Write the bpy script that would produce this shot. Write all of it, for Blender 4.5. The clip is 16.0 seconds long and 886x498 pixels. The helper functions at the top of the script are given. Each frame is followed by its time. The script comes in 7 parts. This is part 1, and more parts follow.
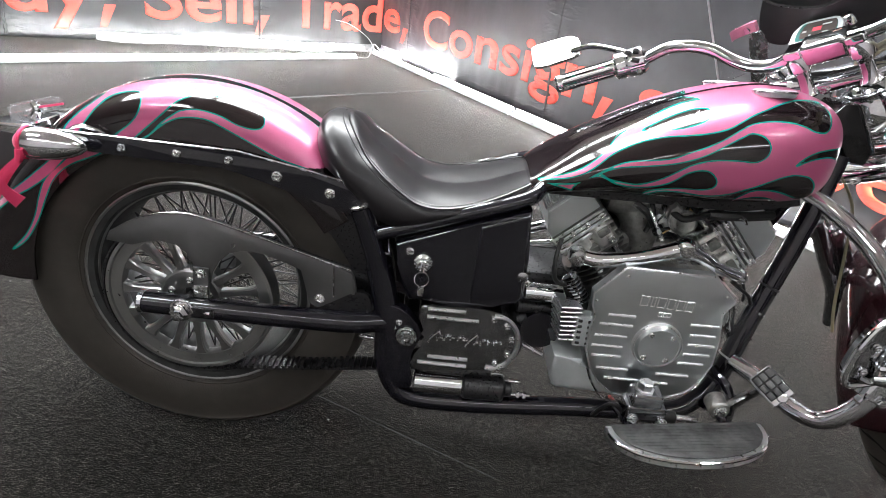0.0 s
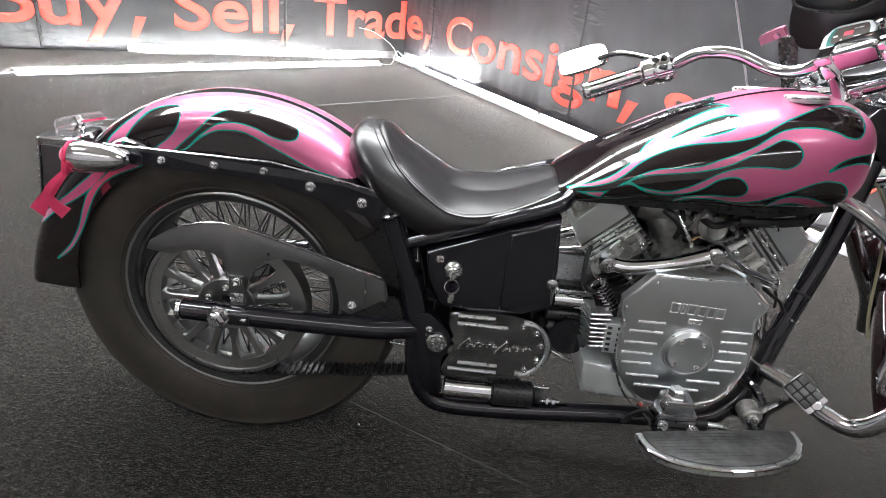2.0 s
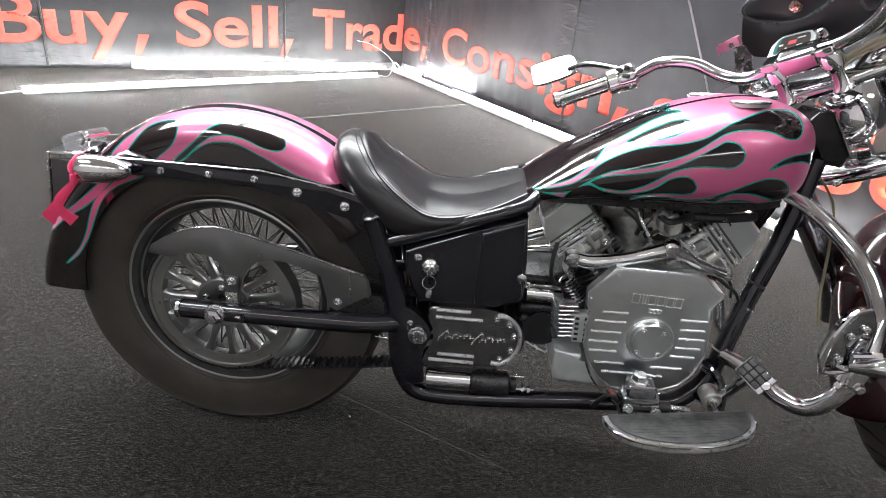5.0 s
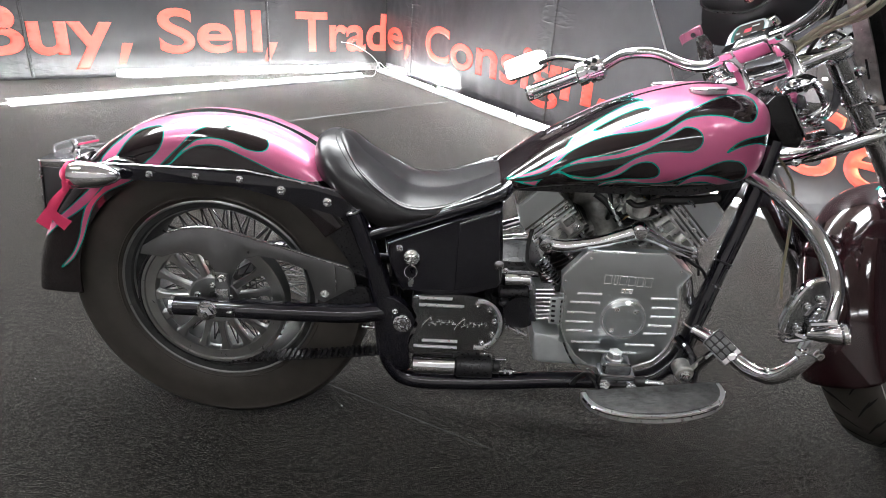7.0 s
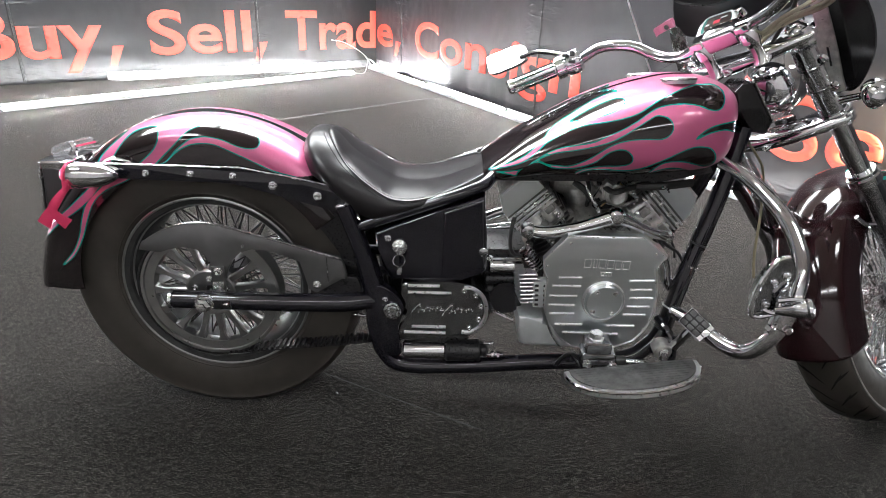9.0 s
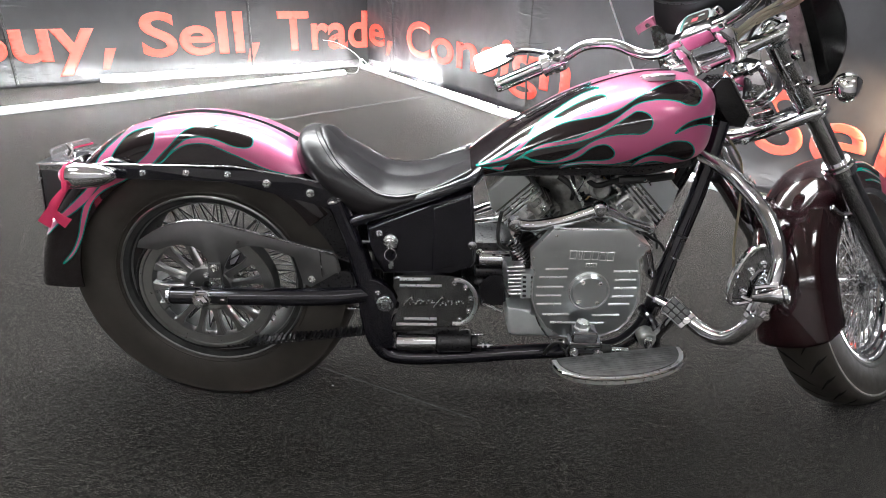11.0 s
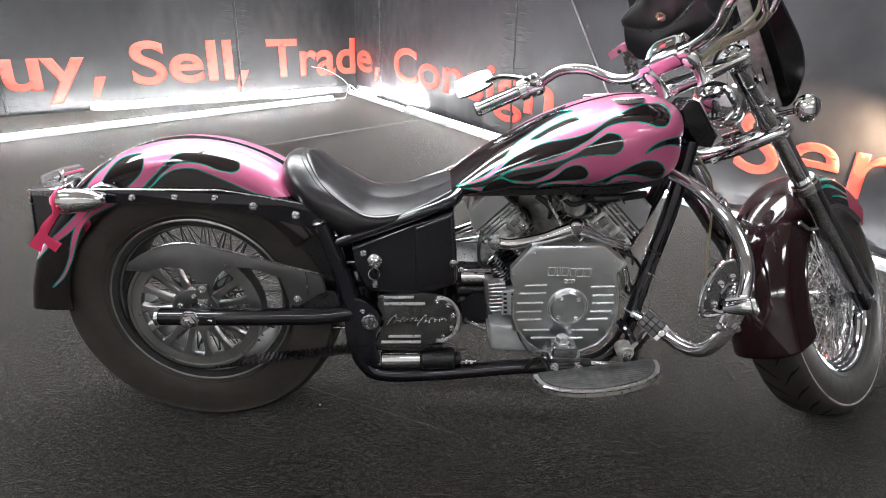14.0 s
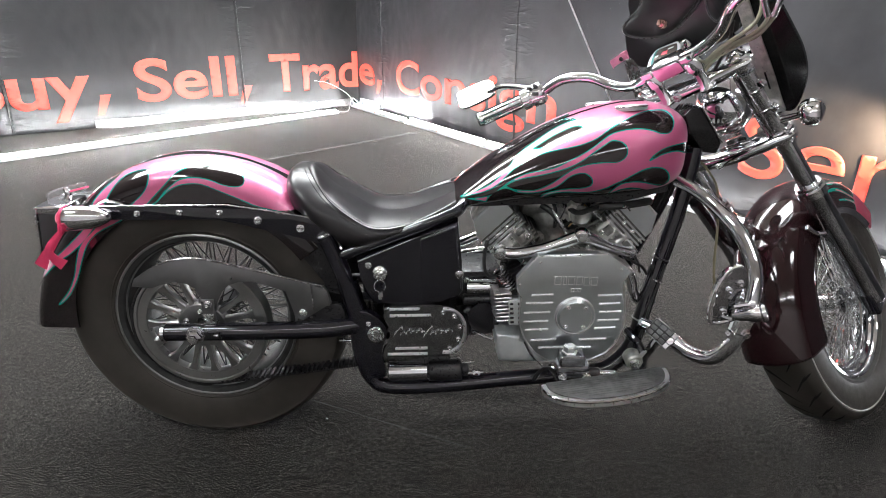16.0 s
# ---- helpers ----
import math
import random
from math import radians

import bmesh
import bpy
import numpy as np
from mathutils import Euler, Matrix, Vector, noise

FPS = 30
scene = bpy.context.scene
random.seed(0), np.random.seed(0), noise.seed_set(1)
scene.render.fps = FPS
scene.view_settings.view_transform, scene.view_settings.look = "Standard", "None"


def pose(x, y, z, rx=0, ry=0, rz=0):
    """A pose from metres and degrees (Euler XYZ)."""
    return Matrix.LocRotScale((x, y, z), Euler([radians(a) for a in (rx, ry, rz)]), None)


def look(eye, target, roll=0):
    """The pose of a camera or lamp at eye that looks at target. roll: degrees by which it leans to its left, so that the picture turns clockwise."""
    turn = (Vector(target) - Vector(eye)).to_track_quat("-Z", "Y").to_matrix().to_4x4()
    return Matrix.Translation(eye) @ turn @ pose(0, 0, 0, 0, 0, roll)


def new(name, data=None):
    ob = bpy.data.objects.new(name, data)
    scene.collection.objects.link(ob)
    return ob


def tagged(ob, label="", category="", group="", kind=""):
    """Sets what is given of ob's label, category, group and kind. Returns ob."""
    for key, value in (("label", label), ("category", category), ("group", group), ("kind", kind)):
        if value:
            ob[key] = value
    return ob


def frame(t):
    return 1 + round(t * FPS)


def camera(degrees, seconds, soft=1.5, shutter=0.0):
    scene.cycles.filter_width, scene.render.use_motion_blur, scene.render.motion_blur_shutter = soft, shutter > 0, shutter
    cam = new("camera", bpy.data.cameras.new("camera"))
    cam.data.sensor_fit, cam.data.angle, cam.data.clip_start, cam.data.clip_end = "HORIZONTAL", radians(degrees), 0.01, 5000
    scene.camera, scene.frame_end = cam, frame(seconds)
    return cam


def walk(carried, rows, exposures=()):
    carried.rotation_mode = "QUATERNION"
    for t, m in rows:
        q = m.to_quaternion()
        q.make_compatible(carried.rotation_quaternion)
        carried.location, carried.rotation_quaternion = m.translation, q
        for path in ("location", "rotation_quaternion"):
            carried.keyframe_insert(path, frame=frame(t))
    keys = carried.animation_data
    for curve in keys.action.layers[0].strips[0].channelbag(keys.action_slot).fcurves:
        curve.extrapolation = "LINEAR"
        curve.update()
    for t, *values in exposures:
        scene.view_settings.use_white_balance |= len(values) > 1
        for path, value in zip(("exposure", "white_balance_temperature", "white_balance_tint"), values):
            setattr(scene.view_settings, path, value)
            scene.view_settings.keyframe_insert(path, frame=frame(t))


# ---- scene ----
cam = camera(72.60, 16.0, soft=0.7)
PATH = [
    (0.0, (0.4155, -1.0800, 0.9382), (0.4467, -0.1746, 0.5147), 8.33),
    (0.5, (0.4095, -1.0812, 0.9387), (0.4323, -0.1754, 0.5156), 8.22),
    (1.0, (0.4045, -1.0826, 0.9400), (0.4141, -0.1766, 0.5169), 7.70),
    (1.5, (0.3994, -1.0856, 0.9438), (0.3991, -0.1799, 0.5198), 7.35),
    (2.0, (0.4011, -1.0913, 0.9482), (0.3949, -0.1845, 0.5266), 7.09),
    (2.5, (0.4086, -1.0991, 0.9541), (0.3971, -0.1897, 0.5383), 6.39),
    (3.0, (0.4151, -1.1112, 0.9603), (0.3980, -0.2006, 0.5474), 5.62),
    (3.5, (0.4248, -1.1266, 0.9625), (0.4074, -0.2157, 0.5503), 5.78),
    (4.0, (0.4353, -1.1432, 0.9665), (0.4189, -0.2314, 0.5562), 5.93),
    (6.5, (0.4793, -1.2194, 0.9803), (0.4705, -0.3066, 0.5719), 4.98),
    (7.0, (0.4843, -1.2310, 0.9830), (0.4793, -0.3195, 0.5718), 3.99),
    (7.5, (0.4886, -1.2429, 0.9849), (0.4879, -0.3335, 0.5690), 3.50),
    (8.0, (0.4955, -1.2580, 0.9880), (0.4952, -0.3501, 0.5688), 3.17),
    (8.5, (0.5017, -1.2721, 0.9909), (0.5015, -0.3634, 0.5735), 2.93),
    (11.0, (0.5180, -1.3253, 1.0014), (0.5269, -0.4175, 0.5823), 2.19),
    (11.5, (0.5230, -1.3346, 1.0024), (0.5358, -0.4253, 0.5865), 2.22),
    (12.0, (0.5282, -1.3455, 1.0051), (0.5433, -0.4346, 0.5927), 2.08),
    (12.5, (0.5324, -1.3551, 1.0075), (0.5500, -0.4422, 0.5998), 1.96),
    (13.0, (0.5332, -1.3610, 1.0079), (0.5528, -0.4464, 0.6040), 1.67),
    (13.5, (0.5356, -1.3643, 1.0080), (0.5581, -0.4470, 0.6103), 1.72),
    (14.0, (0.5373, -1.3649, 1.0097), (0.5599, -0.4419, 0.6257), 1.75),
    (14.5, (0.5361, -1.3626, 1.0100), (0.5593, -0.4360, 0.6347), 1.12),
    (15.0, (0.5374, -1.3619, 1.0076), (0.5587, -0.4327, 0.6385), 1.17),
    (15.5, (0.5368, -1.3605, 1.0079), (0.5520, -0.4309, 0.6396), 0.66),
    (16.0, (0.5372, -1.3606, 1.0083), (0.5512, -0.4308, 0.6405), 0.56),
]
walk(cam, [(t, look(eye, target, roll)) for t, eye, target, roll in PATH])

# ---- world and light ----
world = bpy.data.worlds.new("world")
scene.world = world
world.use_nodes = True
world.node_tree.nodes["Background"].inputs[0].default_value = (0.55, 0.58, 0.62, 1)
world.node_tree.nodes["Background"].inputs[1].default_value = 0.02
scene.view_settings.exposure = 0.0


def mat(name, colour, rough=0.5, metal=0.0, **kw):
    m = bpy.data.materials.new(name)
    m.use_nodes = True
    b = m.node_tree.nodes["Principled BSDF"]
    b.inputs["Base Color"].default_value = (*colour, 1)
    b.inputs["Roughness"].default_value = rough
    b.inputs["Metallic"].default_value = metal
    for k, v in kw.items():
        b.inputs[k.replace("_", " ")].default_value = v
    return m


def nodes(m):
    return m.node_tree.nodes, m.node_tree.links, m.node_tree.nodes["Principled BSDF"]


def noise_node(m, scale, detail=4.0, rough=0.6):
    n, l, b = nodes(m)
    c = n.new("ShaderNodeTexCoord")
    t = n.new("ShaderNodeTexNoise")
    t.inputs["Scale"].default_value, t.inputs["Detail"].default_value, t.inputs["Roughness"].default_value = scale, detail, rough
    l.new(c.outputs["Object"], t.inputs["Vector"])
    return t.outputs["Fac"]


def ramp(m, fac, stops, constant=False):
    n, l, b = nodes(m)
    r = n.new("ShaderNodeValToRGB")
    if constant:
        r.color_ramp.interpolation = "CONSTANT"
    e = r.color_ramp.elements
    while len(e) < len(stops):
        e.new(0.5)
    for el, (p, c) in zip(e, stops):
        el.position = p
        el.color = (*c, 1) if len(c) == 3 else c
    l.new(fac, r.inputs["Fac"])
    return r.outputs["Color"]


def bump(m, fac, strength, distance):
    n, l, b = nodes(m)
    k = n.new("ShaderNodeBump")
    k.inputs["Strength"].default_value, k.inputs["Distance"].default_value = strength, distance
    l.new(fac, k.inputs["Height"])
    l.new(k.outputs["Normal"], b.inputs["Normal"])


def worn(name, colour, rough, metal, vary=0.25, scale=30, rough_vary=0.15, bump_d=0.0, fine=400, **kw):
    """A surface whose colour and gloss wander at two scales."""
    m = mat(name, colour, rough, metal, **kw)
    n, l, b = nodes(m)
    f = noise_node(m, scale)
    lo = tuple(max(0, c * (1 - vary)) for c in colour)
    hi = tuple(min(1, c * (1 + vary)) for c in colour)
    l.new(ramp(m, f, [(0.3, lo), (0.7, hi)]), b.inputs["Base Color"])
    r0, r1 = max(0, rough - rough_vary), min(1, rough + rough_vary)
    f2 = noise_node(m, scale * 3.3)
    l.new(ramp(m, f2, [(0.3, (r0,) * 3), (0.7, (r1,) * 3)]), b.inputs["Roughness"])
    if bump_d:
        bump(m, noise_node(m, fine, 3.0), 0.6, bump_d)
    return m


def math_node(m, op, a, b=0.0, c=0.0):
    n, l, bs = nodes(m)
    k = n.new("ShaderNodeMath")
    k.operation = op
    for i, v in enumerate((a, b, c)):
        if isinstance(v, (int, float)):
            k.inputs[i].default_value = v
        else:
            l.new(v, k.inputs[i])
    return k.outputs[0]


M_CARPET = mat("black_carpet", (0.02, 0.02, 0.02), 0.8, Specular_IOR_Level=0.1, Sheen_Weight=0.45, Sheen_Roughness=0.22, Sheen_Tint=(1.0, 0.94, 0.885, 1))


def carpet():
    """Short looped pile: dark yarn with paler flecks, wear at a larger scale."""
    m = M_CARPET
    n, l, b = nodes(m)
    fine, mid, big = noise_node(m, 310, 1.5, 0.8), noise_node(m, 80, 3.0), noise_node(m, 1.6, 4.0)
    mix = n.new("ShaderNodeMath")
    mix.operation = "MULTIPLY_ADD"
    mix.inputs[1].default_value = 0.45
    l.new(mid, mix.inputs[0])
    l.new(fine, mix.inputs[2])
    pile = mix.outputs[0]
    c1 = ramp(m, pile, [(0.51, (0.0012, 0.0012, 0.0011)), (0.70, (0.0045, 0.0044, 0.0041)), (0.82, (0.0165, 0.016, 0.0152)), (0.94, (0.055, 0.0535, 0.051))])
    mul = n.new("ShaderNodeMix")
    mul.data_type, mul.blend_type = "RGBA", "MULTIPLY"
    mul.inputs["Factor"].default_value = 1.0
    l.new(c1, mul.inputs["A"])
    l.new(ramp(m, big, [(0.3, (0.80, 0.72, 0.64)), (0.7, (1.30, 1.18, 1.06))]), mul.inputs["B"])
    l.new(mul.outputs["Result"], b.inputs["Base Color"])
    l.new(ramp(m, pile, [(0.59, (0.02, 0.02, 0.02)), (0.76, (0.26, 0.26, 0.26)), (0.90, (0.75, 0.75, 0.75))]), b.inputs["Sheen Weight"])
    bump(m, pile, 1.0, 0.006)


carpet()
CORNER = Vector((-0.32, 5.77))
LEFT_DIR = Vector((-0.796, -0.605))
RIGHT_DIR = Vector((0.529, -0.849))
SEAMS = {3.0: (3.357, 1.37), 11.0: (0.615, 2.84)}


def banner_vinyl(name, direction, seams, shade):
    """Hung sheet: soft folds all over, sharp small creases beside its seams and at its foot."""
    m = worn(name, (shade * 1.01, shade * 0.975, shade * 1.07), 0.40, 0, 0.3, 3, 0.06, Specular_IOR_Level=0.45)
    n, l, b = nodes(m)
    c = n.new("ShaderNodeTexCoord")
    mp = n.new("ShaderNodeMapping")
    mp.inputs["Scale"].default_value = (1.0, 1.0, 0.45)
    l.new(c.outputs["Object"], mp.inputs["Vector"])
    a = n.new("ShaderNodeTexNoise")
    a.inputs["Scale"].default_value, a.inputs["Detail"].default_value, a.inputs["Distortion"].default_value = 2.6, 4.0, 0.8
    l.new(mp.outputs[0], a.inputs["Vector"])
    fold = n.new("ShaderNodeTexNoise")
    fold.inputs["Scale"].default_value, fold.inputs["Detail"].default_value, fold.inputs["Distortion"].default_value = 3.2, 2.0, 0.25
    mp2 = n.new("ShaderNodeMapping")
    mp2.inputs["Rotation"].default_value, mp2.inputs["Scale"].default_value = (0.6, 0.5, 0.4), (1.0, 1.0, 4.0)
    l.new(c.outputs["Object"], mp2.inputs["Vector"])
    l.new(mp2.outputs[0], fold.inputs["Vector"])
    ridge = math_node(m, "SUBTRACT", 0.07, math_node(m, "ABSOLUTE", math_node(m, "SUBTRACT", fold.outputs["Fac"], 0.5)))
    ridge = math_node(m, "MAXIMUM", ridge, 0.0)
    d = n.new("ShaderNodeVectorMath")
    d.operation = "DOT_PRODUCT"
    l.new(c.outputs["Object"], d.inputs[0])
    d.inputs[1].default_value = (direction.x, direction.y, 0)
    s = math_node(m, "SUBTRACT", d.outputs["Value"], direction.dot(CORNER))
    xyz = n.new("ShaderNodeSeparateXYZ")
    l.new(c.outputs["Object"], xyz.inputs[0])
    near = math_node(m, "MAXIMUM", math_node(m, "MULTIPLY_ADD", xyz.outputs["Z"], -5.0, 0.7), 0.015)
    for k in seams:
        far = math_node(m, "ABSOLUTE", math_node(m, "SUBTRACT", s, k))
        near = math_node(m, "MAXIMUM", near, math_node(m, "MULTIPLY_ADD", far, -4.5, 1.0))
    h = math_node(m, "MULTIPLY_ADD", math_node(m, "MULTIPLY", ridge, near), 4.0, math_node(m, "MULTIPLY", a.outputs["Fac"], 0.55))
    bump(m, h, 0.45, 0.03)
    return m


# One black vinyl, toned darker west and lighter east to follow the light.
M_VINYL = banner_vinyl("black_vinyl_shaded_west", LEFT_DIR, SEAMS[3.0], 0.011)
M_VINYL_EAST = banner_vinyl("black_vinyl_lit_east", RIGHT_DIR, SEAMS[11.0], 0.028)
# Pale colour stands for the strong light on the glossy hem.
M_HEM = worn("glaring_hem_vinyl", (0.20, 0.20, 0.205), 0.28, 0, 0.3, 9, 0.06)
M_SEAM = worn("pale_carpet_seam", (0.13, 0.13, 0.13), 0.9, 0, 0.5, 14)
M_RED = mat("banner_print", (0.75, 0.06, 0.035), 0.5)
M_TUBE = mat("lit_tube", (1, 1, 1), 0.4)
M_TUBE.node_tree.nodes["Principled BSDF"].inputs["Emission Color"].default_value = (0.97, 0.985, 1.0, 1)
M_TUBE.node_tree.nodes["Principled BSDF"].inputs["Emission Strength"].default_value = 330
M_TUBEDIM = mat("dim_lit_tube", (1, 1, 1), 0.4)
M_TUBEDIM.node_tree.nodes["Principled BSDF"].inputs["Emission Color"].default_value = (0.97, 0.985, 1.0, 1)
M_TUBEDIM.node_tree.nodes["Principled BSDF"].inputs["Emission Strength"].default_value = 45
M_FILLBAR = mat("fill_bar", (1, 1, 1), 0.4)
M_FILLBAR.node_tree.nodes["Principled BSDF"].inputs["Emission Color"].default_value = (0.97, 0.985, 1.0, 1)
M_FILLBAR.node_tree.nodes["Principled BSDF"].inputs["Emission Strength"].default_value = 1800
M_CEIL = worn("pale_ceiling", (0.62, 0.57, 0.52), 0.9, 0, 0.15, 2)
M_DARKWALL = worn("grey_wall", (0.27, 0.27, 0.275), 0.8, 0, 0.2, 2)
M_FILLWALL = worn("pale_fill_wall", (0.46, 0.43, 0.425), 0.8, 0, 0.15, 2)
M_PANEL = mat("lit_panel", (1, 1, 1), 0.5)
M_PANEL.node_tree.nodes["Principled BSDF"].inputs["Emission Color"].default_value = (0.95, 0.98, 1.0, 1)
M_PANEL.node_tree.nodes["Principled BSDF"].inputs["Emission Strength"].default_value = 31

M_CHROME = worn("chrome", (0.86, 0.86, 0.88), 0.06, 1, 0.04, 25, 0.035)
M_STEEL = worn("brushed_steel", (0.62, 0.62, 0.63), 0.26, 1, 0.08, 25, 0.04)
M_ALU = worn("milled_aluminium", (0.72, 0.75, 0.76), 0.30, 1, 0.06, 9, 0.025)
M_ALUDULL = worn("cast_aluminium", (0.72, 0.71, 0.685), 0.38, 1, 0.25, 60, 0.12, 0.0015, 500)
M_GUARD = worn("dull_dark_plate", (0.20, 0.20, 0.203), 0.33, 0.9, 0.15, 9, 0.06)
M_PULLEY = worn("grey_pulley", (0.36, 0.36, 0.355), 0.30, 0.9, 0.08, 20, 0.03)
M_BLACK = mat("gloss_black_paint", (0.0088, 0.0082, 0.0125), 0.06, Coat_Weight=0.5)
M_SATIN = worn("satin_black", (0.015, 0.0145, 0.016), 0.32, 0, 0.3, 60, 0.1)
M_RUBBER = worn("tyre_rubber", (0.049, 0.043, 0.037), 0.44, 0, 0.22, 14, 0.08, 0.0006, 300)
M_GROOVESHADE = mat("groove_shade", (0.006, 0.006, 0.006), 0.9)
M_HOSE = worn("black_hose", (0.012, 0.012, 0.012), 0.45, 0, 0.2, 80)
M_CLEARHOSE = mat("pale_hose", (0.42, 0.40, 0.30), 0.25)
M_DARKHOSE = mat("brownish_clear_hose", (0.16, 0.14, 0.09), 0.2)
M_LEATHER = worn("black_leather", (0.014, 0.0125, 0.0140), 0.30, 0, 0.12, 40, 0.012, Specular_IOR_Level=0.5)
bump(M_LEATHER, noise_node(M_LEATHER, 700, 2.0), 0.03, 0.0003)
M_BAG = worn("glossy_black_leather", (0.012, 0.012, 0.0125), 0.33, 0, 0.2, 40, 0.02, Specular_IOR_Level=0.35)
bump(M_BAG, noise_node(M_BAG, 380, 2.0), 0.06, 0.0005)
M_BINDING = worn("leather_binding", (0.03, 0.03, 0.031), 0.3, 0, 0.2, 40, 0.05)
M_STITCH = mat("grey_stitch", (0.05, 0.05, 0.05), 0.8)
M_PINK = mat("pink_ribbon", (0.80, 0.05, 0.15), 0.55)
M_PINKBAND = mat("pink_band", (0.9, 0.08, 0.2), 0.3)
M_WHITE = mat("white_decal", (0.6, 0.6, 0.6), 0.4)
M_LENSAMBER = mat("headlamp_glass", (0.9, 0.9, 0.92), 0.05, Transmission_Weight=0.9)
M_TAG = mat("clear_tag_plastic", (0.85, 0.85, 0.87), 0.08, Transmission_Weight=0.85, IOR=1.15)
M_WIRE = mat("white_wire", (0.6, 0.6, 0.6), 0.5)
M_FACE = mat("gauge_face", (0.03, 0.16, 0.14), 0.2)
M_DIAL = mat("brown_grey_dial", (0.075, 0.06, 0.055), 0.15)
M_REDMARK = mat("gauge_red", (0.7, 0.03, 0.06), 0.4)
M_RIM = worn("satin_dark_rim", (0.045, 0.046, 0.046), 0.42, 0, 0.3, 40, 0.1, Specular_IOR_Level=0.15)
M_BOLT = worn("bright_bolt", (0.95, 0.95, 0.95), 0.24, 1, 0.1, 90, 0.1)
M_CAST = worn("dark_cast_metal", (0.30, 0.30, 0.285), 0.38, 0.9, 0.3, 70, 0.12, 0.001, 500)
M_GUMWALL = worn("grey_tyre_wall", (0.060, 0.059, 0.057), 0.42, 0, 0.35, 18)


def flame_paint(name, ground, flame):
    """Black paint with pink flames edged in teal; the edge runs where the vertex value 'paint_edge' is nought."""
    m = mat(name, (0, 0, 0), 0.13, Coat_Weight=0.45, Coat_Roughness=0.03)
    n, l, b = nodes(m)
    a = n.new("ShaderNodeAttribute")
    a.attribute_name = "paint_edge"
    k = n.new("ShaderNodeMath")
    k.operation = "MULTIPLY_ADD"
    k.inputs[1].default_value, k.inputs[2].default_value = 20.0, 0.5
    l.new(a.outputs["Fac"], k.inputs[0])
    col = ramp(m, k.outputs[0], [(0.0, ground), (0.468, (0.0, 0.26, 0.20)), (0.515, flame)], True)
    l.new(col, b.inputs["Base Color"])
    met = ramp(m, k.outputs[0], [(0.0, (0, 0, 0)), (0.515, (0.2, 0.2, 0.2))], True)
    l.new(met, b.inputs["Metallic"])
    rou = ramp(m, k.outputs[0], [(0.0, (0.1, 0.1, 0.1)), (0.515, (0.38, 0.38, 0.38))], True)
    l.new(rou, b.inputs["Roughness"])
    return m


M_FLAME = flame_paint("flame_paint", (0.0085, 0.0048, 0.0058), (0.50, 0.100, 0.220))
M_FLAMEDARK = flame_paint("maroon_flame_paint", (0.017, 0.0052, 0.0065), (0.42, 0.05, 0.10))
# The tank's pink reflection, put into the colour of a metal tab.
M_PINKTAB = mat("pink_reflection_metal", (0.62, 0.22, 0.33), 0.12, 0.2)
M_BRASS = worn("brass", (0.6, 0.42, 0.2), 0.3, 1)
M_BRONZE = worn("copper_concho", (0.55, 0.35, 0.28), 0.25, 1)
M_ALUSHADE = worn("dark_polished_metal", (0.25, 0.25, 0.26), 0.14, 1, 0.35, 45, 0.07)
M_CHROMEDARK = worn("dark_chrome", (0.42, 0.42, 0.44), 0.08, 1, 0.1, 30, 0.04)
M_CYLDARK = worn("dark_cylinder_metal", (0.20, 0.197, 0.19), 0.36, 0.9, 0.2, 40, 0.1)
M_POLISH = worn("polished_aluminium", (0.86, 0.86, 0.87), 0.32, 1, 0.1, 40, 0.08)
M_FORK = worn("dark_polished_fork", (0.40, 0.40, 0.41), 0.14, 1, 0.15, 20, 0.04)
M_SHROUD = worn("grey_chrome_shroud", (0.58, 0.58, 0.59), 0.15, 1, 0.05, 12, 0.03)
M_OILBOX = worn("pale_aluminium", (0.62, 0.645, 0.65), 0.40, 0.55, 0.10, 20, 0.08)
M_HOLDER = worn("dark_grey_plastic", (0.05, 0.05, 0.052), 0.32, 0, 0.15, 20, 0.05)
M_PAD = worn("worn_grey_pad", (0.13, 0.13, 0.13), 0.40, 0.5, 0.5, 26, 0.12)
M_MIRROR = mat("mirror_glass", (0.92, 0.92, 0.93), 0.02, 1)
M_SCREEN = mat("windshield_plastic", (0.9, 0.9, 0.92), 0.02, Transmission_Weight=1.0, IOR=1.05)
M_DEFLECT = mat("black_gloss_plastic", (0.011, 0.0105, 0.011), 0.15)


def red_print():
    """Red print whose orange blotches stand for strong light, put into the colour."""
    n, l, b = nodes(M_RED)
    c = n.new("ShaderNodeTexCoord")
    s = n.new("ShaderNodeSeparateXYZ")
    l.new(c.outputs["Object"], s.inputs[0])
    t = noise_node(M_RED, 1.1, 2.0)
    a = n.new("ShaderNodeMath")
    a.operation = "MULTIPLY_ADD"
    a.inputs[1].default_value = -1.1
    l.new(s.outputs["Y"], a.inputs[0])
    l.new(t, a.inputs[2])
    l.new(ramp(M_RED, a.outputs[0], [(0.25, (0.64, 0.068, 0.045)), (0.62, (0.72, 0.13, 0.045)), (0.8, (0.76, 0.28, 0.09))]), b.inputs["Base Color"])


red_print()


# ---- helpers for building ----
def part(name, bm, material, parent=None, label="", smooth=True):
    me = bpy.data.meshes.new(name)
    bmesh.ops.recalc_face_normals(bm, faces=bm.faces)
    if smooth:
        for f in bm.faces:
            f.smooth = True
        for e in bm.edges:
            if len(e.link_faces) == 2 and e.calc_face_angle(0) > 0.6:
                e.smooth = False
    bm.to_mesh(me)
    bm.free()
    me.materials.append(material)
    ob = new(name, me)
    ob.parent = parent
    if label:
        tagged(ob, label)
    return ob


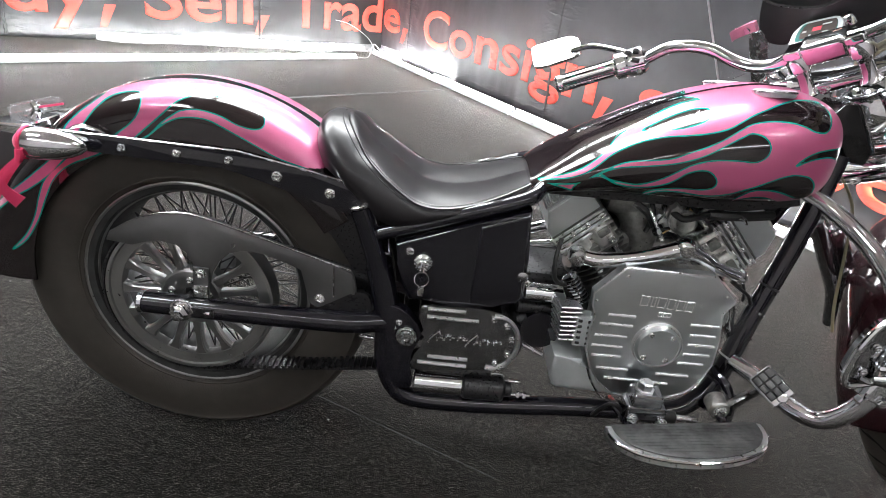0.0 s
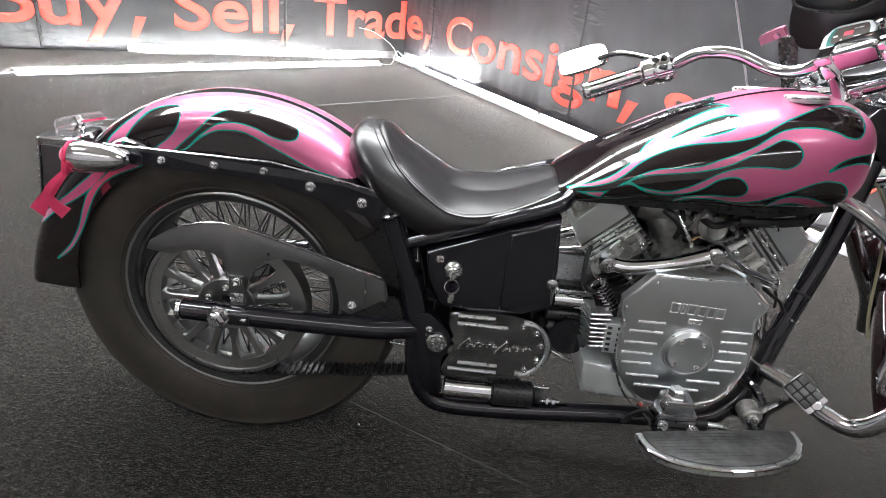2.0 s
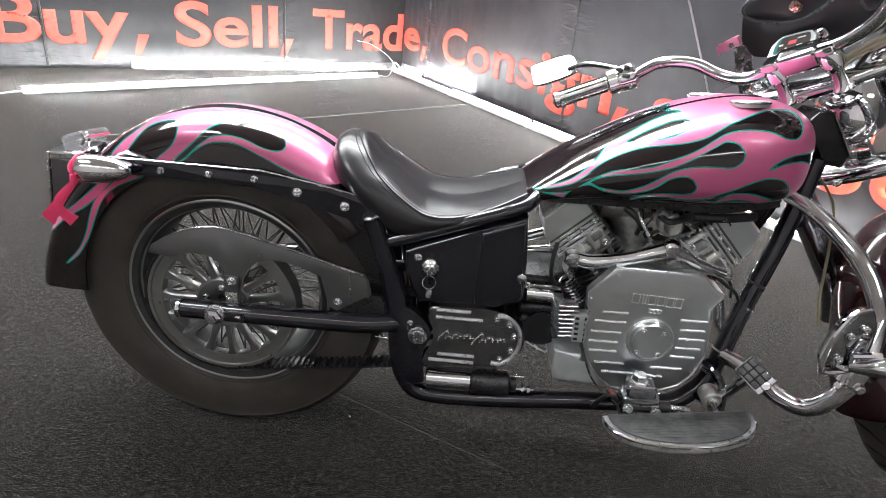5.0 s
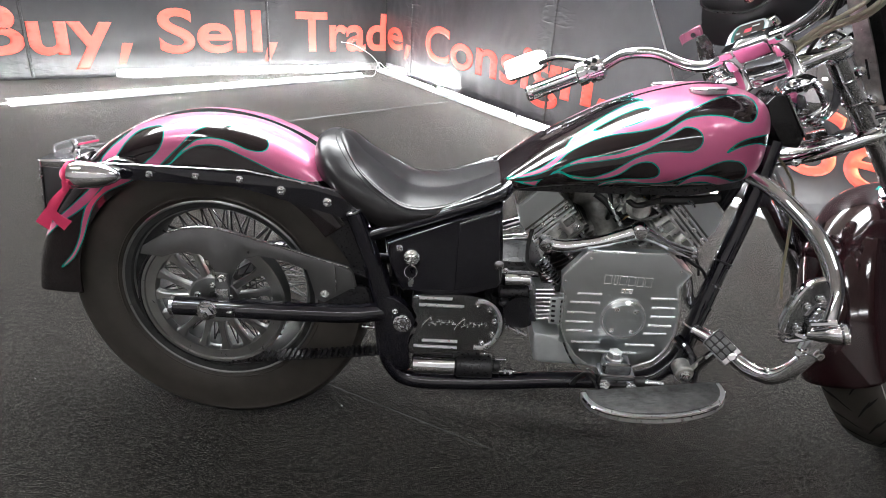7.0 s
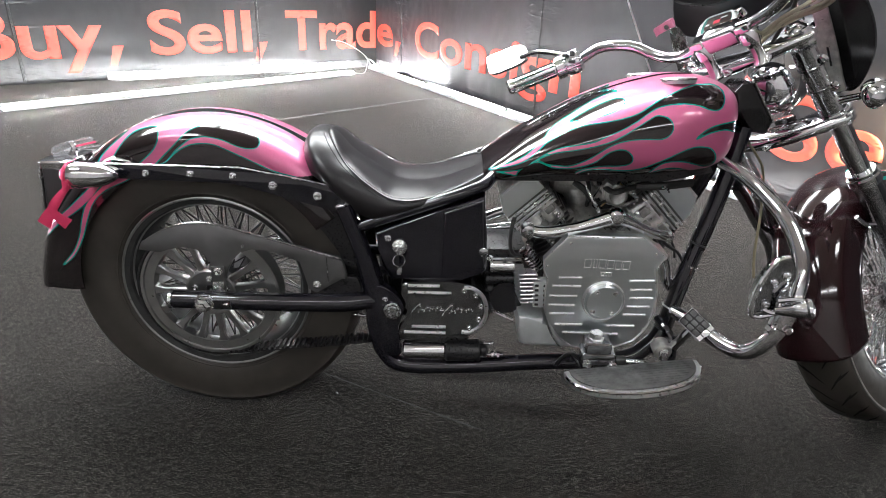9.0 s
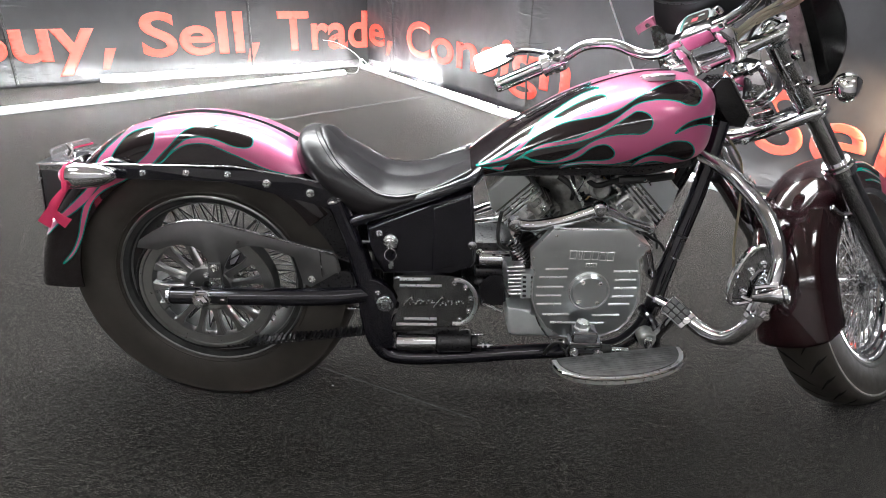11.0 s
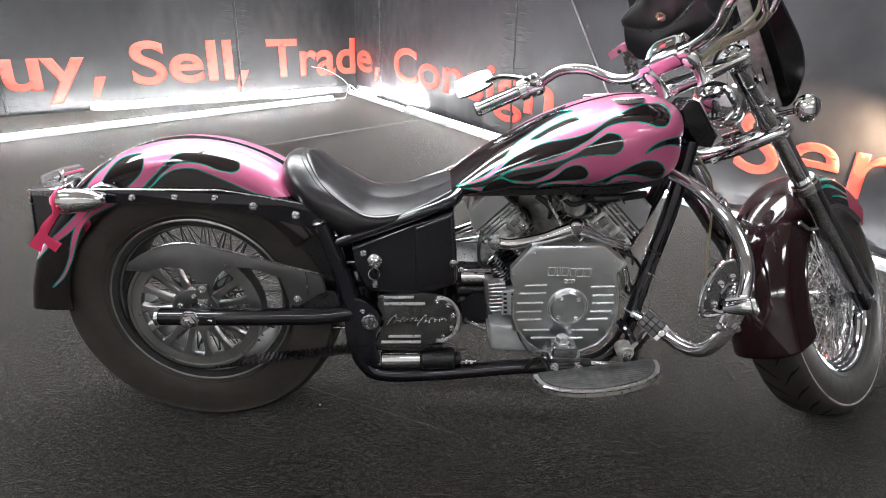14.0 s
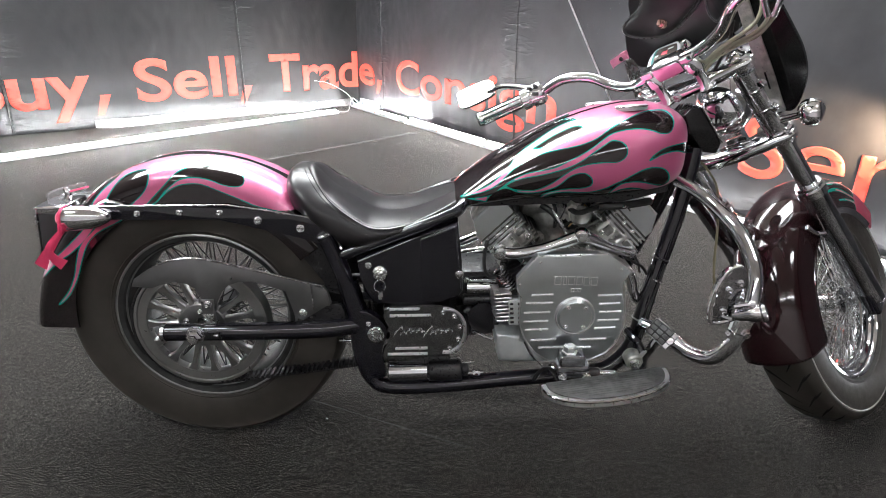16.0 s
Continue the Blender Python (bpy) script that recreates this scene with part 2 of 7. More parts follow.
def thing(name, label, category, group="", kind="", at=(0, 0, 0)):
    ob = new(name)
    ob.empty_display_size = 0.05
    ob.location = at
    return tagged(ob, label, category, group, kind)


def V(*a):
    return Vector(a)


def spline(pts, per=6, closed=False):
    """A smooth curve through points of any dimension."""
    p = [np.array(q, float) for q in pts]
    n = len(p)
    out = []
    for i in range(n if closed else n - 1):
        if closed:
            a, b, c, d = p[i - 1], p[i], p[(i + 1) % n], p[(i + 2) % n]
        else:
            a, b, c, d = p[max(i - 1, 0)], p[i], p[i + 1], p[min(i + 2, n - 1)]
        for k in range(per):
            t = k / per
            out.append(0.5 * (2 * b + (c - a) * t + (2 * a - 5 * b + 4 * c - d) * t * t + (3 * b - a - 3 * c + d) * t ** 3))
    if not closed:
        out.append(p[-1])
    return out


def tube(bm, pts, r, seg=12, smooth=6, caps=True):
    """A round tube along points; r is one radius or one for each point."""
    if smooth:
        rr = r if hasattr(r, "__len__") else [r] * len(pts)
        q = spline([(*p, w) for p, w in zip(pts, rr)], smooth)
        pts, rad = [Vector(a[:3]) for a in q], [a[3] for a in q]
    else:
        pts = [Vector(p) for p in pts]
        rad = list(r) if hasattr(r, "__len__") else [r] * len(pts)
    rings, side = [], None
    for i, p in enumerate(pts):
        d = (pts[min(i + 1, len(pts) - 1)] - pts[max(i - 1, 0)]).normalized()
        if side is None:
            side = d.orthogonal().normalized()
        side = (side - d * side.dot(d)).normalized()
        up = d.cross(side)
        rings.append([bm.verts.new(p + (side * math.cos(a) + up * math.sin(a)) * rad[i]) for a in (2 * math.pi * k / seg for k in range(seg))])
    for a, b in zip(rings, rings[1:]):
        for k in range(seg):
            bm.faces.new((a[k], a[(k + 1) % seg], b[(k + 1) % seg], b[k]))
    if caps:
        bm.faces.new(rings[0][::-1])
        bm.faces.new(rings[-1])
    return bm


def lathe(bm, profile, m=Matrix(), seg=32, closed=False):
    """A turned form: rows of radius and height along the z of m."""
    rings = []
    for r, h in profile:
        if r < 1e-6:
            rings.append([bm.verts.new(m @ V(0, 0, h))])
        else:
            rings.append([bm.verts.new(m @ V(r * math.cos(2 * math.pi * k / seg), r * math.sin(2 * math.pi * k / seg), h)) for k in range(seg)])
    pairs = list(zip(rings, rings[1:])) + ([(rings[-1], rings[0])] if closed else [])
    for a, b in pairs:
        for k in range(seg):
            q = [a[k % len(a)], a[(k + 1) % len(a)], b[(k + 1) % len(b)], b[k % len(b)]]
            q = list(dict.fromkeys(q))
            if len(q) > 2:
                bm.faces.new(q)
    if not closed:
        for ring in (rings[0], rings[-1]):
            if len(ring) > 1:
                bm.faces.new(ring)
    return bm


def box(bm, sx, sy, sz, m=Matrix(), bevel=0.0, seg=2):
    g = bmesh.ops.create_cube(bm, size=1, matrix=m @ Matrix.Diagonal((sx, sy, sz, 1)))
    if bevel:
        es = list({e for v in g["verts"] for e in v.link_edges})
        bmesh.ops.bevel(bm, geom=es, offset=bevel, segments=seg, affect="EDGES", profile=0.6)
    return bm


def plate(bm, outline, y0, y1, bevel=0.0, seg=2):
    """A plate cut to an outline of (x, z), from y0 to y1; its edge at y0 is rounded."""
    a = [bm.verts.new((x, y0, z)) for x, z in outline]
    b = [bm.verts.new((x, y1, z)) for x, z in outline]
    n = len(a)
    f = bm.faces.new(a)
    bm.faces.new(b[::-1])
    for i in range(n):
        bm.faces.new((a[i], b[i], b[(i + 1) % n], a[(i + 1) % n]))
    if bevel:
        bmesh.ops.bevel(bm, geom=list(f.edges), offset=bevel, segments=seg, affect="EDGES", profile=0.5)
    return bm


def skin(bm, rows, close_u=False, caps=False):
    """A sheet over rows of points."""
    g = [[bm.verts.new(p) for p in row] for row in rows]
    for a, b in zip(g, g[1:]):
        n = len(a)
        for k in range(n if close_u else n - 1):
            bm.faces.new((a[k], a[(k + 1) % n], b[(k + 1) % n], b[k]))
    if caps:
        bm.faces.new(g[0][::-1])
        bm.faces.new(g[-1])
    return g


def bolt(parent, at, axis, r=0.008, h=0.006, material=None, name="bolt"):
    bm = bmesh.new()
    m = Matrix.Translation(at) @ Vector(axis).to_track_quat("Z", "Y").to_matrix().to_4x4()
    lathe(bm, [(r * 1.25, 0), (r * 1.25, h * 0.3), (r, h * 0.35), (r * 0.95, h * 0.9), (r * 0.8, h), (r * 0.45, h), (r * 0.4, h * 0.6), (0, h * 0.6)], m, 14)
    return part(name, bm, material or M_BOLT, parent)


RIGHT = (0, -1, 0)


def along(axis, at=(0, 0, 0)):
    return Matrix.Translation(at) @ Vector(axis).to_track_quat("Z", "Y").to_matrix().to_4x4()


# ---- the stand: floor, banner walls, light tubes ----
def rumple(s, z, seed):
    """How far the hung vinyl stands off its wall."""
    n = noise.noise(V(s * 0.9, z * 0.35, seed)) * 0.030 + noise.noise(V(s * 3.1, z * 1.2, seed + 5)) * 0.012
    low = max(0.0, 0.35 - z)
    for k in SEAMS[seed]:
        n += 0.012 * math.exp(-((s - k) / 0.13) ** 2) * noise.noise(V(s * 11, z * 13 + s * 9, seed + 2))
    return n + low * 0.10 * noise.noise(V(s * 4.0, z * 3, seed + 9)) + 0.004 * noise.noise(V(s * 14, z * 9, seed))


def banner(name, direction, start, length, height, seed, side):
    """A hung sheet of vinyl with folds, backed by a wall."""
    nrm = V(direction.y, -direction.x) * side
    bm = bmesh.new()
    ns, nz = int(length / 0.028), int(height / 0.032)
    rows = []
    for j in range(nz + 1):
        z = height * j / nz
        row = []
        for i in range(ns + 1):
            s = start + (length - start) * i / ns
            p = CORNER + direction * s + nrm * (0.03 + rumple(s, z, seed))
            row.append((p.x, p.y, z + 0.005))
        rows.append(row)
    skin(bm, rows)
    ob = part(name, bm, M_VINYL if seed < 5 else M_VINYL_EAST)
    md = ob.modifiers.new("thick", "SOLIDIFY")
    md.thickness, md.offset = 0.003, 0
    tagged(ob, "black vinyl banner wall with creases and seams", "banner", kind="structure")
    return ob, nrm


wall_w, N_LEFT = banner("wall_west", LEFT_DIR, 0.0, 6.5, 3.2, 3.0, -1)
wall_e, N_RIGHT = banner("wall_east", RIGHT_DIR, 0.0, 9.5, 3.2, 11.0, 1)


def letters(text, s0, s1, base, cap, direction, nrm, flip, seed):
    """Printed letters laid on a banner, from s0 to s1 along it."""
    comma = text.endswith(",")
    text = text.rstrip(",")
    cu = bpy.data.curves.new("letters", "FONT")
    cu.body, cu.size, cu.offset, cu.resolution_u = text, 1.0, 0.008 if text == "Ser" else 0.022, 8
    tmp = new("letters", cu)
    bpy.context.view_layer.update()
    me = bpy.data.meshes.new_from_object(tmp.evaluated_get(bpy.context.evaluated_depsgraph_get()))
    bpy.data.objects.remove(tmp)
    bm = bmesh.new()
    bm.from_mesh(me)
    if comma:
        xe = max(v.co.x for v in bm.verts)
        bm.faces.new([bm.verts.new((xe + x, y, 0)) for x, y in ((0.02, -0.19), (0.10, -0.19), (0.22, 0.15), (0.09, 0.15))])
    bmesh.ops.triangulate(bm, faces=bm.faces)
    for k in range(5):
        long_edges = [e for e in bm.edges if e.calc_length() > 0.07]
        bmesh.ops.subdivide_edges(bm, edges=long_edges, cuts=1)
        bmesh.ops.triangulate(bm, faces=bm.faces)
    xs = [v.co.x for v in bm.verts]
    x0, x1 = min(xs), max(xs)
    top = 0.73
    for v in bm.verts:
        s = s0 + (v.co.x - x0) / (x1 - x0) * (s1 - s0)
        z = base + v.co.y / top * cap
        p = CORNER + direction * s + nrm * (0.0345 + rumple(s, z, seed))
        v.co = (p.x, p.y, z)
    ob = part("lettering", bm, M_RED, None, smooth=False)
    md = ob.modifiers.new("thick", "SOLIDIFY")
    md.thickness, md.offset = 0.0012, 0
    return ob


def word(text, s0, s1, base, cap, direction, nrm, flip, seed):
    ob = letters(text, s0, s1, base, cap, direction, nrm, flip, seed)
    return tagged(ob, "red printed word on the black banner, with the orange of strong light in its colour", "lettering", "banner words", kind="structure")


for text, s0, s1 in (("Buy,", 3.70, 2.58), ("Sell,", 2.366, 1.277), ("Trad", 1.081, 0.05)):
    word(text, s0, s1, 0.208, 0.382, LEFT_DIR, N_LEFT, 1, 3.0)
for text, s0, s1, base, cap in (("e,", 0.07, 0.60, 0.245, 0.325), ("Consign,", 0.92, 3.458, 0.24, 0.325), ("&", 3.60, 4.00, 0.20, 0.25), ("Ser", 4.705, 5.475, 0.222, 0.325)):
    word(text, s0, s1, base, cap, RIGHT_DIR, N_RIGHT, 1, 11.0)


def banner_hem(direction, nrm, seed, s0, s1, out):
    """The slack foot of a banner, crumpled on the carpet."""
    bm = bmesh.new()
    rows = []
    n = int((s1 - s0) / 0.012)
    for i in range(n + 1):
        s = s0 + (s1 - s0) * i / n
        w = out * (0.55 + 0.5 * noise.noise(V(s * 1.7, 3, seed))) * min(1.0, 8 * (s - s0), 8 * (s1 - s)) + 0.012
        row = []
        for j in range(15):
            k = j / 14
            crease = noise.noise(V(s * 9, k * 4, seed)) * 0.020 + noise.noise(V(s * 24, k * 9, seed + 4)) * 0.009
            z = 0.065 * (1 - k) ** 1.6 + max(0.0, crease) * (0.3 + 1.2 * math.sin(math.pi * k)) + 0.006
            p = CORNER + direction * (s + 0.3 * crease) + nrm * (0.034 + rumple(s, 0.1, seed) * (1 - k) + w * k)
            row.append((p.x, p.y, z))
        rows.append(row)
    skin(bm, rows)
    ob = part("banner_hem", bm, M_HEM)
    md = ob.modifiers.new("thick", "SOLIDIFY")
    md.thickness, md.offset = 0.002, 0
    return tagged(ob, "crumpled banner foot on the carpet, its glare put into a pale colour", "banner", kind="structure")


banner_hem(LEFT_DIR, N_LEFT, 3.0, 0.12, 2.75, 0.17)
banner_hem(RIGHT_DIR, N_RIGHT, 11.0, 0.05, 0.55, 0.07)


def seam_strip(direction, nrm, s, seed, name="banner_seam"):
    bm = bmesh.new()
    rows = []
    for j in range(40):
        z = 0.02 + 3.1 * j / 39
        row = []
        for o in (-0.012, -0.006, 0.006, 0.012):
            p = CORNER + direction * (s + o) + nrm * (0.03 + rumple(s, z, seed) + (0.012 if abs(o) < 0.01 else 0.003))
            row.append((p.x, p.y, z))
        rows.append(row)
    skin(bm, rows)
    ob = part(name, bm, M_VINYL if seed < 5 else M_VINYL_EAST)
    return tagged(ob, "welded vertical seam of the black banner", "seam", kind="structure")


for s in (3.357, 1.37):
    seam_strip(LEFT_DIR, N_LEFT, s, 3.0)
for s in (0.615, 2.84):
    seam_strip(RIGHT_DIR, N_RIGHT, s, 11.0)

bm = bmesh.new()
box(bm, 16, 14, 0.2, pose(0.5, 0.5, -0.1))
tagged(part("floor", bm, M_CARPET, smooth=False), "dark charcoal short-pile exhibition carpet", "floor", kind="structure")
bm = bmesh.new()
box(bm, 16, 14, 0.15, pose(0.5, 0.5, 3.4))
tagged(part("ceiling", bm, M_CEIL, smooth=False), "pale hall ceiling", "ceiling", kind="structure")
# Unseen walls, added; the pale south one throws fill light on the bike.
for name, x, y, sx, sy in (("wall_south", 0.5, -4.7, 16, 0.2), ("wall_back", 0.5, 7.4, 16, 0.2), ("wall_left", -7.4, 0.5, 0.2, 14), ("wall_right", 8.4, 0.5, 0.2, 14)):
    bm = bmesh.new()
    box(bm, sx, sy, 3.5, pose(x, y, 1.7))
    tagged(part(name, bm, M_FILLWALL if name == "wall_south" else M_DARKWALL, smooth=False), "plain grey wall, unseen, added to close the room and bounce light", "wall", kind="structure")


def floor_seam(a, b, w, z=0.004):
    a, b = V(*a), V(*b)
    d = (b - a).normalized()
    n = V(-d.y, d.x) * w / 2
    bm = bmesh.new()
    k = 40
    rows = [[(*(a.lerp(b, i / k) + n * o * (1 + 0.5 * noise.noise(V(i * 0.7, o, 2)))), z if abs(o) < 1 else 0.0005) for o in (-1, -0.5, 0.5, 1)] for i in range(k + 1)]
    skin(bm, rows)
    return tagged(part("trim", bm, M_SEAM), "pale worn joint between carpet sheets", "seam", kind="structure")


floor_seam((-1.62, 1.93), (0.52, 4.16), 0.014)
floor_seam((0.20, 0.045), (0.62, -0.15), 0.002, 0.001)


def light_tube(a, b, label, m=M_TUBE, backed=False, walled=False, z=0.030, r=0.009):
    """A bare lit tube in a low white channel whose front lip shades the carpet beside it."""
    a, b = V(*a, z), V(*b, z)
    d = (b - a).normalized()
    n = V(-d.y, d.x, 0)
    t = thing("light_tube", label, "lamp", "light tubes along the banners", at=tuple((a + b) / 2 - V(0, 0, z)))
    o = t.location
    bm = bmesh.new()
    tube(bm, [a - o, b - o], r, 16, 0)
    part("tube", bm, m, t)

    bm = bmesh.new()
    sec = ((-0.034, 0.0005), (0.022, 0.0005), (0.022, 0.010), (0.019, 0.010), (0.018, 0.004), (-0.029, 0.004), (-0.030, 0.0255), (-0.034, 0.0255))
    skin(bm, [[p - o - V(0, 0, z) + n * q + V(0, 0, h) for q, h in sec] for p in (a - d * 0.012, b + d * 0.012)], True, True)
    part("channel", bm, M_WHITE, t, "low white plastic channel", False)
    # Added strip that keeps the tube's light off the banner behind it.
    if walled:
        bm = bmesh.new()
        sec = ((0.022, 0.010), (0.023, 0.048), (0.008, 0.060), (0.007, 0.057), (0.019, 0.046), (0.019, 0.010))
        skin(bm, [[p - o - V(0, 0, z) + n * q + V(0, 0, h) for q, h in sec] for p in (a - d * 0.012, b + d * 0.012)], True, True)
        part("banner_shade", bm, M_WHITE, t, "white strip, added to keep the tube's light off the banner", False)
    # Added bar and hood: extra light on the carpet behind the tube.
    if backed:
        bm = bmesh.new()
        tube(bm, [a - o + n * 0.055 - V(0, 0, 0.006), b - o + n * 0.055 - V(0, 0, 0.006)], 0.006, 10, 0)
        part("bar", bm, M_FILLBAR, t, "hidden lit bar, added to brighten the carpet by the banner")
        bm = bmesh.new()
        sec = ((0.040, 0.0005), (0.040, 0.030), (0.046, 0.036), (0.100, 0.029), (0.100, 0.032), (0.045, 0.039), (0.037, 0.031), (0.037, 0.0005))
        skin(bm, [[p - o - V(0, 0, z) + n * q + V(0, 0, h) for q, h in sec] for p in (a - d * 0.012, b + d * 0.012)], True, True)
        part("hood", bm, M_WHITE, t, "white hood, added to hold the hidden bar's light low", False)
    for p, e in ((a, -d), (b, d)):
        bm = bmesh.new()
        tube(bm, [p - o, p + e * 0.018 - o], r * 1.08, 16, 0)
        part("end_cap", bm, M_STEEL, t, "short metal end cap")
    for f in (0.15, 0.5, 0.85):
        bm = bmesh.new()
        p = a.lerp(b, f) - o
        box(bm, 0.012, 0.012, z - r + 0.002, pose(p.x, p.y, (z - r) / 2 + 0.003))
        part("clip", bm, M_WHITE, t)
    return t


light_tube((-2.517, 2.791), (-1.53, 3.886), "white glowing light tube lying on the carpet", M_TUBE, True)
light_tube((-1.50, 3.92), (-0.50, 5.02), "white glowing light tube lying on the carpet", M_TUBE, True)
light_tube((-3.92, 1.235), (-2.93, 2.33), "white glowing light tube lying on the carpet", M_TUBE, True)
for k in range(5):
    p = V(-0.36, 5.49) + RIGHT_DIR * (1.24 * k)
    q = p + RIGHT_DIR * 1.18
    light_tube(p, q, "white glowing light tube at the foot of the banner", M_TUBE if k < 3 else M_TUBEDIM, False, k in (1, 2))


def floor_cable(pts, r=0.003, label="thin white cable lying on the carpet", m=None):
    bm = bmesh.new()
    tube(bm, pts, r, 6, 5)
    return tagged(part("cable", bm, m or M_WIRE), label, "cable")


floor_cable([(-0.46, 5.0, 0.02), (-0.38, 5.12, 0.015), (-0.36, 5.3, 0.12), (-0.3, 5.42, 0.05), (-0.25, 5.5, 0.02)])
floor_cable([(-0.75, 5.28, 0.3), (-0.62, 5.36, 0.27), (-0.45, 5.5, 0.15), (-0.36, 5.52, 0.02)])
floor_cable([(-2.93, 2.34, 0.02), (-2.84, 2.46, 0.006), (-2.66, 2.63, 0.006), (-2.53, 2.78, 0.02)], 0.005)


def glow_spot(at, target):
    """An unseen warm spotlight on a short stand, added to make the banner's glow."""
    t = thing("glow_spotlight", "unseen black spotlight on a thin stand, added for a warm glow on the banner", "lamp", at=(at[0], at[1], 0))
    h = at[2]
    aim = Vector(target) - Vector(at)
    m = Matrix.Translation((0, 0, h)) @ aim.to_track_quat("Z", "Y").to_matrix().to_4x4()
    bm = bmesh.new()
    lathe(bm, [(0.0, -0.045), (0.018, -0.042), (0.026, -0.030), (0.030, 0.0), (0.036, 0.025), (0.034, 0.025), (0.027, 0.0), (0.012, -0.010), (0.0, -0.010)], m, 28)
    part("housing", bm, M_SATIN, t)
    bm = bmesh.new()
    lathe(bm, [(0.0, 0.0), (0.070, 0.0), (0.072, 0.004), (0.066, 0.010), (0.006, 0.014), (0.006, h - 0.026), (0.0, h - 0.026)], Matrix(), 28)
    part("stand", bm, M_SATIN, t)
    d = bpy.data.lights.new("glow_spotlight", "SPOT")
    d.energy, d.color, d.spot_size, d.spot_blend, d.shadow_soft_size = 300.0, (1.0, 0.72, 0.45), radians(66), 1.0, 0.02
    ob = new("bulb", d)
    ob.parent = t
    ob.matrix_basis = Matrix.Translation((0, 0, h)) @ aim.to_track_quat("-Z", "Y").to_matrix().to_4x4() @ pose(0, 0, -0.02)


glow_spot((2.567, 0.932, 0.56), (2.495, 1.200, 0.51))


def ceiling_panel(x, y, sx, sy):
    t = thing("ceiling_light", "long white ceiling light strip, switched on", "lamp", "ceiling lights", at=(x, y, 3.32))
    bm = bmesh.new()
    box(bm, sx, sy, 0.02, pose(0, 0, -0.045))
    part("diffuser", bm, M_PANEL, t, smooth=False)
    bm = bmesh.new()
    box(bm, sx + 0.06, sy + 0.06, 0.05, pose(0, 0, -0.005), 0.008)
    part("frame", bm, M_WHITE, t)


for x, y, sx, sy in ((-1.65, -1.2, 1.1, 0.55), (2.2, -1.6, 0.8, 0.35), (-1.5, -3.7, 2.4, 0.10), (1.3, -3.7, 2.4, 0.10), (-1.9, 1.3, 2.45, 1.1), (0.7, 1.3, 2.45, 1.1), (-1.9, 3.6, 2.45, 0.4), (0.7, 3.6, 2.45, 0.4), (3.3, 3.6, 2.45, 0.4)):
    ceiling_panel(x, y, sx, sy)


def crumb(x, y, r):
    bm = bmesh.new()
    bmesh.ops.create_icosphere(bm, subdivisions=1, radius=r, matrix=pose(x, y, r * 0.6, 20, 30, 10) @ Matrix.Diagonal((1, 0.7, 0.6, 1)))
    return tagged(part("paper_crumb", bm, M_WHITE, smooth=False), "tiny white crumb lying on the dark carpet", "litter", "crumbs on the carpet")


for x, y, r in ((0.255, -0.039, 0.0032), (-0.46, -0.30, 0.0018), (-0.52, -0.02, 0.0016), (0.42, -0.55, 0.0014), (1.15, -0.62, 0.0014), (-0.25, -0.48, 0.0012), (0.72, -0.42, 0.0012), (-0.7, 0.35, 0.0018)):
    crumb(x, y, r)
# outlines of the painted flames, in the plane of the bike's side (x, z)
TANK_BODY = [(0.594, 0.651), (0.626, 0.662), (0.651, 0.675), (0.674, 0.696), (0.687, 0.713), (0.696, 0.731), (0.71, 0.746), (0.732, 0.763), (0.758, 0.783), (0.781, 0.797), (0.8, 0.805), (0.811, 0.808), (0.796, 0.81), (0.772, 0.805), (0.754, 0.798), (0.779, 0.823), (0.824, 0.845), (0.887, 0.864), (0.965, 0.864), (1.023, 0.83), (1.07, 0.754), (1.099, 0.655), (1.034, 0.644), (0.858, 0.631), (0.752, 0.629), (0.656, 0.636), (0.594, 0.647)]
TANK_HOLE1 = [(0.83, 0.79), (0.822, 0.796), (0.804, 0.793), (0.786, 0.785), (0.768, 0.775), (0.75, 0.763), (0.732, 0.749), (0.747, 0.75), (0.767, 0.754), (0.791, 0.76), (0.814, 0.77), (0.827, 0.78)]
TANK_HOLE3 = [(0.964, 0.828), (0.984, 0.828), (1.001, 0.819), (1.011, 0.805), (1.012, 0.79), (1.005, 0.782), (0.989, 0.782), (0.973, 0.787), (0.955, 0.79), (0.935, 0.79), (0.913, 0.787), (0.892, 0.78), (0.875, 0.767), (0.858, 0.752), (0.836, 0.737), (0.808, 0.722), (0.785, 0.71), (0.755, 0.703), (0.725, 0.697), (0.706, 0.689), (0.692, 0.68), (0.673, 0.666), (0.649, 0.649), (0.592, 0.642), (0.596, 0.649), (0.632, 0.657), (0.657, 0.668), (0.675, 0.684), (0.693, 0.704), (0.716, 0.721), (0.74, 0.734), (0.769, 0.744), (0.803, 0.751), (0.832, 0.758), (0.859, 0.769), (0.877, 0.783), (0.893, 0.796), (0.911, 0.807), (0.928, 0.817), (0.946, 0.825)]
TANK_HOLE2 = [(0.884, 0.76), (0.895, 0.767), (0.913, 0.765), (0.926, 0.756), (0.931, 0.744), (0.927, 0.731), (0.913, 0.722), (0.89, 0.721), (0.86, 0.718), (0.836, 0.712), (0.817, 0.703), (0.799, 0.69), (0.781, 0.677), (0.761, 0.667), (0.742, 0.661), (0.721, 0.661), (0.699, 0.663), (0.677, 0.669), (0.65, 0.642), (0.652, 0.65), (0.668, 0.662), (0.692, 0.678), (0.716, 0.687), (0.752, 0.694), (0.786, 0.702), (0.817, 0.713), (0.84, 0.726), (0.862, 0.743)]
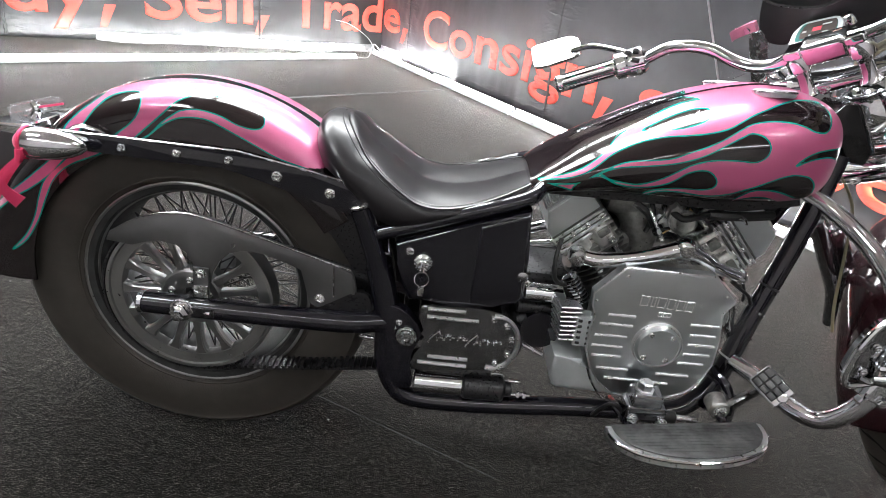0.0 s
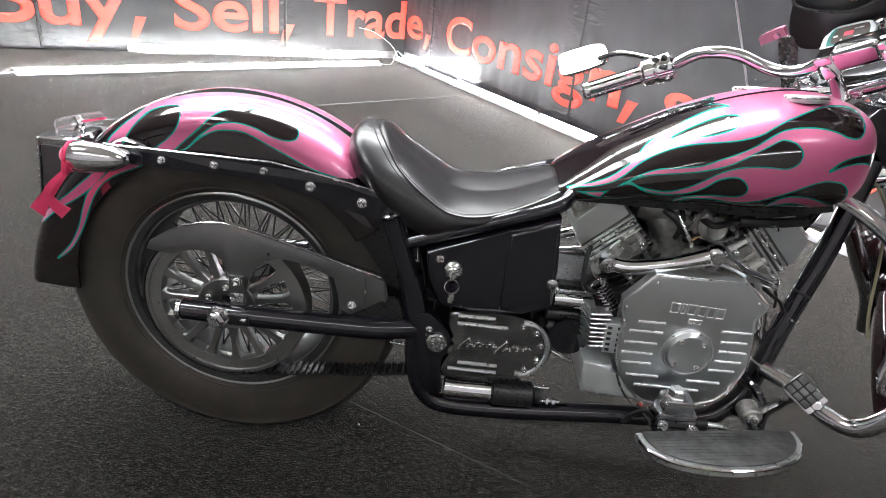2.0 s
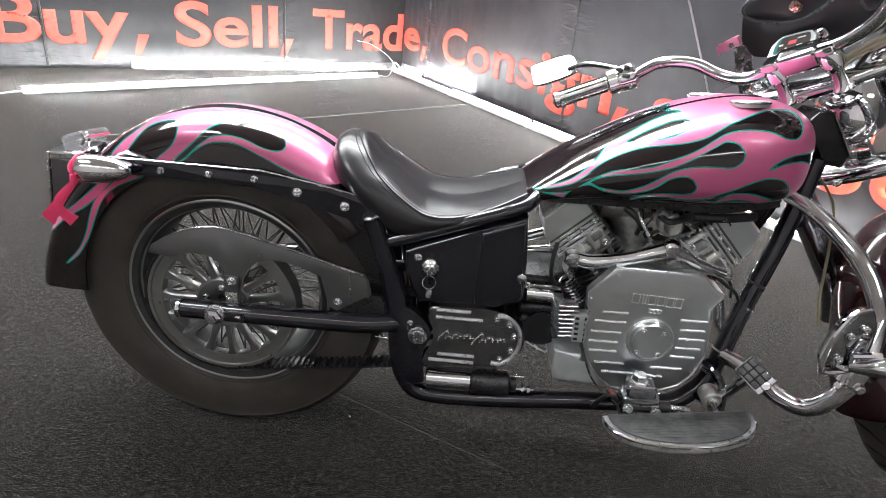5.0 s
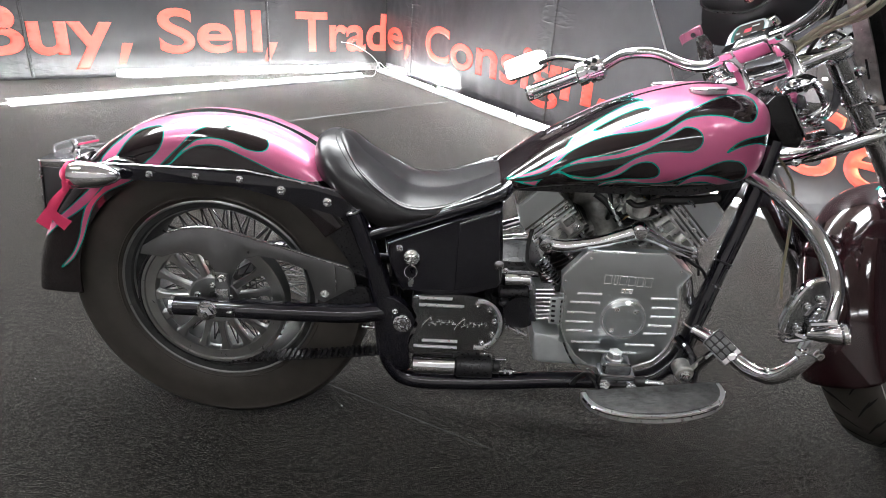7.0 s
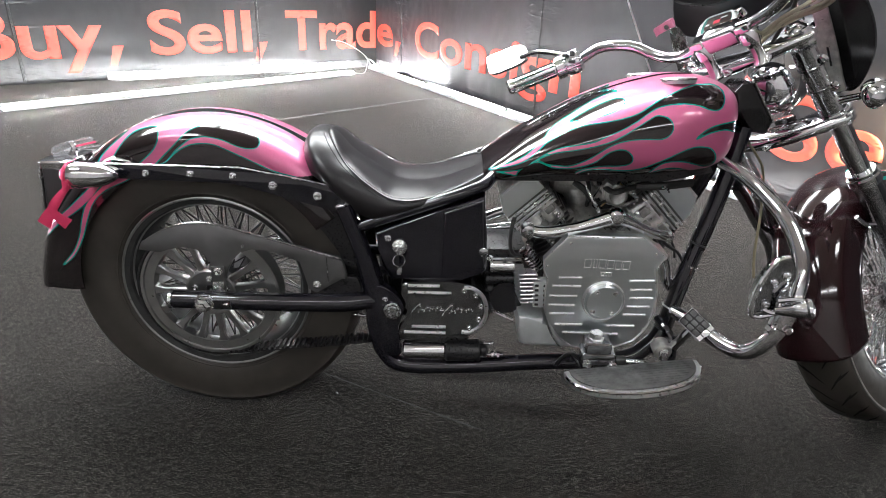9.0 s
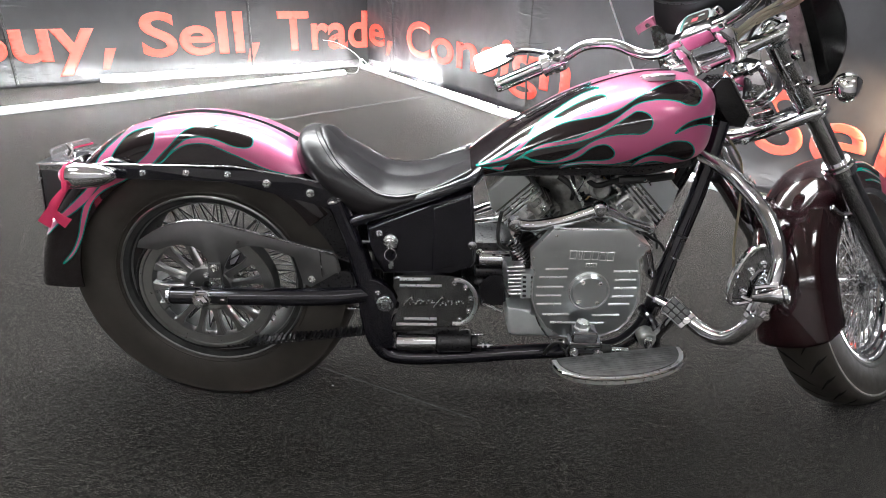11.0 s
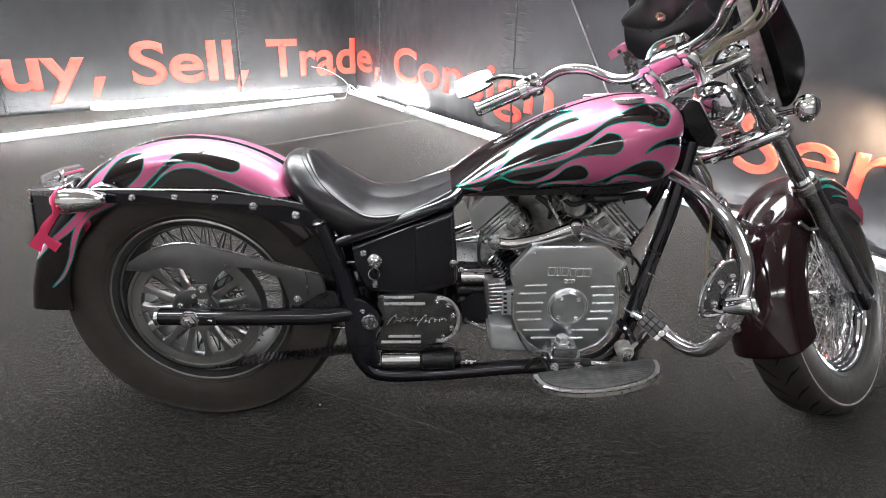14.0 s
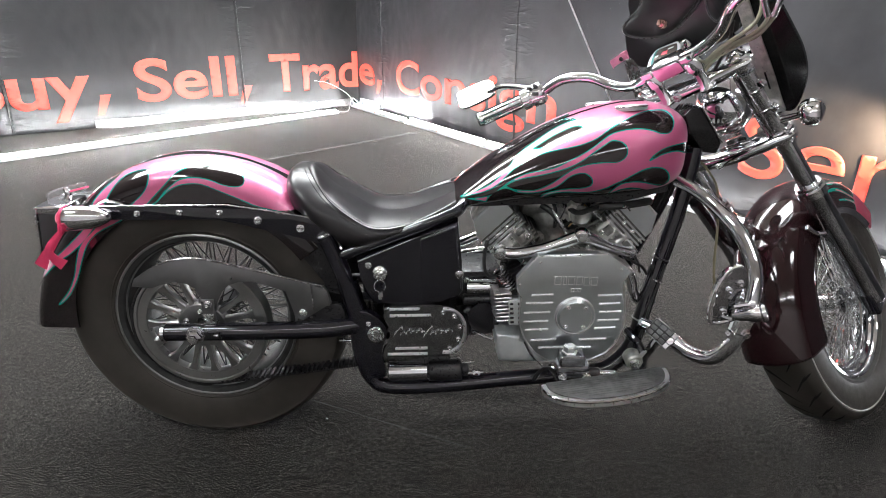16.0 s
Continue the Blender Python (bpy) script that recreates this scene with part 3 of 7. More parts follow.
TANK_HOLE4 = [(0.844, 0.699), (0.829, 0.697), (0.814, 0.69), (0.803, 0.68), (0.789, 0.67), (0.768, 0.662), (0.742, 0.657), (0.711, 0.658), (0.678, 0.667), (0.644, 0.643), (0.658, 0.622), (0.748, 0.64), (0.759, 0.65), (0.779, 0.658), (0.809, 0.664), (0.84, 0.666), (0.858, 0.67), (0.865, 0.677), (0.864, 0.686), (0.855, 0.695)]
TANK_HOLE5 = [(0.995, 0.712), (1.008, 0.71), (1.019, 0.701), (1.022, 0.689), (1.016, 0.679), (1.003, 0.674), (0.989, 0.676), (0.967, 0.68), (0.946, 0.68), (0.926, 0.676), (0.911, 0.666), (0.895, 0.653), (0.871, 0.642), (0.808, 0.61), (0.701, 0.619), (0.75, 0.641), (0.779, 0.655), (0.81, 0.659), (0.842, 0.658), (0.867, 0.66), (0.892, 0.667), (0.911, 0.676), (0.931, 0.686), (0.948, 0.696), (0.964, 0.705), (0.98, 0.711)]
TANK_HOLE0 = [(0.856, 0.638), (0.886, 0.647), (0.909, 0.659), (0.934, 0.667), (0.954, 0.668), (0.976, 0.664), (0.999, 0.658), (1.025, 0.657), (1.054, 0.646), (1.067, 0.602), (0.814, 0.582)]
TANK_HOLE6 = [(0.976, 0.724), (0.988, 0.74), (1.005, 0.752), (1.028, 0.76), (1.052, 0.764), (1.059, 0.739), (1.037, 0.745), (1.022, 0.745), (1.003, 0.739), (0.99, 0.732)]
FEND_BODY = [(-0.208, 0.605), (-0.183, 0.636), (-0.162, 0.654), (-0.127, 0.683), (-0.089, 0.718), (-0.01, 0.755), (0.075, 0.761), (0.159, 0.746), (0.227, 0.697), (0.276, 0.628), (0.27, 0.595), (0.037, 0.557), (-0.215, 0.55)]
FEND_HOLE1 = [(-0.077, 0.689), (-0.073, 0.681), (-0.076, 0.664), (-0.085, 0.645), (-0.099, 0.629), (-0.112, 0.618), (-0.13, 0.603), (-0.158, 0.584), (-0.188, 0.588), (-0.176, 0.617), (-0.16, 0.64), (-0.144, 0.658), (-0.125, 0.674), (-0.103, 0.684)]
FEND_HOLE2 = [(-0.093, 0.605), (-0.068, 0.631), (-0.045, 0.653), (-0.024, 0.674), (-0.007, 0.686), (0.016, 0.695), (0.049, 0.698), (0.081, 0.696), (0.108, 0.691), (0.124, 0.681), (0.129, 0.668), (0.124, 0.656), (0.111, 0.651), (0.094, 0.652), (0.078, 0.656), (0.057, 0.665), (0.035, 0.67), (0.014, 0.671), (-0.009, 0.666), (-0.026, 0.655), (-0.045, 0.639), (-0.068, 0.615)]
FEND_HOLE3 = [(-0.07, 0.614), (-0.045, 0.636), (-0.027, 0.648), (-0.01, 0.655), (0.012, 0.658), (0.034, 0.657), (0.056, 0.649), (0.077, 0.64), (0.098, 0.631), (0.12, 0.621), (0.142, 0.611), (0.164, 0.604), (0.197, 0.597), (0.231, 0.593), (0.276, 0.594), (0.275, 0.539), (-0.113, 0.54), (-0.117, 0.581), (-0.093, 0.605)]
FEND_LICK1 = [(-0.193, 0.576), (-0.218, 0.55), (-0.242, 0.524), (-0.276, 0.496), (-0.317, 0.468), (-0.354, 0.433), (-0.368, 0.417), (-0.358, 0.44), (-0.335, 0.466), (-0.293, 0.501), (-0.265, 0.526), (-0.234, 0.555), (-0.222, 0.574)]
FEND_LICK2 = [(-0.148, 0.576), (-0.204, 0.547), (-0.235, 0.518), (-0.255, 0.48), (-0.275, 0.434), (-0.302, 0.391), (-0.331, 0.367), (-0.301, 0.401), (-0.28, 0.44), (-0.267, 0.479), (-0.251, 0.514), (-0.221, 0.545), (-0.188, 0.573)]


# ---- the motorcycle ----
def inside(px, pz, poly):
    """Signed distance of points to a closed outline: positive inside."""
    q = np.array(spline(poly, 4, True))
    a, b = q, np.roll(q, -1, 0)
    best = np.full(px.shape, 9.0)
    odd = np.zeros(px.shape, bool)
    for (ax, az), (bx, bz) in zip(a, b):
        dx, dz = bx - ax, bz - az
        t = np.clip(((px - ax) * dx + (pz - az) * dz) / (dx * dx + dz * dz + 1e-12), 0, 1)
        best = np.minimum(best, np.hypot(px - ax - t * dx, pz - az - t * dz))
        if az != bz:
            odd ^= ((az > pz) != (bz > pz)) & (px < ax + (pz - az) * dx / dz)
    return np.where(odd, best, -best)


def paint_flames(ob, plane, adds, cuts):
    """Lays the flame outlines on both sides of a form and keeps their distance with each vertex."""
    me = ob.data
    co = np.empty(len(me.vertices) * 3)
    me.vertices.foreach_get("co", co)
    co = co.reshape(-1, 3)
    k = (plane + 1.231) / (1.231 - np.abs(co[:, 1]))
    x, z = 0.484 + (co[:, 0] - 0.484) * k, 0.983 + (co[:, 2] - 0.983) * k
    d = np.full(len(x), -9.0)
    for p in adds:
        d = np.maximum(d, inside(x, z, p))
    for p in cuts:
        d = np.minimum(d, -inside(x, z, p))
    at = me.attributes.new("paint_edge", "FLOAT", "POINT")
    at.data.foreach_set("value", np.clip(d, -1, 1).astype(np.float32))


bike = thing("motorcycle", "black and pink flame-painted cruiser motorcycle with chrome, standing on the carpet", "motorcycle")
AXLE = V(0, 0, 0.325)
WHEEL = along((0, 1, 0), AXLE)


def wheel_spin(name, mesh_ob, parent, n, axis_m, first=0.0):
    """Copies of a piece round a wheel's axle, each an object on the same mesh."""
    for k in range(1, n):
        ob = new(name, mesh_ob.data)
        ob.parent = parent
        ob.matrix_basis = axis_m @ Matrix.Rotation(2 * math.pi * k / n, 4, "Z") @ axis_m.inverted()


def tyre(axis_m, r, half, rim_r, parent, tread_n=36, groove_w=0.0018):
    bm = bmesh.new()
    one = [(rim_r - 0.004, 0.80), (rim_r + 0.006, 0.86), (rim_r + 0.010, 0.90), (rim_r + 0.03, 0.985), (rim_r + 0.055, 1.0), (r - 0.040, 0.992), (r - 0.026, 0.965), (r - 0.0235, 0.975), (r - 0.019, 0.955), (r - 0.009, 0.84), (r - 0.003, 0.60), (r, 0.2)]
    prof = [(a, -half * h) for a, h in one] + [(a, half * h) for a, h in one[::-1]]
    lathe(bm, prof, axis_m, 96, True)
    for v in bm.verts:
        v.co.z = max(v.co.z, 0.0006)
    ob = part("tyre", bm, M_RUBBER, parent, "black rubber tyre")
    # Dark strips on the tread, painting the shade inside its grooves.
    for side in (-1, 1):
        for first, last, sweep in ((0.06, 0.62, 0.16), (0.30, 0.86, 0.10)):
            bm = bmesh.new()
            g = []
            for i in range(9):
                t = i / 8
                h = first + (last - first) * t
                rr = float(np.interp(h, [0.2, 0.60, 0.84, 0.955, 1.0], [r, r - 0.003, r - 0.009, r - 0.019, r - 0.028])) + 0.0005
                w = groove_w * math.sin(math.pi * (0.12 + 0.76 * t))
                a = sweep * t + (0.06 if side > 0 else 0) + (0.08 if first > 0.2 else 0)
                g.append([axis_m @ V(rr * math.cos(a + d / rr), rr * math.sin(a + d / rr), side * half * h) for d in (-w, w)])
            skin(bm, g)
            groove = part("tread_groove", bm, M_GROOVESHADE, ob)
            wheel_spin("tread_groove", groove, ob, tread_n, axis_m)
    for side in (-1, 1):
        bm = bmesh.new()
        pr = [(rim_r + 0.012, side * half * 0.905), (rim_r + 0.014, side * half * 0.93), (rim_r + 0.017, side * half * 0.925)]
        lathe(bm, pr, axis_m, 96, True)
        part("sidewall_ridge", bm, M_RUBBER, ob)
    return ob


# rear wheel
rear_wheel = thing("rear_wheel", "", "")
rear_wheel.parent = bike
for key in list(rear_wheel.keys()):
    del rear_wheel[key]
tyre(WHEEL, 0.332, 0.096, 0.207, rear_wheel, 40, 0.0042)
bm = bmesh.new()
lathe(bm, [(r - 0.006, h) for r, h in ((0.214, -0.078), (0.218, -0.082), (0.214, -0.086), (0.203, -0.082), (0.196, -0.072), (0.188, -0.05), (0.186, 0), (0.19, 0.05), (0.198, 0.066), (0.205, 0.08), (0.214, 0.086), (0.218, 0.082), (0.214, 0.078), (0.205, 0.05), (0.2, 0), (0.205, -0.05))], WHEEL, 96, True)
part("rim", bm, M_RIM, rear_wheel, "dull grey metal rim")
bm = bmesh.new()
lathe(bm, [(0.0, -0.1), (0.03, -0.1), (0.035, -0.08), (0.045, -0.06), (0.045, -0.05), (0.03, -0.04), (0.03, 0.04), (0.045, 0.05), (0.045, 0.06), (0.0, 0.09)], WHEEL, 32)
part("hub", bm, M_GUARD, rear_wheel)
bm = bmesh.new()
lathe(bm, [(0.207, -0.0865), (0.210, -0.088), (0.213, -0.0865), (0.210, -0.085)], WHEEL, 96, True)
part("rim_lip", bm, M_PULLEY, rear_wheel, "worn grey rim lip")
bm = bmesh.new()
lathe(bm, [(0.190, -0.0725), (0.1925, -0.0765), (0.1955, -0.0765), (0.197, -0.0725)], WHEEL, 96, True)
part("rim_step", bm, M_PULLEY, rear_wheel, "worn grey step of the rim")


def spokes(axis_m, r0, r1, y0, n, parent, twist=22, rad=0.0019, m=None):
    for side in (-1, 1):
        for lean in (-1, 1):
            a, b = radians(twist * lean), 0.0
            bm = bmesh.new()
            p0 = axis_m @ V(r0 * math.cos(a), r0 * math.sin(a), side * y0)
            p1 = axis_m @ V(r1, 0, side * 0.012)
            tube(bm, [p0, p1], rad, 6, 0, False)
            ob = part("spoke", bm, m or M_CHROME, parent)
            wheel_spin("spoke", ob, parent, n, axis_m)
            ob.matrix_basis = Matrix()


spokes(WHEEL, 0.043, 0.183, 0.056, 20, rear_wheel, 24, 0.0017, M_HOLDER)

# drive pulley with swept spokes, and its belt
pulley = part("pulley", lathe(bmesh.new(), [(0.124, -0.003), (0.127, -0.008), (0.146, -0.009), (0.148, -0.013), (0.154, -0.013), (0.156, 0.022), (0.149, 0.028), (0.129, 0.016), (0.124, 0.010)], WHEEL @ pose(0, 0, -0.112), 96, True), M_PULLEY, rear_wheel, "grey toothed drive pulley")
bm = bmesh.new()
lathe(bm, [(0.018, -0.004), (0.052, -0.008), (0.058, -0.004), (0.058, 0.012), (0.018, 0.012)], WHEEL @ pose(0, 0, -0.112), 48, True)
part("pulley_hub", bm, M_PULLEY, pulley)


def pulley_spoke():
    rows = []
    for i in range(9):
        t = i / 8
        r = 0.054 + 0.074 * t
        a = 0.0
        w = 0.0058 + 0.0030 * (1 - t) ** 3 + 0.0100 * t ** 7
        c, s = math.cos(a), math.sin(a)
        mid = V(r * c, r * s, 0)
        n = V(-s, c, 0)
        rows.append([WHEEL @ (mid + n * w * q + V(0, 0, zz - 0.112)) for q, zz in ((-1, -0.003), (-0.7, -0.006), (0.7, -0.006), (1, -0.003), (1, 0.008), (-1, 0.008))])
    bm = bmesh.new()
    skin(bm, rows, True, True)
    return part("pulley_spoke", bm, M_PULLEY, pulley, smooth=False)


wheel_spin("pulley_spoke", pulley_spoke(), pulley, 15, WHEEL)
for k in range(5):
    a = 2 * math.pi * k / 5 + 0.3
    bolt(pulley, AXLE + V(0.036 * math.cos(a), -0.121, 0.036 * math.sin(a)), RIGHT, 0.006, 0.006)

bm = bmesh.new()
rows = []
path = [(0.157 * math.cos(radians(a)), 0.325 + 0.157 * math.sin(radians(a))) for a in range(95, 285, 8)]
path += [(0.50 + 0.062 * math.cos(radians(a)), 0.305 + 0.062 * math.sin(radians(a))) for a in range(-75, 96, 15)]
for x, z in path + path[:1]:
    rows.append((x, z))
dense = []
for (x0, z0), (x1, z1) in zip(rows, rows[1:]):
    n = max(1, int(math.hypot(x1 - x0, z1 - z0) / 0.006))
    dense += [(x0 + (x1 - x0) * k / n, z0 + (z1 - z0) * k / n) for k in range(n)]
cx, cz = 0.24, 0.31
sk = []
for x, z in dense + dense[:1]:
    d = V(x - cx, z - cz).normalized()
    i, o = (x - d.x * 0.0, z - d.y * 0.0), (x + d.x * 0.004, z + d.y * 0.004)
    sk.append([(i[0], -0.125, i[1]), (o[0], -0.125, o[1]), (o[0], -0.092, o[1]), (i[0], -0.092, i[1])])
skin(bm, sk, True)
belt = part("drive_belt", bm, M_SATIN, bike, "black toothed drive belt")
bm = bmesh.new()
for k in range(0, len(dense) - 1, 2):
    x, z = dense[k]
    x2, z2 = dense[k + 1]
    ang = math.degrees(math.atan2(z2 - z, x2 - x))
    if x > 0.02 and z < 0.32:
        box(bm, 0.006, 0.034, 0.006, pose(x, -0.1085, z) @ pose(0, 0, 0, 0, -ang, 0) @ pose(0, 0, 0.003))
part("belt_teeth", bm, M_SATIN, belt)

# belt guard, swing arm, axle
GUARD = [(-0.134, 0.433), (-0.127, 0.45), (-0.098, 0.47), (-0.067, 0.487), (-0.034, 0.497), (0.01, 0.502), (0.063, 0.493), (0.14, 0.474), (0.218, 0.453), (0.29, 0.435), (0.300, 0.420), (0.306, 0.392), (0.286, 0.383), (0.26, 0.364), (0.239, 0.350), (0.222, 0.358), (0.214, 0.393), (0.207, 0.424), (0.168, 0.437), (0.137, 0.445), (0.105, 0.448), (0.08, 0.439), (0.062, 0.421), (0.050, 0.398), (0.046, 0.372), (0.018, 0.372), (0.014, 0.405), (0.007, 0.429), (-0.011, 0.442), (-0.038, 0.446), (-0.067, 0.44), (-0.089, 0.429)]
guard = part("belt_guard", plate(bmesh.new(), GUARD, -0.142, -0.134, 0.0015), M_GUARD, bike, "dull dark steel belt guard plate", smooth=True)
bm = bmesh.new()
tube(bm, [(-0.07, -0.143, 0.486), (-0.034, -0.143, 0.498), (0.01, -0.143, 0.503), (0.063, -0.143, 0.494), (0.14, -0.143, 0.475), (0.218, -0.143, 0.454), (0.292, -0.143, 0.435)], 0.0016, 6)
part("guard_lip", bm, M_STEEL, guard, "bright edge")
for p in ((0.032, -0.1495, 0.395), (0.241, -0.142, 0.371)):
    bolt(guard, p, RIGHT, 0.0075, 0.007)
bm = bmesh.new()
box(bm, 0.028, 0.006, 0.066, pose(0.031, -0.1465, 0.372), 0.002)
part("guard_bracket", bm, M_GUARD, guard)
bm = bmesh.new()
box(bm, 0.024, 0.003, 0.024, pose(0.031, -0.1505, 0.358), 0.001)
part("bracket_plate", bm, M_STEEL, guard, "bright bracket plate")
bm = bmesh.new()
plate(bm, [(0.262, 0.440), (0.296, 0.430), (0.303, 0.388), (0.282, 0.392), (0.264, 0.378)], -0.1455, -0.142, 0.001)
part("guard_end_plate", bm, M_GUARD, guard, "folded end of the guard plate")
bm = bmesh.new()
tube(bm, [(0.264, -0.1465, 0.440), (0.266, -0.1465, 0.380)], 0.0012, 6, 0)
part("guard_fold", bm, M_STEEL, guard, "bright folded edge")
bm = bmesh.new()
plate(bm, [tuple(p) for p in spline([(0.248, 0.352), (0.262, 0.372), (0.285, 0.386), (0.325, 0.388), (0.335, 0.345), (0.30, 0.340)], 4, True)], -0.139, -0.125, 0.003)
part("arm_shield", bm, M_SATIN, bike, "black plastic shield behind the guard")
bm = bmesh.new()
tube(bm, [(-0.068, -0.15, 0.323), (0.1, -0.15, 0.326), (0.226, -0.15, 0.33), (0.30, -0.148, 0.333), (0.37, -0.13, 0.335)], 0.0205, 20)
swing = part("swing_arm", bm, M_BLACK, bike, "gloss black tubular swing arm")
bm = bmesh.new()
lathe(bm, [(0.0, -0.003), (0.019, -0.003), (0.0215, 0.0), (0.0215, 0.007), (0.018, 0.009), (0.0, 0.009)], along((1, 0, 0), (-0.077, -0.15, 0.323)), 28)
part("end_cap", bm, M_CHROME, swing, "chrome end cap")
bm = bmesh.new()
lathe(bm, [(0.021, 0), (0.021, 0.004), (0.0165, 0.005), (0.0165, 0.016), (0.012, 0.019), (0.010, 0.019), (0.010, 0.026), (0.0, 0.029)], along(RIGHT, (0.004, -0.168, 0.328)), 6)
part("axle_nut", bm, M_CHROME, swing, "chrome axle nut")
bm = bmesh.new()
lathe(bm, [(0.0, 0), (0.021, 0), (0.021, 0.004), (0.0, 0.005)], along(RIGHT, (0.004, -0.167, 0.328)), 24)
part("axle_washer", bm, M_CHROME, swing)
bm = bmesh.new()
box(bm, 0.05, 0.003, 0.017, pose(0.035, -0.1705, 0.327), 0.0012)
part("adjuster", bm, M_SATIN, swing)
bm = bmesh.new()
tube(bm, [(0.02, -0.16, 0.327), (0.055, -0.172, 0.327)], 0.004, 8, 0)
part("adjuster_screw", bm, M_CHROME, swing)
bm = bmesh.new()
tube(bm, [(-0.06, 0.15, 0.323), (0.226, 0.15, 0.33), (0.37, 0.13, 0.335)], 0.0205, 12)
part("swing_arm", bm, M_BLACK, bike)
bm = bmesh.new()
tube(bm, [(0.0, -0.165, 0.325), (0.0, 0.165, 0.325)], 0.01, 10, 0)
part("axle", bm, M_STEEL, rear_wheel)


# rear fender
def fender_rows(axis, r_in, r_out, half, a0, a1, na, nc, flare):
    rows = []
    for i in range(na + 1):
        t = i / na
        a = radians(a0 + (a1 - a0) * t)
        ro = r_out + flare * max(0, t - 0.72) ** 1.5 * 3
        row = []
        for j in range(nc + 1):
            u = -1 + 2 * j / nc
            s = abs(u)
            if s > 0.55:
                k = (s - 0.55) / 0.45
                y, r = half * (0.94 + 0.06 * math.sin(k * math.pi * 0.5)), (ro - 0.052) + (r_in - ro + 0.052) * k
            else:
                k = s / 0.55 * math.pi / 2
                y, r = half * 0.94 * math.sin(k) ** 0.92, ro - 0.052 * (1 - math.cos(k) ** 0.95)
            row.append(axis @ V(r * math.cos(a), r * math.sin(a), math.copysign(y, u)))
        rows.append(row)
    return rows


REAR_AXIS = Matrix.Translation(AXLE) @ Matrix(((1, 0, 0, 0), (0, 0, 1, 0), (0, 1, 0, 0), (0, 0, 0, 1)))
bm = bmesh.new()
skin(bm, fender_rows(REAR_AXIS, 0.287, 0.379, 0.114, 34, 182, 300, 170, 0.085))
fender = part("rear_fender", bm, M_FLAME, bike, "black rear fender with pink and teal painted flames")
paint_flames(fender, -0.10, (FEND_BODY, FEND_LICK1, FEND_LICK2), (FEND_HOLE1, FEND_HOLE2, FEND_HOLE3))
d_ = fender.data.attributes["paint_edge"]
vals = np.empty(len(fender.data.vertices), np.float32)
d_.data.foreach_get("value", vals)
cop = np.empty(len(vals) * 3)
fender.data.vertices.foreach_get("co", cop)
cop = cop.reshape(-1, 3)
licks = np.maximum(*(inside(0.484 + (cop[:, 0] - 0.484) * 1.131 / (1.231 - np.abs(cop[:, 1])), 0.983 + (cop[:, 2] - 0.983) * 1.131 / (1.231 - np.abs(cop[:, 1])), p) for p in (FEND_LICK1, FEND_LICK2)))
ridge = np.abs(cop[:, 1]) - 0.016 + 0.008 * np.sin(cop[:, 0] * 14)
vals = np.where(cop[:, 2] < 0.597, licks, np.minimum(vals, ridge))
d_.data.foreach_set("value", vals.astype(np.float32))
md = fender.modifiers.new("thick", "SOLIDIFY")
md.thickness, md.offset = 0.004, -1

for side in (-1, 1):
    STRUT = [(-0.21, 0.612), (-0.15, 0.612), (0.089, 0.617), (0.18, 0.604), (0.275, 0.589), (0.312, 0.556), (0.295, 0.525), (0.262, 0.54), (0.13, 0.571), (0.068, 0.586), (-0.157, 0.583), (-0.21, 0.585)]
    y0, y1 = (-0.123, -0.1145) if side < 0 else (0.1145, 0.123)
    strut = part("fender_strut", plate(bmesh.new(), STRUT, y0, y1, 0.0015), M_BLACK, bike, "gloss black fender strut with bolts")
    if side < 0:
        bm = bmesh.new()
        tube(bm, [(-0.20, -0.122, 0.6125), (0.088, -0.122, 0.6175), (0.18, -0.122, 0.6045), (0.268, -0.122, 0.5895)], 0.0022, 6, 0)
        part("strut_edge", bm, M_STEEL, strut, "bright polished edge")
        for x, z, r in ((-0.100, 0.598, 0.0054), (-0.010, 0.601, 0.0054), (0.076, 0.601, 0.0054), (0.156, 0.584, 0.0072), (0.246, 0.566, 0.0072)):
            bolt(strut, (x, -0.123, z), RIGHT, r, 0.009)

# dark inner panel between the fender and the frame
for side in (-1, 1):
    inner = [(0.19, 0.575), (0.30, 0.53), (0.33, 0.45), (0.34, 0.36), (0.31, 0.36), (0.285, 0.43), (0.25, 0.48), (0.20, 0.53)]
    y0 = -0.106 if side < 0 else 0.10
    part("fender_skirt", plate(bmesh.new(), inner, y0, y0 + 0.006), M_SATIN, bike)


# seat
SEAT_CREASE = [(0.250, 0.0, 0.675), (0.259, -0.038, 0.672), (0.275, -0.070, 0.658), (0.299, -0.096, 0.630), (0.320, -0.112, 0.614), (0.342, -0.122, 0.599), (0.373, -0.129, 0.580), (0.398, -0.131, 0.569), (0.432, -0.130, 0.566), (0.471, -0.125, 0.572), (0.510, -0.117, 0.585), (0.550, -0.103, 0.601), (0.590, -0.078, 0.618), (0.614, -0.042, 0.628), (0.621, 0.0, 0.631)]
SEAT_BULGE = [(0.186, 0.0, 0.694), (0.190, -0.056, 0.690), (0.210, -0.104, 0.662), (0.248, -0.134, 0.636), (0.282, -0.145, 0.606), (0.315, -0.149, 0.576), (0.355, -0.150, 0.552), (0.395, -0.148, 0.548), (0.440, -0.145, 0.556), (0.480, -0.138, 0.566), (0.525, -0.128, 0.580), (0.567, -0.114, 0.596), (0.604, -0.088, 0.612), (0.628, -0.048, 0.622), (0.634, 0.0, 0.626)]
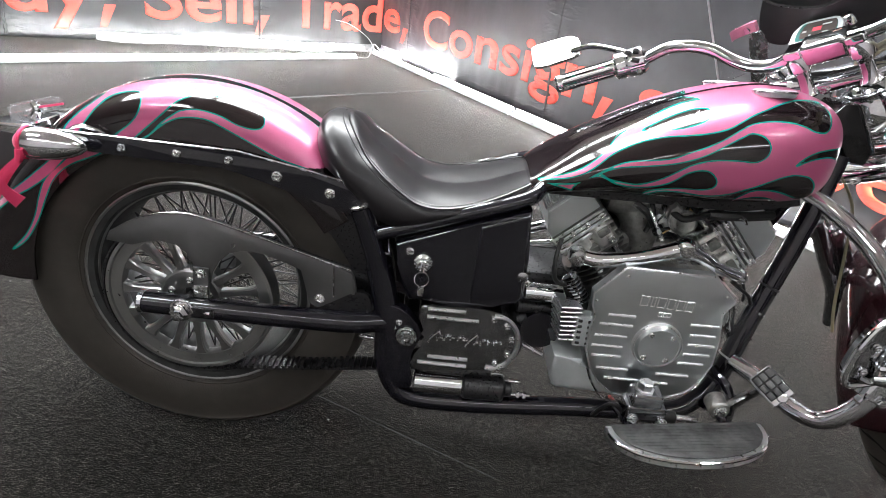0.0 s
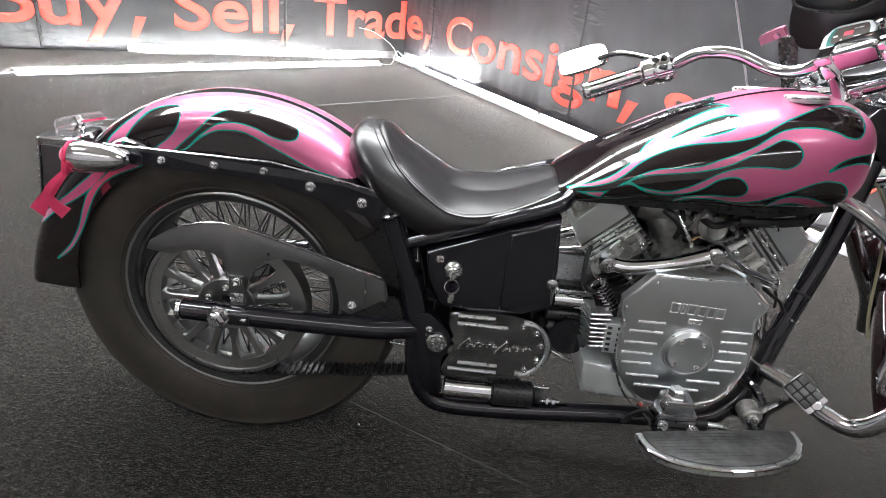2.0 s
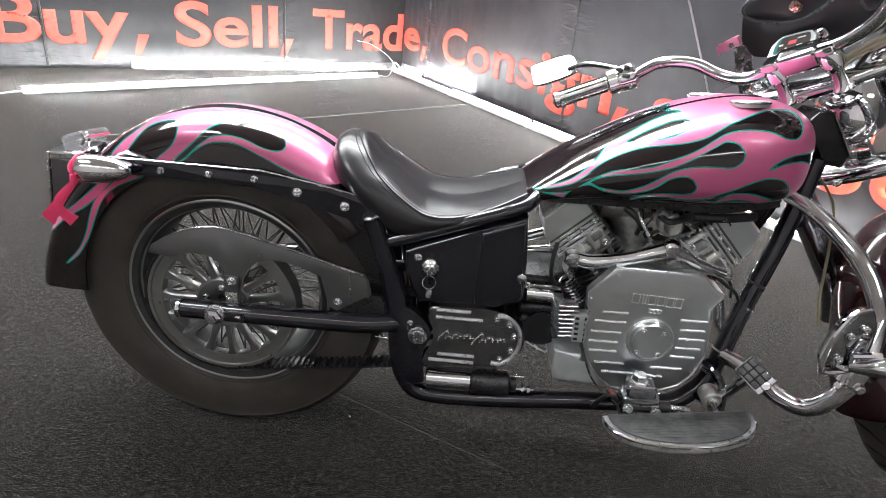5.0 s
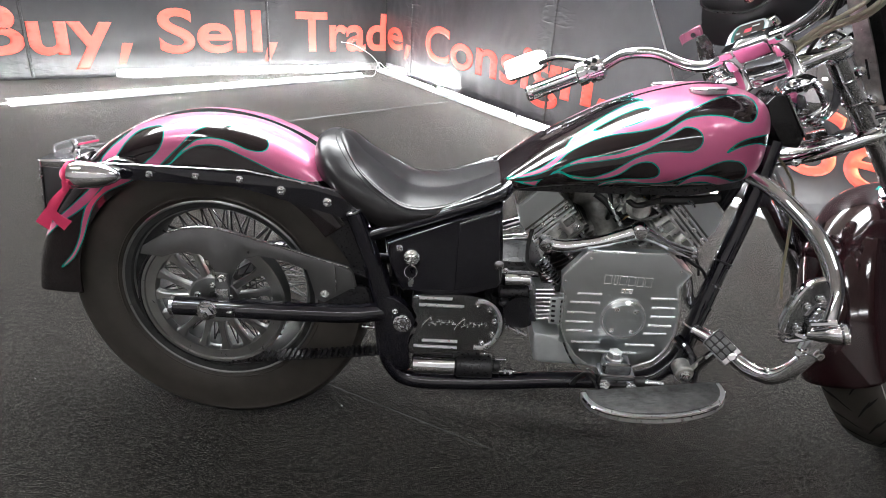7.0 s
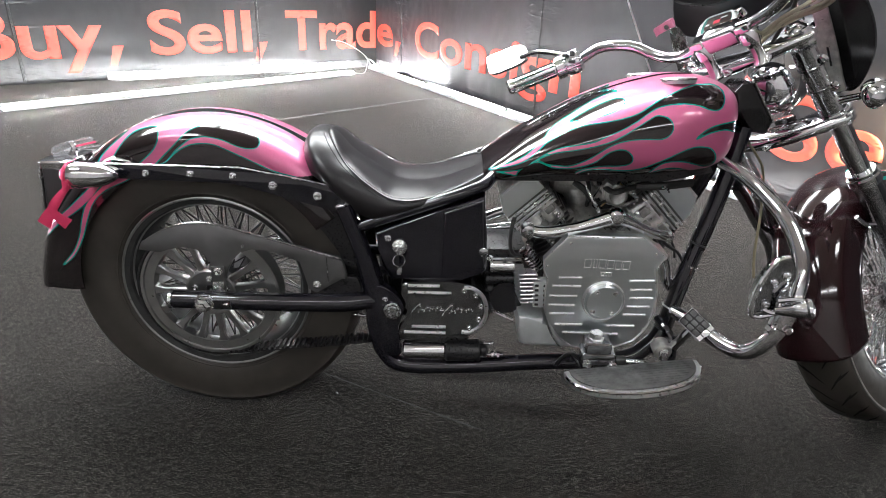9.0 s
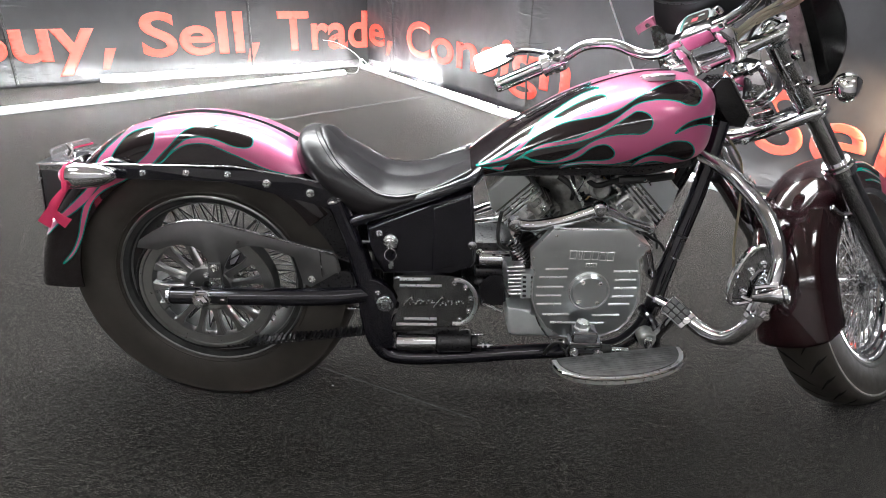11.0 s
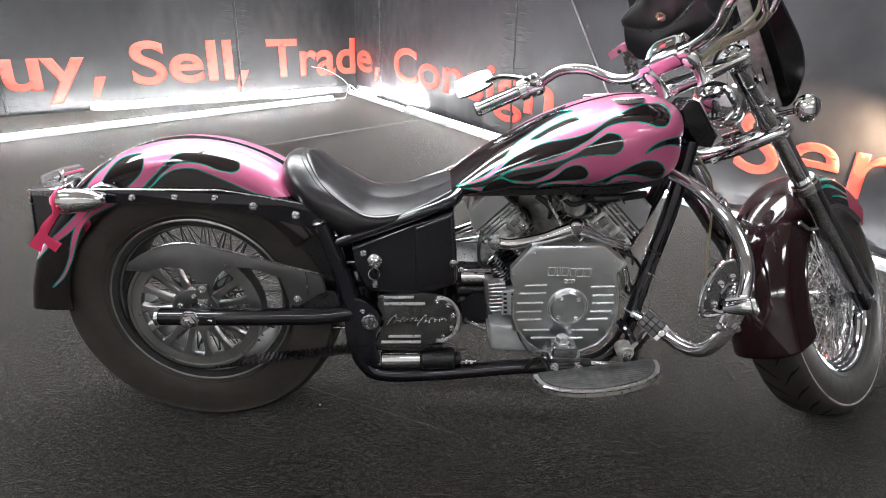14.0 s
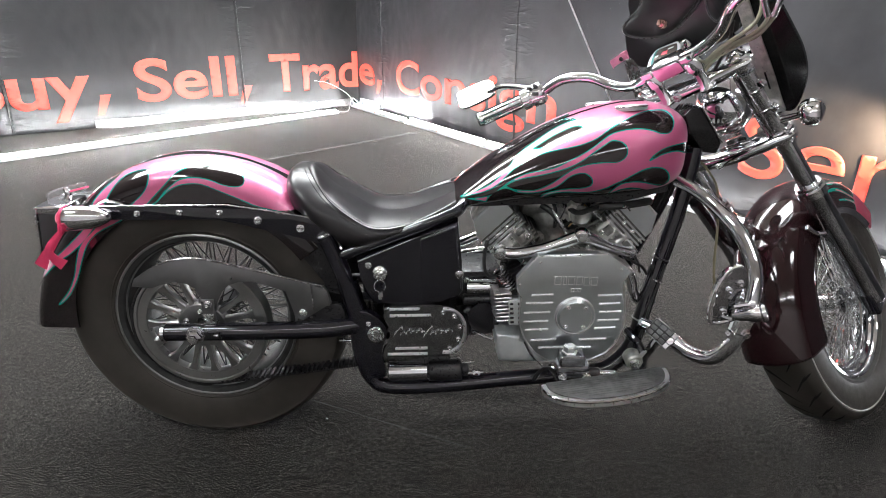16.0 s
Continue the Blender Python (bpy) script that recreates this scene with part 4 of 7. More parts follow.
SEAT_FOOT = [(0.204, 0.0, 0.600), (0.214, -0.062, 0.602), (0.240, -0.104, 0.598), (0.274, -0.125, 0.580), (0.306, -0.130, 0.555), (0.338, -0.131, 0.530), (0.372, -0.131, 0.524), (0.412, -0.130, 0.534), (0.450, -0.128, 0.548), (0.486, -0.122, 0.560), (0.526, -0.112, 0.575), (0.562, -0.098, 0.590), (0.594, -0.072, 0.600), (0.612, -0.036, 0.606), (0.617, 0.0, 0.608)]


def seat():
    crease, bulge, foot = (spline(p, 7) for p in (SEAT_CREASE, SEAT_BULGE, SEAT_FOOT))
    n = len(crease)
    rows = []
    for i in range(n):
        t = i / (n - 1)
        e, m, f = V(*crease[i]), V(*bulge[i]), V(*foot[i])
        crown = 0.016 * math.sin(math.pi * min(1.0, t * 1.25) ** 0.8) if t < 0.8 else 0.0
        crown = max(crown, 0.004)
        half = []
        for j in range(13):
            k = j / 12
            half.append(f * (1 - k) ** 2 + m * 2 * k * (1 - k) + e * k * k)
        for j in range(1, 21):
            k = 1 - j / 20
            half.append(V(e.x, e.y * k, e.z + crown * (1 - k ** 3.2) - 0.006 * (1 - k) ** 2 * math.sin(math.pi * t)))
        half.insert(13, e + V(0, 0.0012, -0.0022))
        rows.append(half + [V(p.x, -p.y, p.z) for p in half[-2::-1]] + [V(f.x, f.y * -0.5, f.z - 0.01), V(f.x, f.y * 0.5, f.z - 0.01)])
    bm = bmesh.new()
    skin(bm, rows, True)
    bmesh.ops.remove_doubles(bm, verts=bm.verts, dist=0.0002)
    ob = part("seat", bm, M_LEATHER, bike, "black leather solo seat with a raised back")
    for side in (-1, 1):
        bm = bmesh.new()
        tube(bm, [(x, -side * y, z + 0.0004) for x, y, z in crease], 0.0021, 6, 0)
        part("piping", bm, M_LEATHER, ob, "raised leather piping")
        for lift in (0.16, -0.13):
            bm = bmesh.new()
            for i in range(3, n - 4):
                q = []
                for k in (i, i + 1):
                    e, m = V(*crease[k]), V(*bulge[k])
                    q.append(e.lerp(m, lift) if lift > 0 else V(e.x, e.y * 0.94, e.z + 0.0026))
                for a, b in ((0.05, 0.40), (0.55, 0.90)):
                    p0, p1 = q[0].lerp(q[1], a), q[0].lerp(q[1], b)
                    tube(bm, [(p0.x, -side * p0.y, p0.z), (p1.x, -side * p1.y, p1.z)], 0.0008, 5, 0)
            part("stitching", bm, M_STITCH, ob, "grey stitched seam")
    return ob


seat()


# tank
def tank():
    st = [(0.583, 0.594, 0.630, 0.085), (0.61, 0.600, 0.652, 0.105), (0.66, 0.609, 0.690, 0.120), (0.72, 0.617, 0.727, 0.132), (0.79, 0.620, 0.768, 0.146), (0.86, 0.624, 0.798, 0.157), (0.93, 0.630, 0.818, 0.161), (0.99, 0.638, 0.824, 0.158), (1.038, 0.648, 0.819, 0.146), (1.069, 0.664, 0.806, 0.122), (1.086, 0.690, 0.786, 0.088), (1.092, 0.72, 0.76, 0.045)]
    st = spline(st, 24)
    rows = []
    n = 210
    for x, zb, zt, w in st:
        row = []
        for j in range(n):
            a = 2 * math.pi * j / n
            c, s = math.cos(a), math.sin(a)
            y = w * math.copysign(abs(c) ** 0.80, c)
            zc = zb + (zt - zb) * 0.42
            h = (zt - zc) if s > 0 else (zc - zb)
            z = zc + h * math.copysign(abs(s) ** (0.86 if s > 0 else 0.72), s)
            row.append(V(x - 0.012 * abs(c) ** 2 * min(1.0, max(0.0, (x - 0.78) / 0.22)), y, z))
        rows.append(row)
    bm = bmesh.new()
    skin(bm, rows, True, True)
    ob = part("fuel_tank", bm, M_FLAME, bike, "black fuel tank with pink and teal painted flames")
    paint_flames(ob, -0.15, (TANK_BODY,), (TANK_HOLE1, TANK_HOLE2, TANK_HOLE3, TANK_HOLE4, TANK_HOLE5, TANK_HOLE6, TANK_HOLE0))
    for y, z in ((-0.05, 0.822), (0.08, 0.81)):
        bm = bmesh.new()
        lathe(bm, [(0.0, -0.006), (0.032, -0.006), (0.034, 0.0), (0.034, 0.003), (0.031, 0.006), (0.0, 0.007)], pose(0.958 if y < 0 else 0.926, y, z - 0.004, -8 if y < 0 else -8, -5, 0), 40)
        cap = part("filler_cap", bm, M_OILBOX, ob, "chrome filler cap")
        bm = bmesh.new()
        lathe(bm, [(0.0335, 0.000), (0.0352, 0.001), (0.0352, 0.003), (0.0335, 0.004)], pose(0.958 if y < 0 else 0.926, y, z - 0.004, -8, -5, 0), 40, True)
        part("cap_rim", bm, M_STEEL, cap)
    bm = bmesh.new()
    tube(bm, [(0.70, 0, 0.7195), (0.79, 0, 0.770), (0.86, 0, 0.80), (0.94, 0, 0.822), (1.0, 0, 0.8265)], 0.0016, 6)
    part("tank_seam", bm, M_BLACK, ob)
    bm = bmesh.new()
    plate(bm, [(0.60, 0.606), (0.75, 0.612), (0.95, 0.62), (1.05, 0.645), (1.04, 0.665), (0.9, 0.64), (0.7, 0.63), (0.6, 0.62)], -0.09, 0.09)
    part("tank_tunnel", bm, M_SATIN, ob)
    return ob


tank()


# frame
def frame_tube(pts, r, label="", name="frame_tube", m=None, seg=16):
    bm = bmesh.new()
    tube(bm, pts, r, seg, 6)
    return part(name, bm, m or M_BLACK, bike, label)


for sd in (1, -1):
    f = lambda pts: [(x, y * sd, z) for x, y, z in pts]
    upright = frame_tube(f([(0.300, -0.125, 0.548), (0.318, -0.126, 0.50), (0.336, -0.128, 0.45), (0.357, -0.13, 0.36), (0.366, -0.13, 0.26), (0.386, -0.13, 0.197), (0.43, -0.13, 0.166), (0.56, -0.13, 0.170), (0.735, -0.13, 0.190), (0.827, -0.13, 0.198), (0.93, -0.128, 0.211), (0.975, -0.122, 0.235), (1.012, -0.11, 0.285), (1.041, -0.09, 0.409), (1.095, -0.05, 0.594), (1.118, -0.03, 0.728)]), 0.0185, "gloss black frame tube")
    if sd == 1:
        bm = bmesh.new()
        lathe(bm, [(0.0, -0.002), (0.0175, -0.002), (0.019, 0.002), (0.016, 0.004), (0.0, 0.004)], along((-0.35, 0, 0.93), (0.2985, -0.125, 0.552)), 20)
        part("tube_plug", bm, M_STEEL, upright, "worn bright tube end")
    frame_tube(f([(0.318, -0.122, 0.497), (0.345, -0.122, 0.508), (0.46, -0.122, 0.553), (0.575, -0.119, 0.599), (0.61, -0.085, 0.618), (0.70, -0.03, 0.64)]), 0.0135)
    frame_tube(f([(0.34, -0.122, 0.44), (0.37, -0.128, 0.33), (0.385, -0.128, 0.24)]), 0.024)
frame_tube([(0.318, -0.122, 0.499), (0.333, -0.122, 0.505)], 0.0165, "worn collar of the frame joint", "frame_collar")
frame_tube([(0.62, 0, 0.63), (1.1, 0, 0.78)], 0.02)
frame_tube([(1.098, 0.018, 0.80), (1.15, 0.018, 0.735)], 0.024, "black steering head", "steering_head")
bm = bmesh.new()
tube(bm, [(1.019, -0.128, 0.30), (1.044, -0.107, 0.40), (1.066, -0.094, 0.47)], 0.0035, 6)
part("wire_loom", bm, M_HOSE, bike)
for k in range(5):
    t = k / 4
    p = V(1.012, -0.110, 0.285).lerp(V(1.062, -0.075, 0.48), t)
    bm = bmesh.new()
    lathe(bm, [(0.0195, -0.002), (0.0205, -0.002), (0.0205, 0.002), (0.0195, 0.002)], along((0.3, 0.1, 0.94), p), 16, True)
    part("cable_tie", bm, M_STEEL if k % 2 else M_SATIN, bike, "thin cable tie")

# side cover with lock
PANEL = [(0.366, 0.497), (0.50, 0.553), (0.588, 0.588), (0.597, 0.50), (0.603, 0.425), (0.594, 0.408), (0.55, 0.398), (0.46, 0.391), (0.40, 0.389), (0.382, 0.42), (0.372, 0.46)]
panel = part("side_cover", plate(bmesh.new(), PANEL, -0.142, -0.03, 0.010, 4), M_BLACK, bike, "gloss black side cover with a lock and key")
bm = bmesh.new()
plate(bm, [(0.507, 0.55), (0.585, 0.582), (0.597, 0.43), (0.507, 0.402)], -0.1465, -0.14, 0.004, 3)
part("cover_bulge", bm, M_BLACK, panel)
for x, z in ((0.392, 0.487),):
    bolt(panel, (x, -0.142, z), RIGHT, 0.006, 0.004)
bm = bmesh.new()
lathe(bm, [(0.0, 0.0), (0.007, 0.0), (0.010, 0.006), (0.0, 0.012)], along(RIGHT, (0.592, -0.143, 0.468)), 16)
part("rubber_stop", bm, M_STEEL, panel)
bm = bmesh.new()
lathe(bm, [(0.0, 0), (0.0155, 0), (0.0165, 0.004), (0.014, 0.008), (0.011, 0.010), (0.011, 0.016), (0.009, 0.018), (0.0, 0.018)], along(RIGHT, (0.417, -0.142, 0.470)), 28)
lock = part("lock", bm, M_BOLT, panel, "round chrome lock")
bm = bmesh.new()
box(bm, 0.004, 0.018, 0.012, pose(0.417, -0.166, 0.470), 0.001)
key = part("key", bm, M_STEEL, lock, "small key hanging in the lock")
bm = bmesh.new()
tube(bm, [(0.418 + 0.0125 * math.cos(a), -0.166 + 0.003 * math.sin(a), 0.448 + 0.0125 * math.sin(a)) for a in np.linspace(0, 2 * math.pi, 17)], 0.0011, 6, 0)
part("key_ring", bm, M_CHROME, lock)
bm = bmesh.new()
box(bm, 0.011, 0.002, 0.02, pose(0.419, -0.165, 0.425), 0.0009)
part("key_tag", bm, M_STEEL, lock)


# ---- engine and drive ----
def cyl(name, a, b, prof_r, material, parent, label="", seg=28):
    """A plain turned bar from a to b with eased ends."""
    a, b = V(*a), V(*b)
    h = (b - a).length
    e = min(0.003, prof_r * 0.2, h * 0.2)
    bm = bmesh.new()
    lathe(bm, [(0, 0), (prof_r - e, 0), (prof_r, e), (prof_r, h - e), (prof_r - e, h), (0, h)], along(b - a, a), seg)
    return part(name, bm, material, parent, label)


def disc_cyl(name, profile, at, axis, material, parent, label="", seg=36):
    bm = bmesh.new()
    lathe(bm, profile, along(axis, at), seg)
    return part(name, bm, material, parent, label)


# gearbox cover with raised ribs and script
GEAR = spline([(0.425, 0.386), (0.47, 0.391), (0.53, 0.395), (0.575, 0.388), (0.606, 0.362), (0.617, 0.330), (0.606, 0.295), (0.575, 0.272), (0.53, 0.262), (0.47, 0.251), (0.424, 0.244), (0.418, 0.27), (0.432, 0.30), (0.436, 0.33), (0.424, 0.36)], 4, True)
GEAR = [tuple(p) for p in GEAR]
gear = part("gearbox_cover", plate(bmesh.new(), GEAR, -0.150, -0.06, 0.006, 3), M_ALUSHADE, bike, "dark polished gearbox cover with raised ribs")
bm = bmesh.new()
box(bm, 0.24, 0.12, 0.13, pose(0.51, -0.0, 0.32), 0.02, 3)
part("gearbox_case", bm, M_SATIN, bike, "black gearbox case")
bm = bmesh.new()
box(bm, 0.13, 0.14, 0.135, pose(0.655, 0.02, 0.362), 0.02, 3)
part("primary_case", bm, M_SATIN, bike, "black drive case between gearbox and engine")
bm = bmesh.new()
lathe(bm, [(0.0, 0.0), (0.012, 0.0), (0.014, -0.006), (0.034, -0.008), (0.036, 0.004), (0.038, 0.03), (0.0, 0.03)], along(RIGHT, (0.655, -0.068, 0.335)), 36)
part("black_drum", bm, M_BLACK, bike, "gloss black drum behind the oil box")
for x0, x1, z in ((0.437, 0.505, 0.382), (0.437, 0.53, 0.366), (0.447, 0.522, 0.281), (0.43, 0.522, 0.266)):
    bm = bmesh.new()
    tube(bm, [(x0, -0.1505, z + 0.001), (x1, -0.1505, z + 0.003)], 0.0036, 8, 0)
    part("rib", bm, M_POLISH, gear, "polished raised rib")
ARC = [(0.612 * 0 + 0.565 + 0.043 * math.cos(a), -0.1515, 0.329 + 0.056 * math.sin(a)) for a in np.linspace(1.75, -1.75, 22)]
bm = bmesh.new()
tube(bm, ARC, 0.0045, 8, 0)
part("cover_band", bm, M_POLISH, gear, "polished curved band")
for a in (1.65, 0.9, 0.25, -0.45, -1.2):
    bolt(gear, (0.560 + 0.036 * math.cos(a), -0.150, 0.329 + 0.048 * math.sin(a)), RIGHT, 0.0052, 0.006, M_CHROME)
# the maker's script, as a plain flourish of strokes
def flourish(x0, x1, loops, tall):
    """A slanted run of loops, the first one tall."""
    pts = []
    n = 12 * loops
    for k in range(n + 1):
        t = k / n
        a = t * loops * 2 * math.pi
        h = tall if a < 2 * math.pi else 0.0055 + (0.004 if int(a / 6.283) % 3 == 2 else 0)
        z = 0.318 + 0.010 * t + h * (1 - math.cos(a)) * 0.5 - (0.004 if a < 3 else 0)
        pts.append((x0 + (x1 - x0) * t - 0.0032 * math.sin(a) + 0.45 * (z - 0.318), -0.153, z))
    bm = bmesh.new()
    tube(bm, pts, 0.0014, 5, 2)
    return part("script", bm, M_BOLT, gear, "raised plain metal flourish")


flourish(0.447, 0.506, 5, 0.020)
flourish(0.516, 0.572, 5, 0.022)
bm = bmesh.new()
tube(bm, [(0.507, -0.152, 0.3265), (0.516, -0.152, 0.3275)], 0.0014, 5)
part("script", bm, M_BOLT, gear)

# starter and pivot bolt
starter = cyl("starter", (0.428, -0.128, 0.207), (0.524, -0.128, 0.210), 0.0235, M_CHROME, bike, "chrome and black starter motor")
cyl("starter_body", (0.524, -0.128, 0.210), (0.603, -0.128, 0.214), 0.0262, M_SATIN, starter)
cyl("starter_neck", (0.603, -0.128, 0.213), (0.62, -0.128, 0.214), 0.016, M_SATIN, starter)
cyl("terminal", (0.612, -0.14, 0.209), (0.655, -0.14, 0.212), 0.0035, M_STEEL, starter)
for x in (0.628, 0.641):
    disc_cyl("terminal_nut", [(0, 0), (0.0075, 0), (0.0075, 0.005), (0, 0.005)], (x, -0.14, 0.2108), (1, 0, 0), M_STEEL, starter, seg=6)
cyl("terminal", (0.61, -0.13, 0.233), (0.632, -0.13, 0.234), 0.0035, M_STEEL, starter)
cyl("solenoid", (0.45, -0.115, 0.236), (0.575, -0.115, 0.24), 0.014, M_SATIN, starter)
pivot = disc_cyl("pivot_bolt", [(0, 0), (0.019, 0), (0.0195, 0.004), (0.0175, 0.006), (0.0145, 0.006), (0.0138, 0.003), (0.0105, 0.003), (0.010, 0.009), (0.006, 0.0095), (0.005, 0.006), (0, 0.006)], (0.404, -0.148, 0.318), RIGHT, M_STEEL, bike, "large bright pivot bolt")
gusset = part("pivot_plate", plate(bmesh.new(), [tuple(p) for p in spline([(0.35, 0.37), (0.385, 0.375), (0.415, 0.352), (0.432, 0.325), (0.422, 0.295), (0.416, 0.26), (0.425, 0.205), (0.39, 0.200), (0.36, 0.24), (0.348, 0.30)], 3, True)], -0.147, -0.125, 0.003), M_BLACK, bike)
bolt(gusset, (0.388, -0.147, 0.345), RIGHT, 0.005, 0.004)
cyl("brake_line_stub", (0.315, -0.12, 0.287), (0.352, -0.12, 0.285), 0.004, M_STEEL, bike)

# engine block and cover
bm = bmesh.new()
box(bm, 0.19, 0.20, 0.17, pose(0.855, 0.0, 0.345), 0.03, 3)
block = part("engine_block", bm, M_ALUDULL, bike, "cast aluminium engine block")
COVER = [(0.761, 0.518), (0.917, 0.522), (0.966, 0.480), (0.947, 0.452), (0.960, 0.40), (0.964, 0.345), (0.953, 0.305), (0.932, 0.277), (0.895, 0.259), (0.855, 0.251), (0.80, 0.256), (0.768, 0.279), (0.744, 0.312), (0.731, 0.345), (0.727, 0.39), (0.731, 0.415), (0.720, 0.440), (0.718, 0.462)]
cover = part("engine_cover", plate(bmesh.new(), COVER, -0.160, -0.138, 0.004, 3), M_ALU, bike, "brushed aluminium engine side cover")
cap = disc_cyl("round_cap", [(0.0, 0.012), (0.036, 0.012), (0.040, 0.009), (0.0425, 0.004), (0.0425, -0.001), (0.0, -0.001)], (0.852, -0.160, 0.375), RIGHT, M_ALU, cover, "round aluminium cap with four screws", 56)
for a in (0.85, 2.2, 3.95, 5.4):
    bolt(cap, (0.852 + 0.031 * math.cos(a), -0.1715, 0.375 + 0.031 * math.sin(a)), RIGHT, 0.0042, 0.003)
bm = bmesh.new()
tube(bm, [(x, -0.1588, z) for x, z in COVER + COVER[:1]], 0.0017, 6, 0, False)
part("cover_edge", bm, M_POLISH, cover, "bright chamfered edge")
bm = bmesh.new()
lathe(bm, [(0.0405, 0.006), (0.0425, 0.010), (0.0445, 0.008), (0.0455, 0.0), (0.0425, 0.0)], along(RIGHT, (0.852, -0.160, 0.375)), 56, True)
part("cap_ring", bm, M_POLISH, cap, "bright ring round the cap")
RIBS = [(0.752, 0.800, 0.424), (0.741, 0.80, 0.404), (0.738, 0.795, 0.380), (0.738, 0.793, 0.358), (0.742, 0.795, 0.337), (0.757, 0.815, 0.311), (0.776, 0.895, 0.291), (0.900, 0.951, 0.424), (0.905, 0.950, 0.403), (0.907, 0.955, 0.383), (0.905, 0.952, 0.362), (0.900, 0.946, 0.342), (0.868, 0.928, 0.313)]
for x0, x1, z in RIBS:
    bm = bmesh.new()
    tube(bm, [(x0, -0.1605, z), (x1, -0.1605, z + 0.002)], 0.0028, 8, 0)
    part("rib", bm, M_POLISH, cover, "polished milled rib")
# maker's lettering as plain bars
for x, w, z, h in ((0.806, 0.0135, 0.460, 0.019), (0.822, 0.006, 0.460, 0.019), (0.837, 0.0135, 0.460, 0.019), (0.855, 0.012, 0.4595, 0.019), (0.872, 0.012, 0.459, 0.019), (0.889, 0.0135, 0.459, 0.019), (0.841, 0.006, 0.437, 0.008), (0.849, 0.006, 0.437, 0.008), (0.857, 0.006, 0.437, 0.008)):
    bm = bmesh.new()
    tube(bm, [(x + sx * w / 2 - 0.035 * (x - 0.85), -0.1607, z + sz * h / 2) for sx, sz in ((-1, -1), (1, -1), (1, 1), (-1, 1), (-1, -1))], 0.0009 if h > 0.01 else 0.0012, 6, 0, False)
    part("name_bar", bm, M_POLISH, cover, "plain outlined bar in place of a name")
for x, z in ((0.767, 0.503), (0.945, 0.488), (0.725, 0.45), (0.95, 0.31)):
    bolt(cover, (x, -0.1605, z), RIGHT, 0.0022, 0.002)
COVER2 = [(max(x + 0.012, 0.79) if z > 0.42 else x + 0.012, z - 0.02 if z > 0.48 else z - 0.004) for x, z in COVER]
part("cover_flange", plate(bmesh.new(), COVER2, -0.138, -0.06), M_ALUDULL, bike)

# oil box
OIL = [(0.680, 0.316), (0.70, 0.315), (0.735, 0.313), (0.755, 0.285), (0.78, 0.262), (0.815, 0.243), (0.70, 0.243), (0.688, 0.248), (0.682, 0.27)]
oil = part("oil_box", plate(bmesh.new(), OIL, -0.148, -0.02, 0.010, 4), M_OILBOX, bike, "welded aluminium oil box")
disc_cyl("drain_plug", [(0, 0), (0.012, 0), (0.012, 0.012), (0, 0.012)], (0.735, -0.09, 0.228), (0, 0, -1), M_SATIN, oil)
bm = bmesh.new()
tube(bm, [(0.745, -0.149, 0.30), (0.757, -0.15, 0.275), (0.775, -0.15, 0.25), (0.79, -0.15, 0.235)], 0.0022, 6)
part("weld_bead", bm, M_STEEL, oil)

# finned regulator with a pale ladder-shaped front, and the ribbed tube above it
# Its black backing puts the shade between the fins into the colour.
reg = part("regulator", plate(bmesh.new(), [(0.684, 0.424), (0.726, 0.420), (0.730, 0.348), (0.694, 0.348)], -0.120, -0.09, 0.002), M_SATIN, bike, "finned aluminium regulator")
for k in range(8):
    bm = bmesh.new()
    box(bm, 0.040, 0.060, 0.0036, pose(0.6865 + 0.0012 * k, -0.119, 0.420 - 0.0094 * k, 0, 0, 8), 0.0008, 1)
    part("fin", bm, M_POLISH, reg)
bm = bmesh.new()
plate(bm, [(0.7035, 0.404), (0.7335, 0.405), (0.7385, 0.344), (0.7075, 0.343)], -0.149, -0.121, 0.002)
ladder = part("front_block", bm, M_OILBOX, reg, "pale cast front of the regulator")
for k in range(5):
    for x in (0.7105, 0.7285):
        bm = bmesh.new()
        box(bm, 0.008, 0.003, 0.0055, pose(x + 0.0009 * k, -0.1495, 0.397 - 0.0115 * k), 0.001, 1)
        part("slot", bm, M_SATIN, ladder)
bm = bmesh.new()
prof = [(0.0, 0.0)]
for k in range(8):
    prof += [(0.0105, 0.0075 * k), (0.0150, 0.0075 * k + 0.002), (0.0150, 0.0075 * k + 0.0048), (0.0105, 0.0075 * k + 0.0068)]
lathe(bm, prof + [(0.0, 0.062)], along((0.0407, 0, -0.0499), (0.680, -0.112, 0.466)), 28)
part("ribbed_tube", bm, M_CHROMEDARK, bike, "ribbed metal tube under the cylinder head")


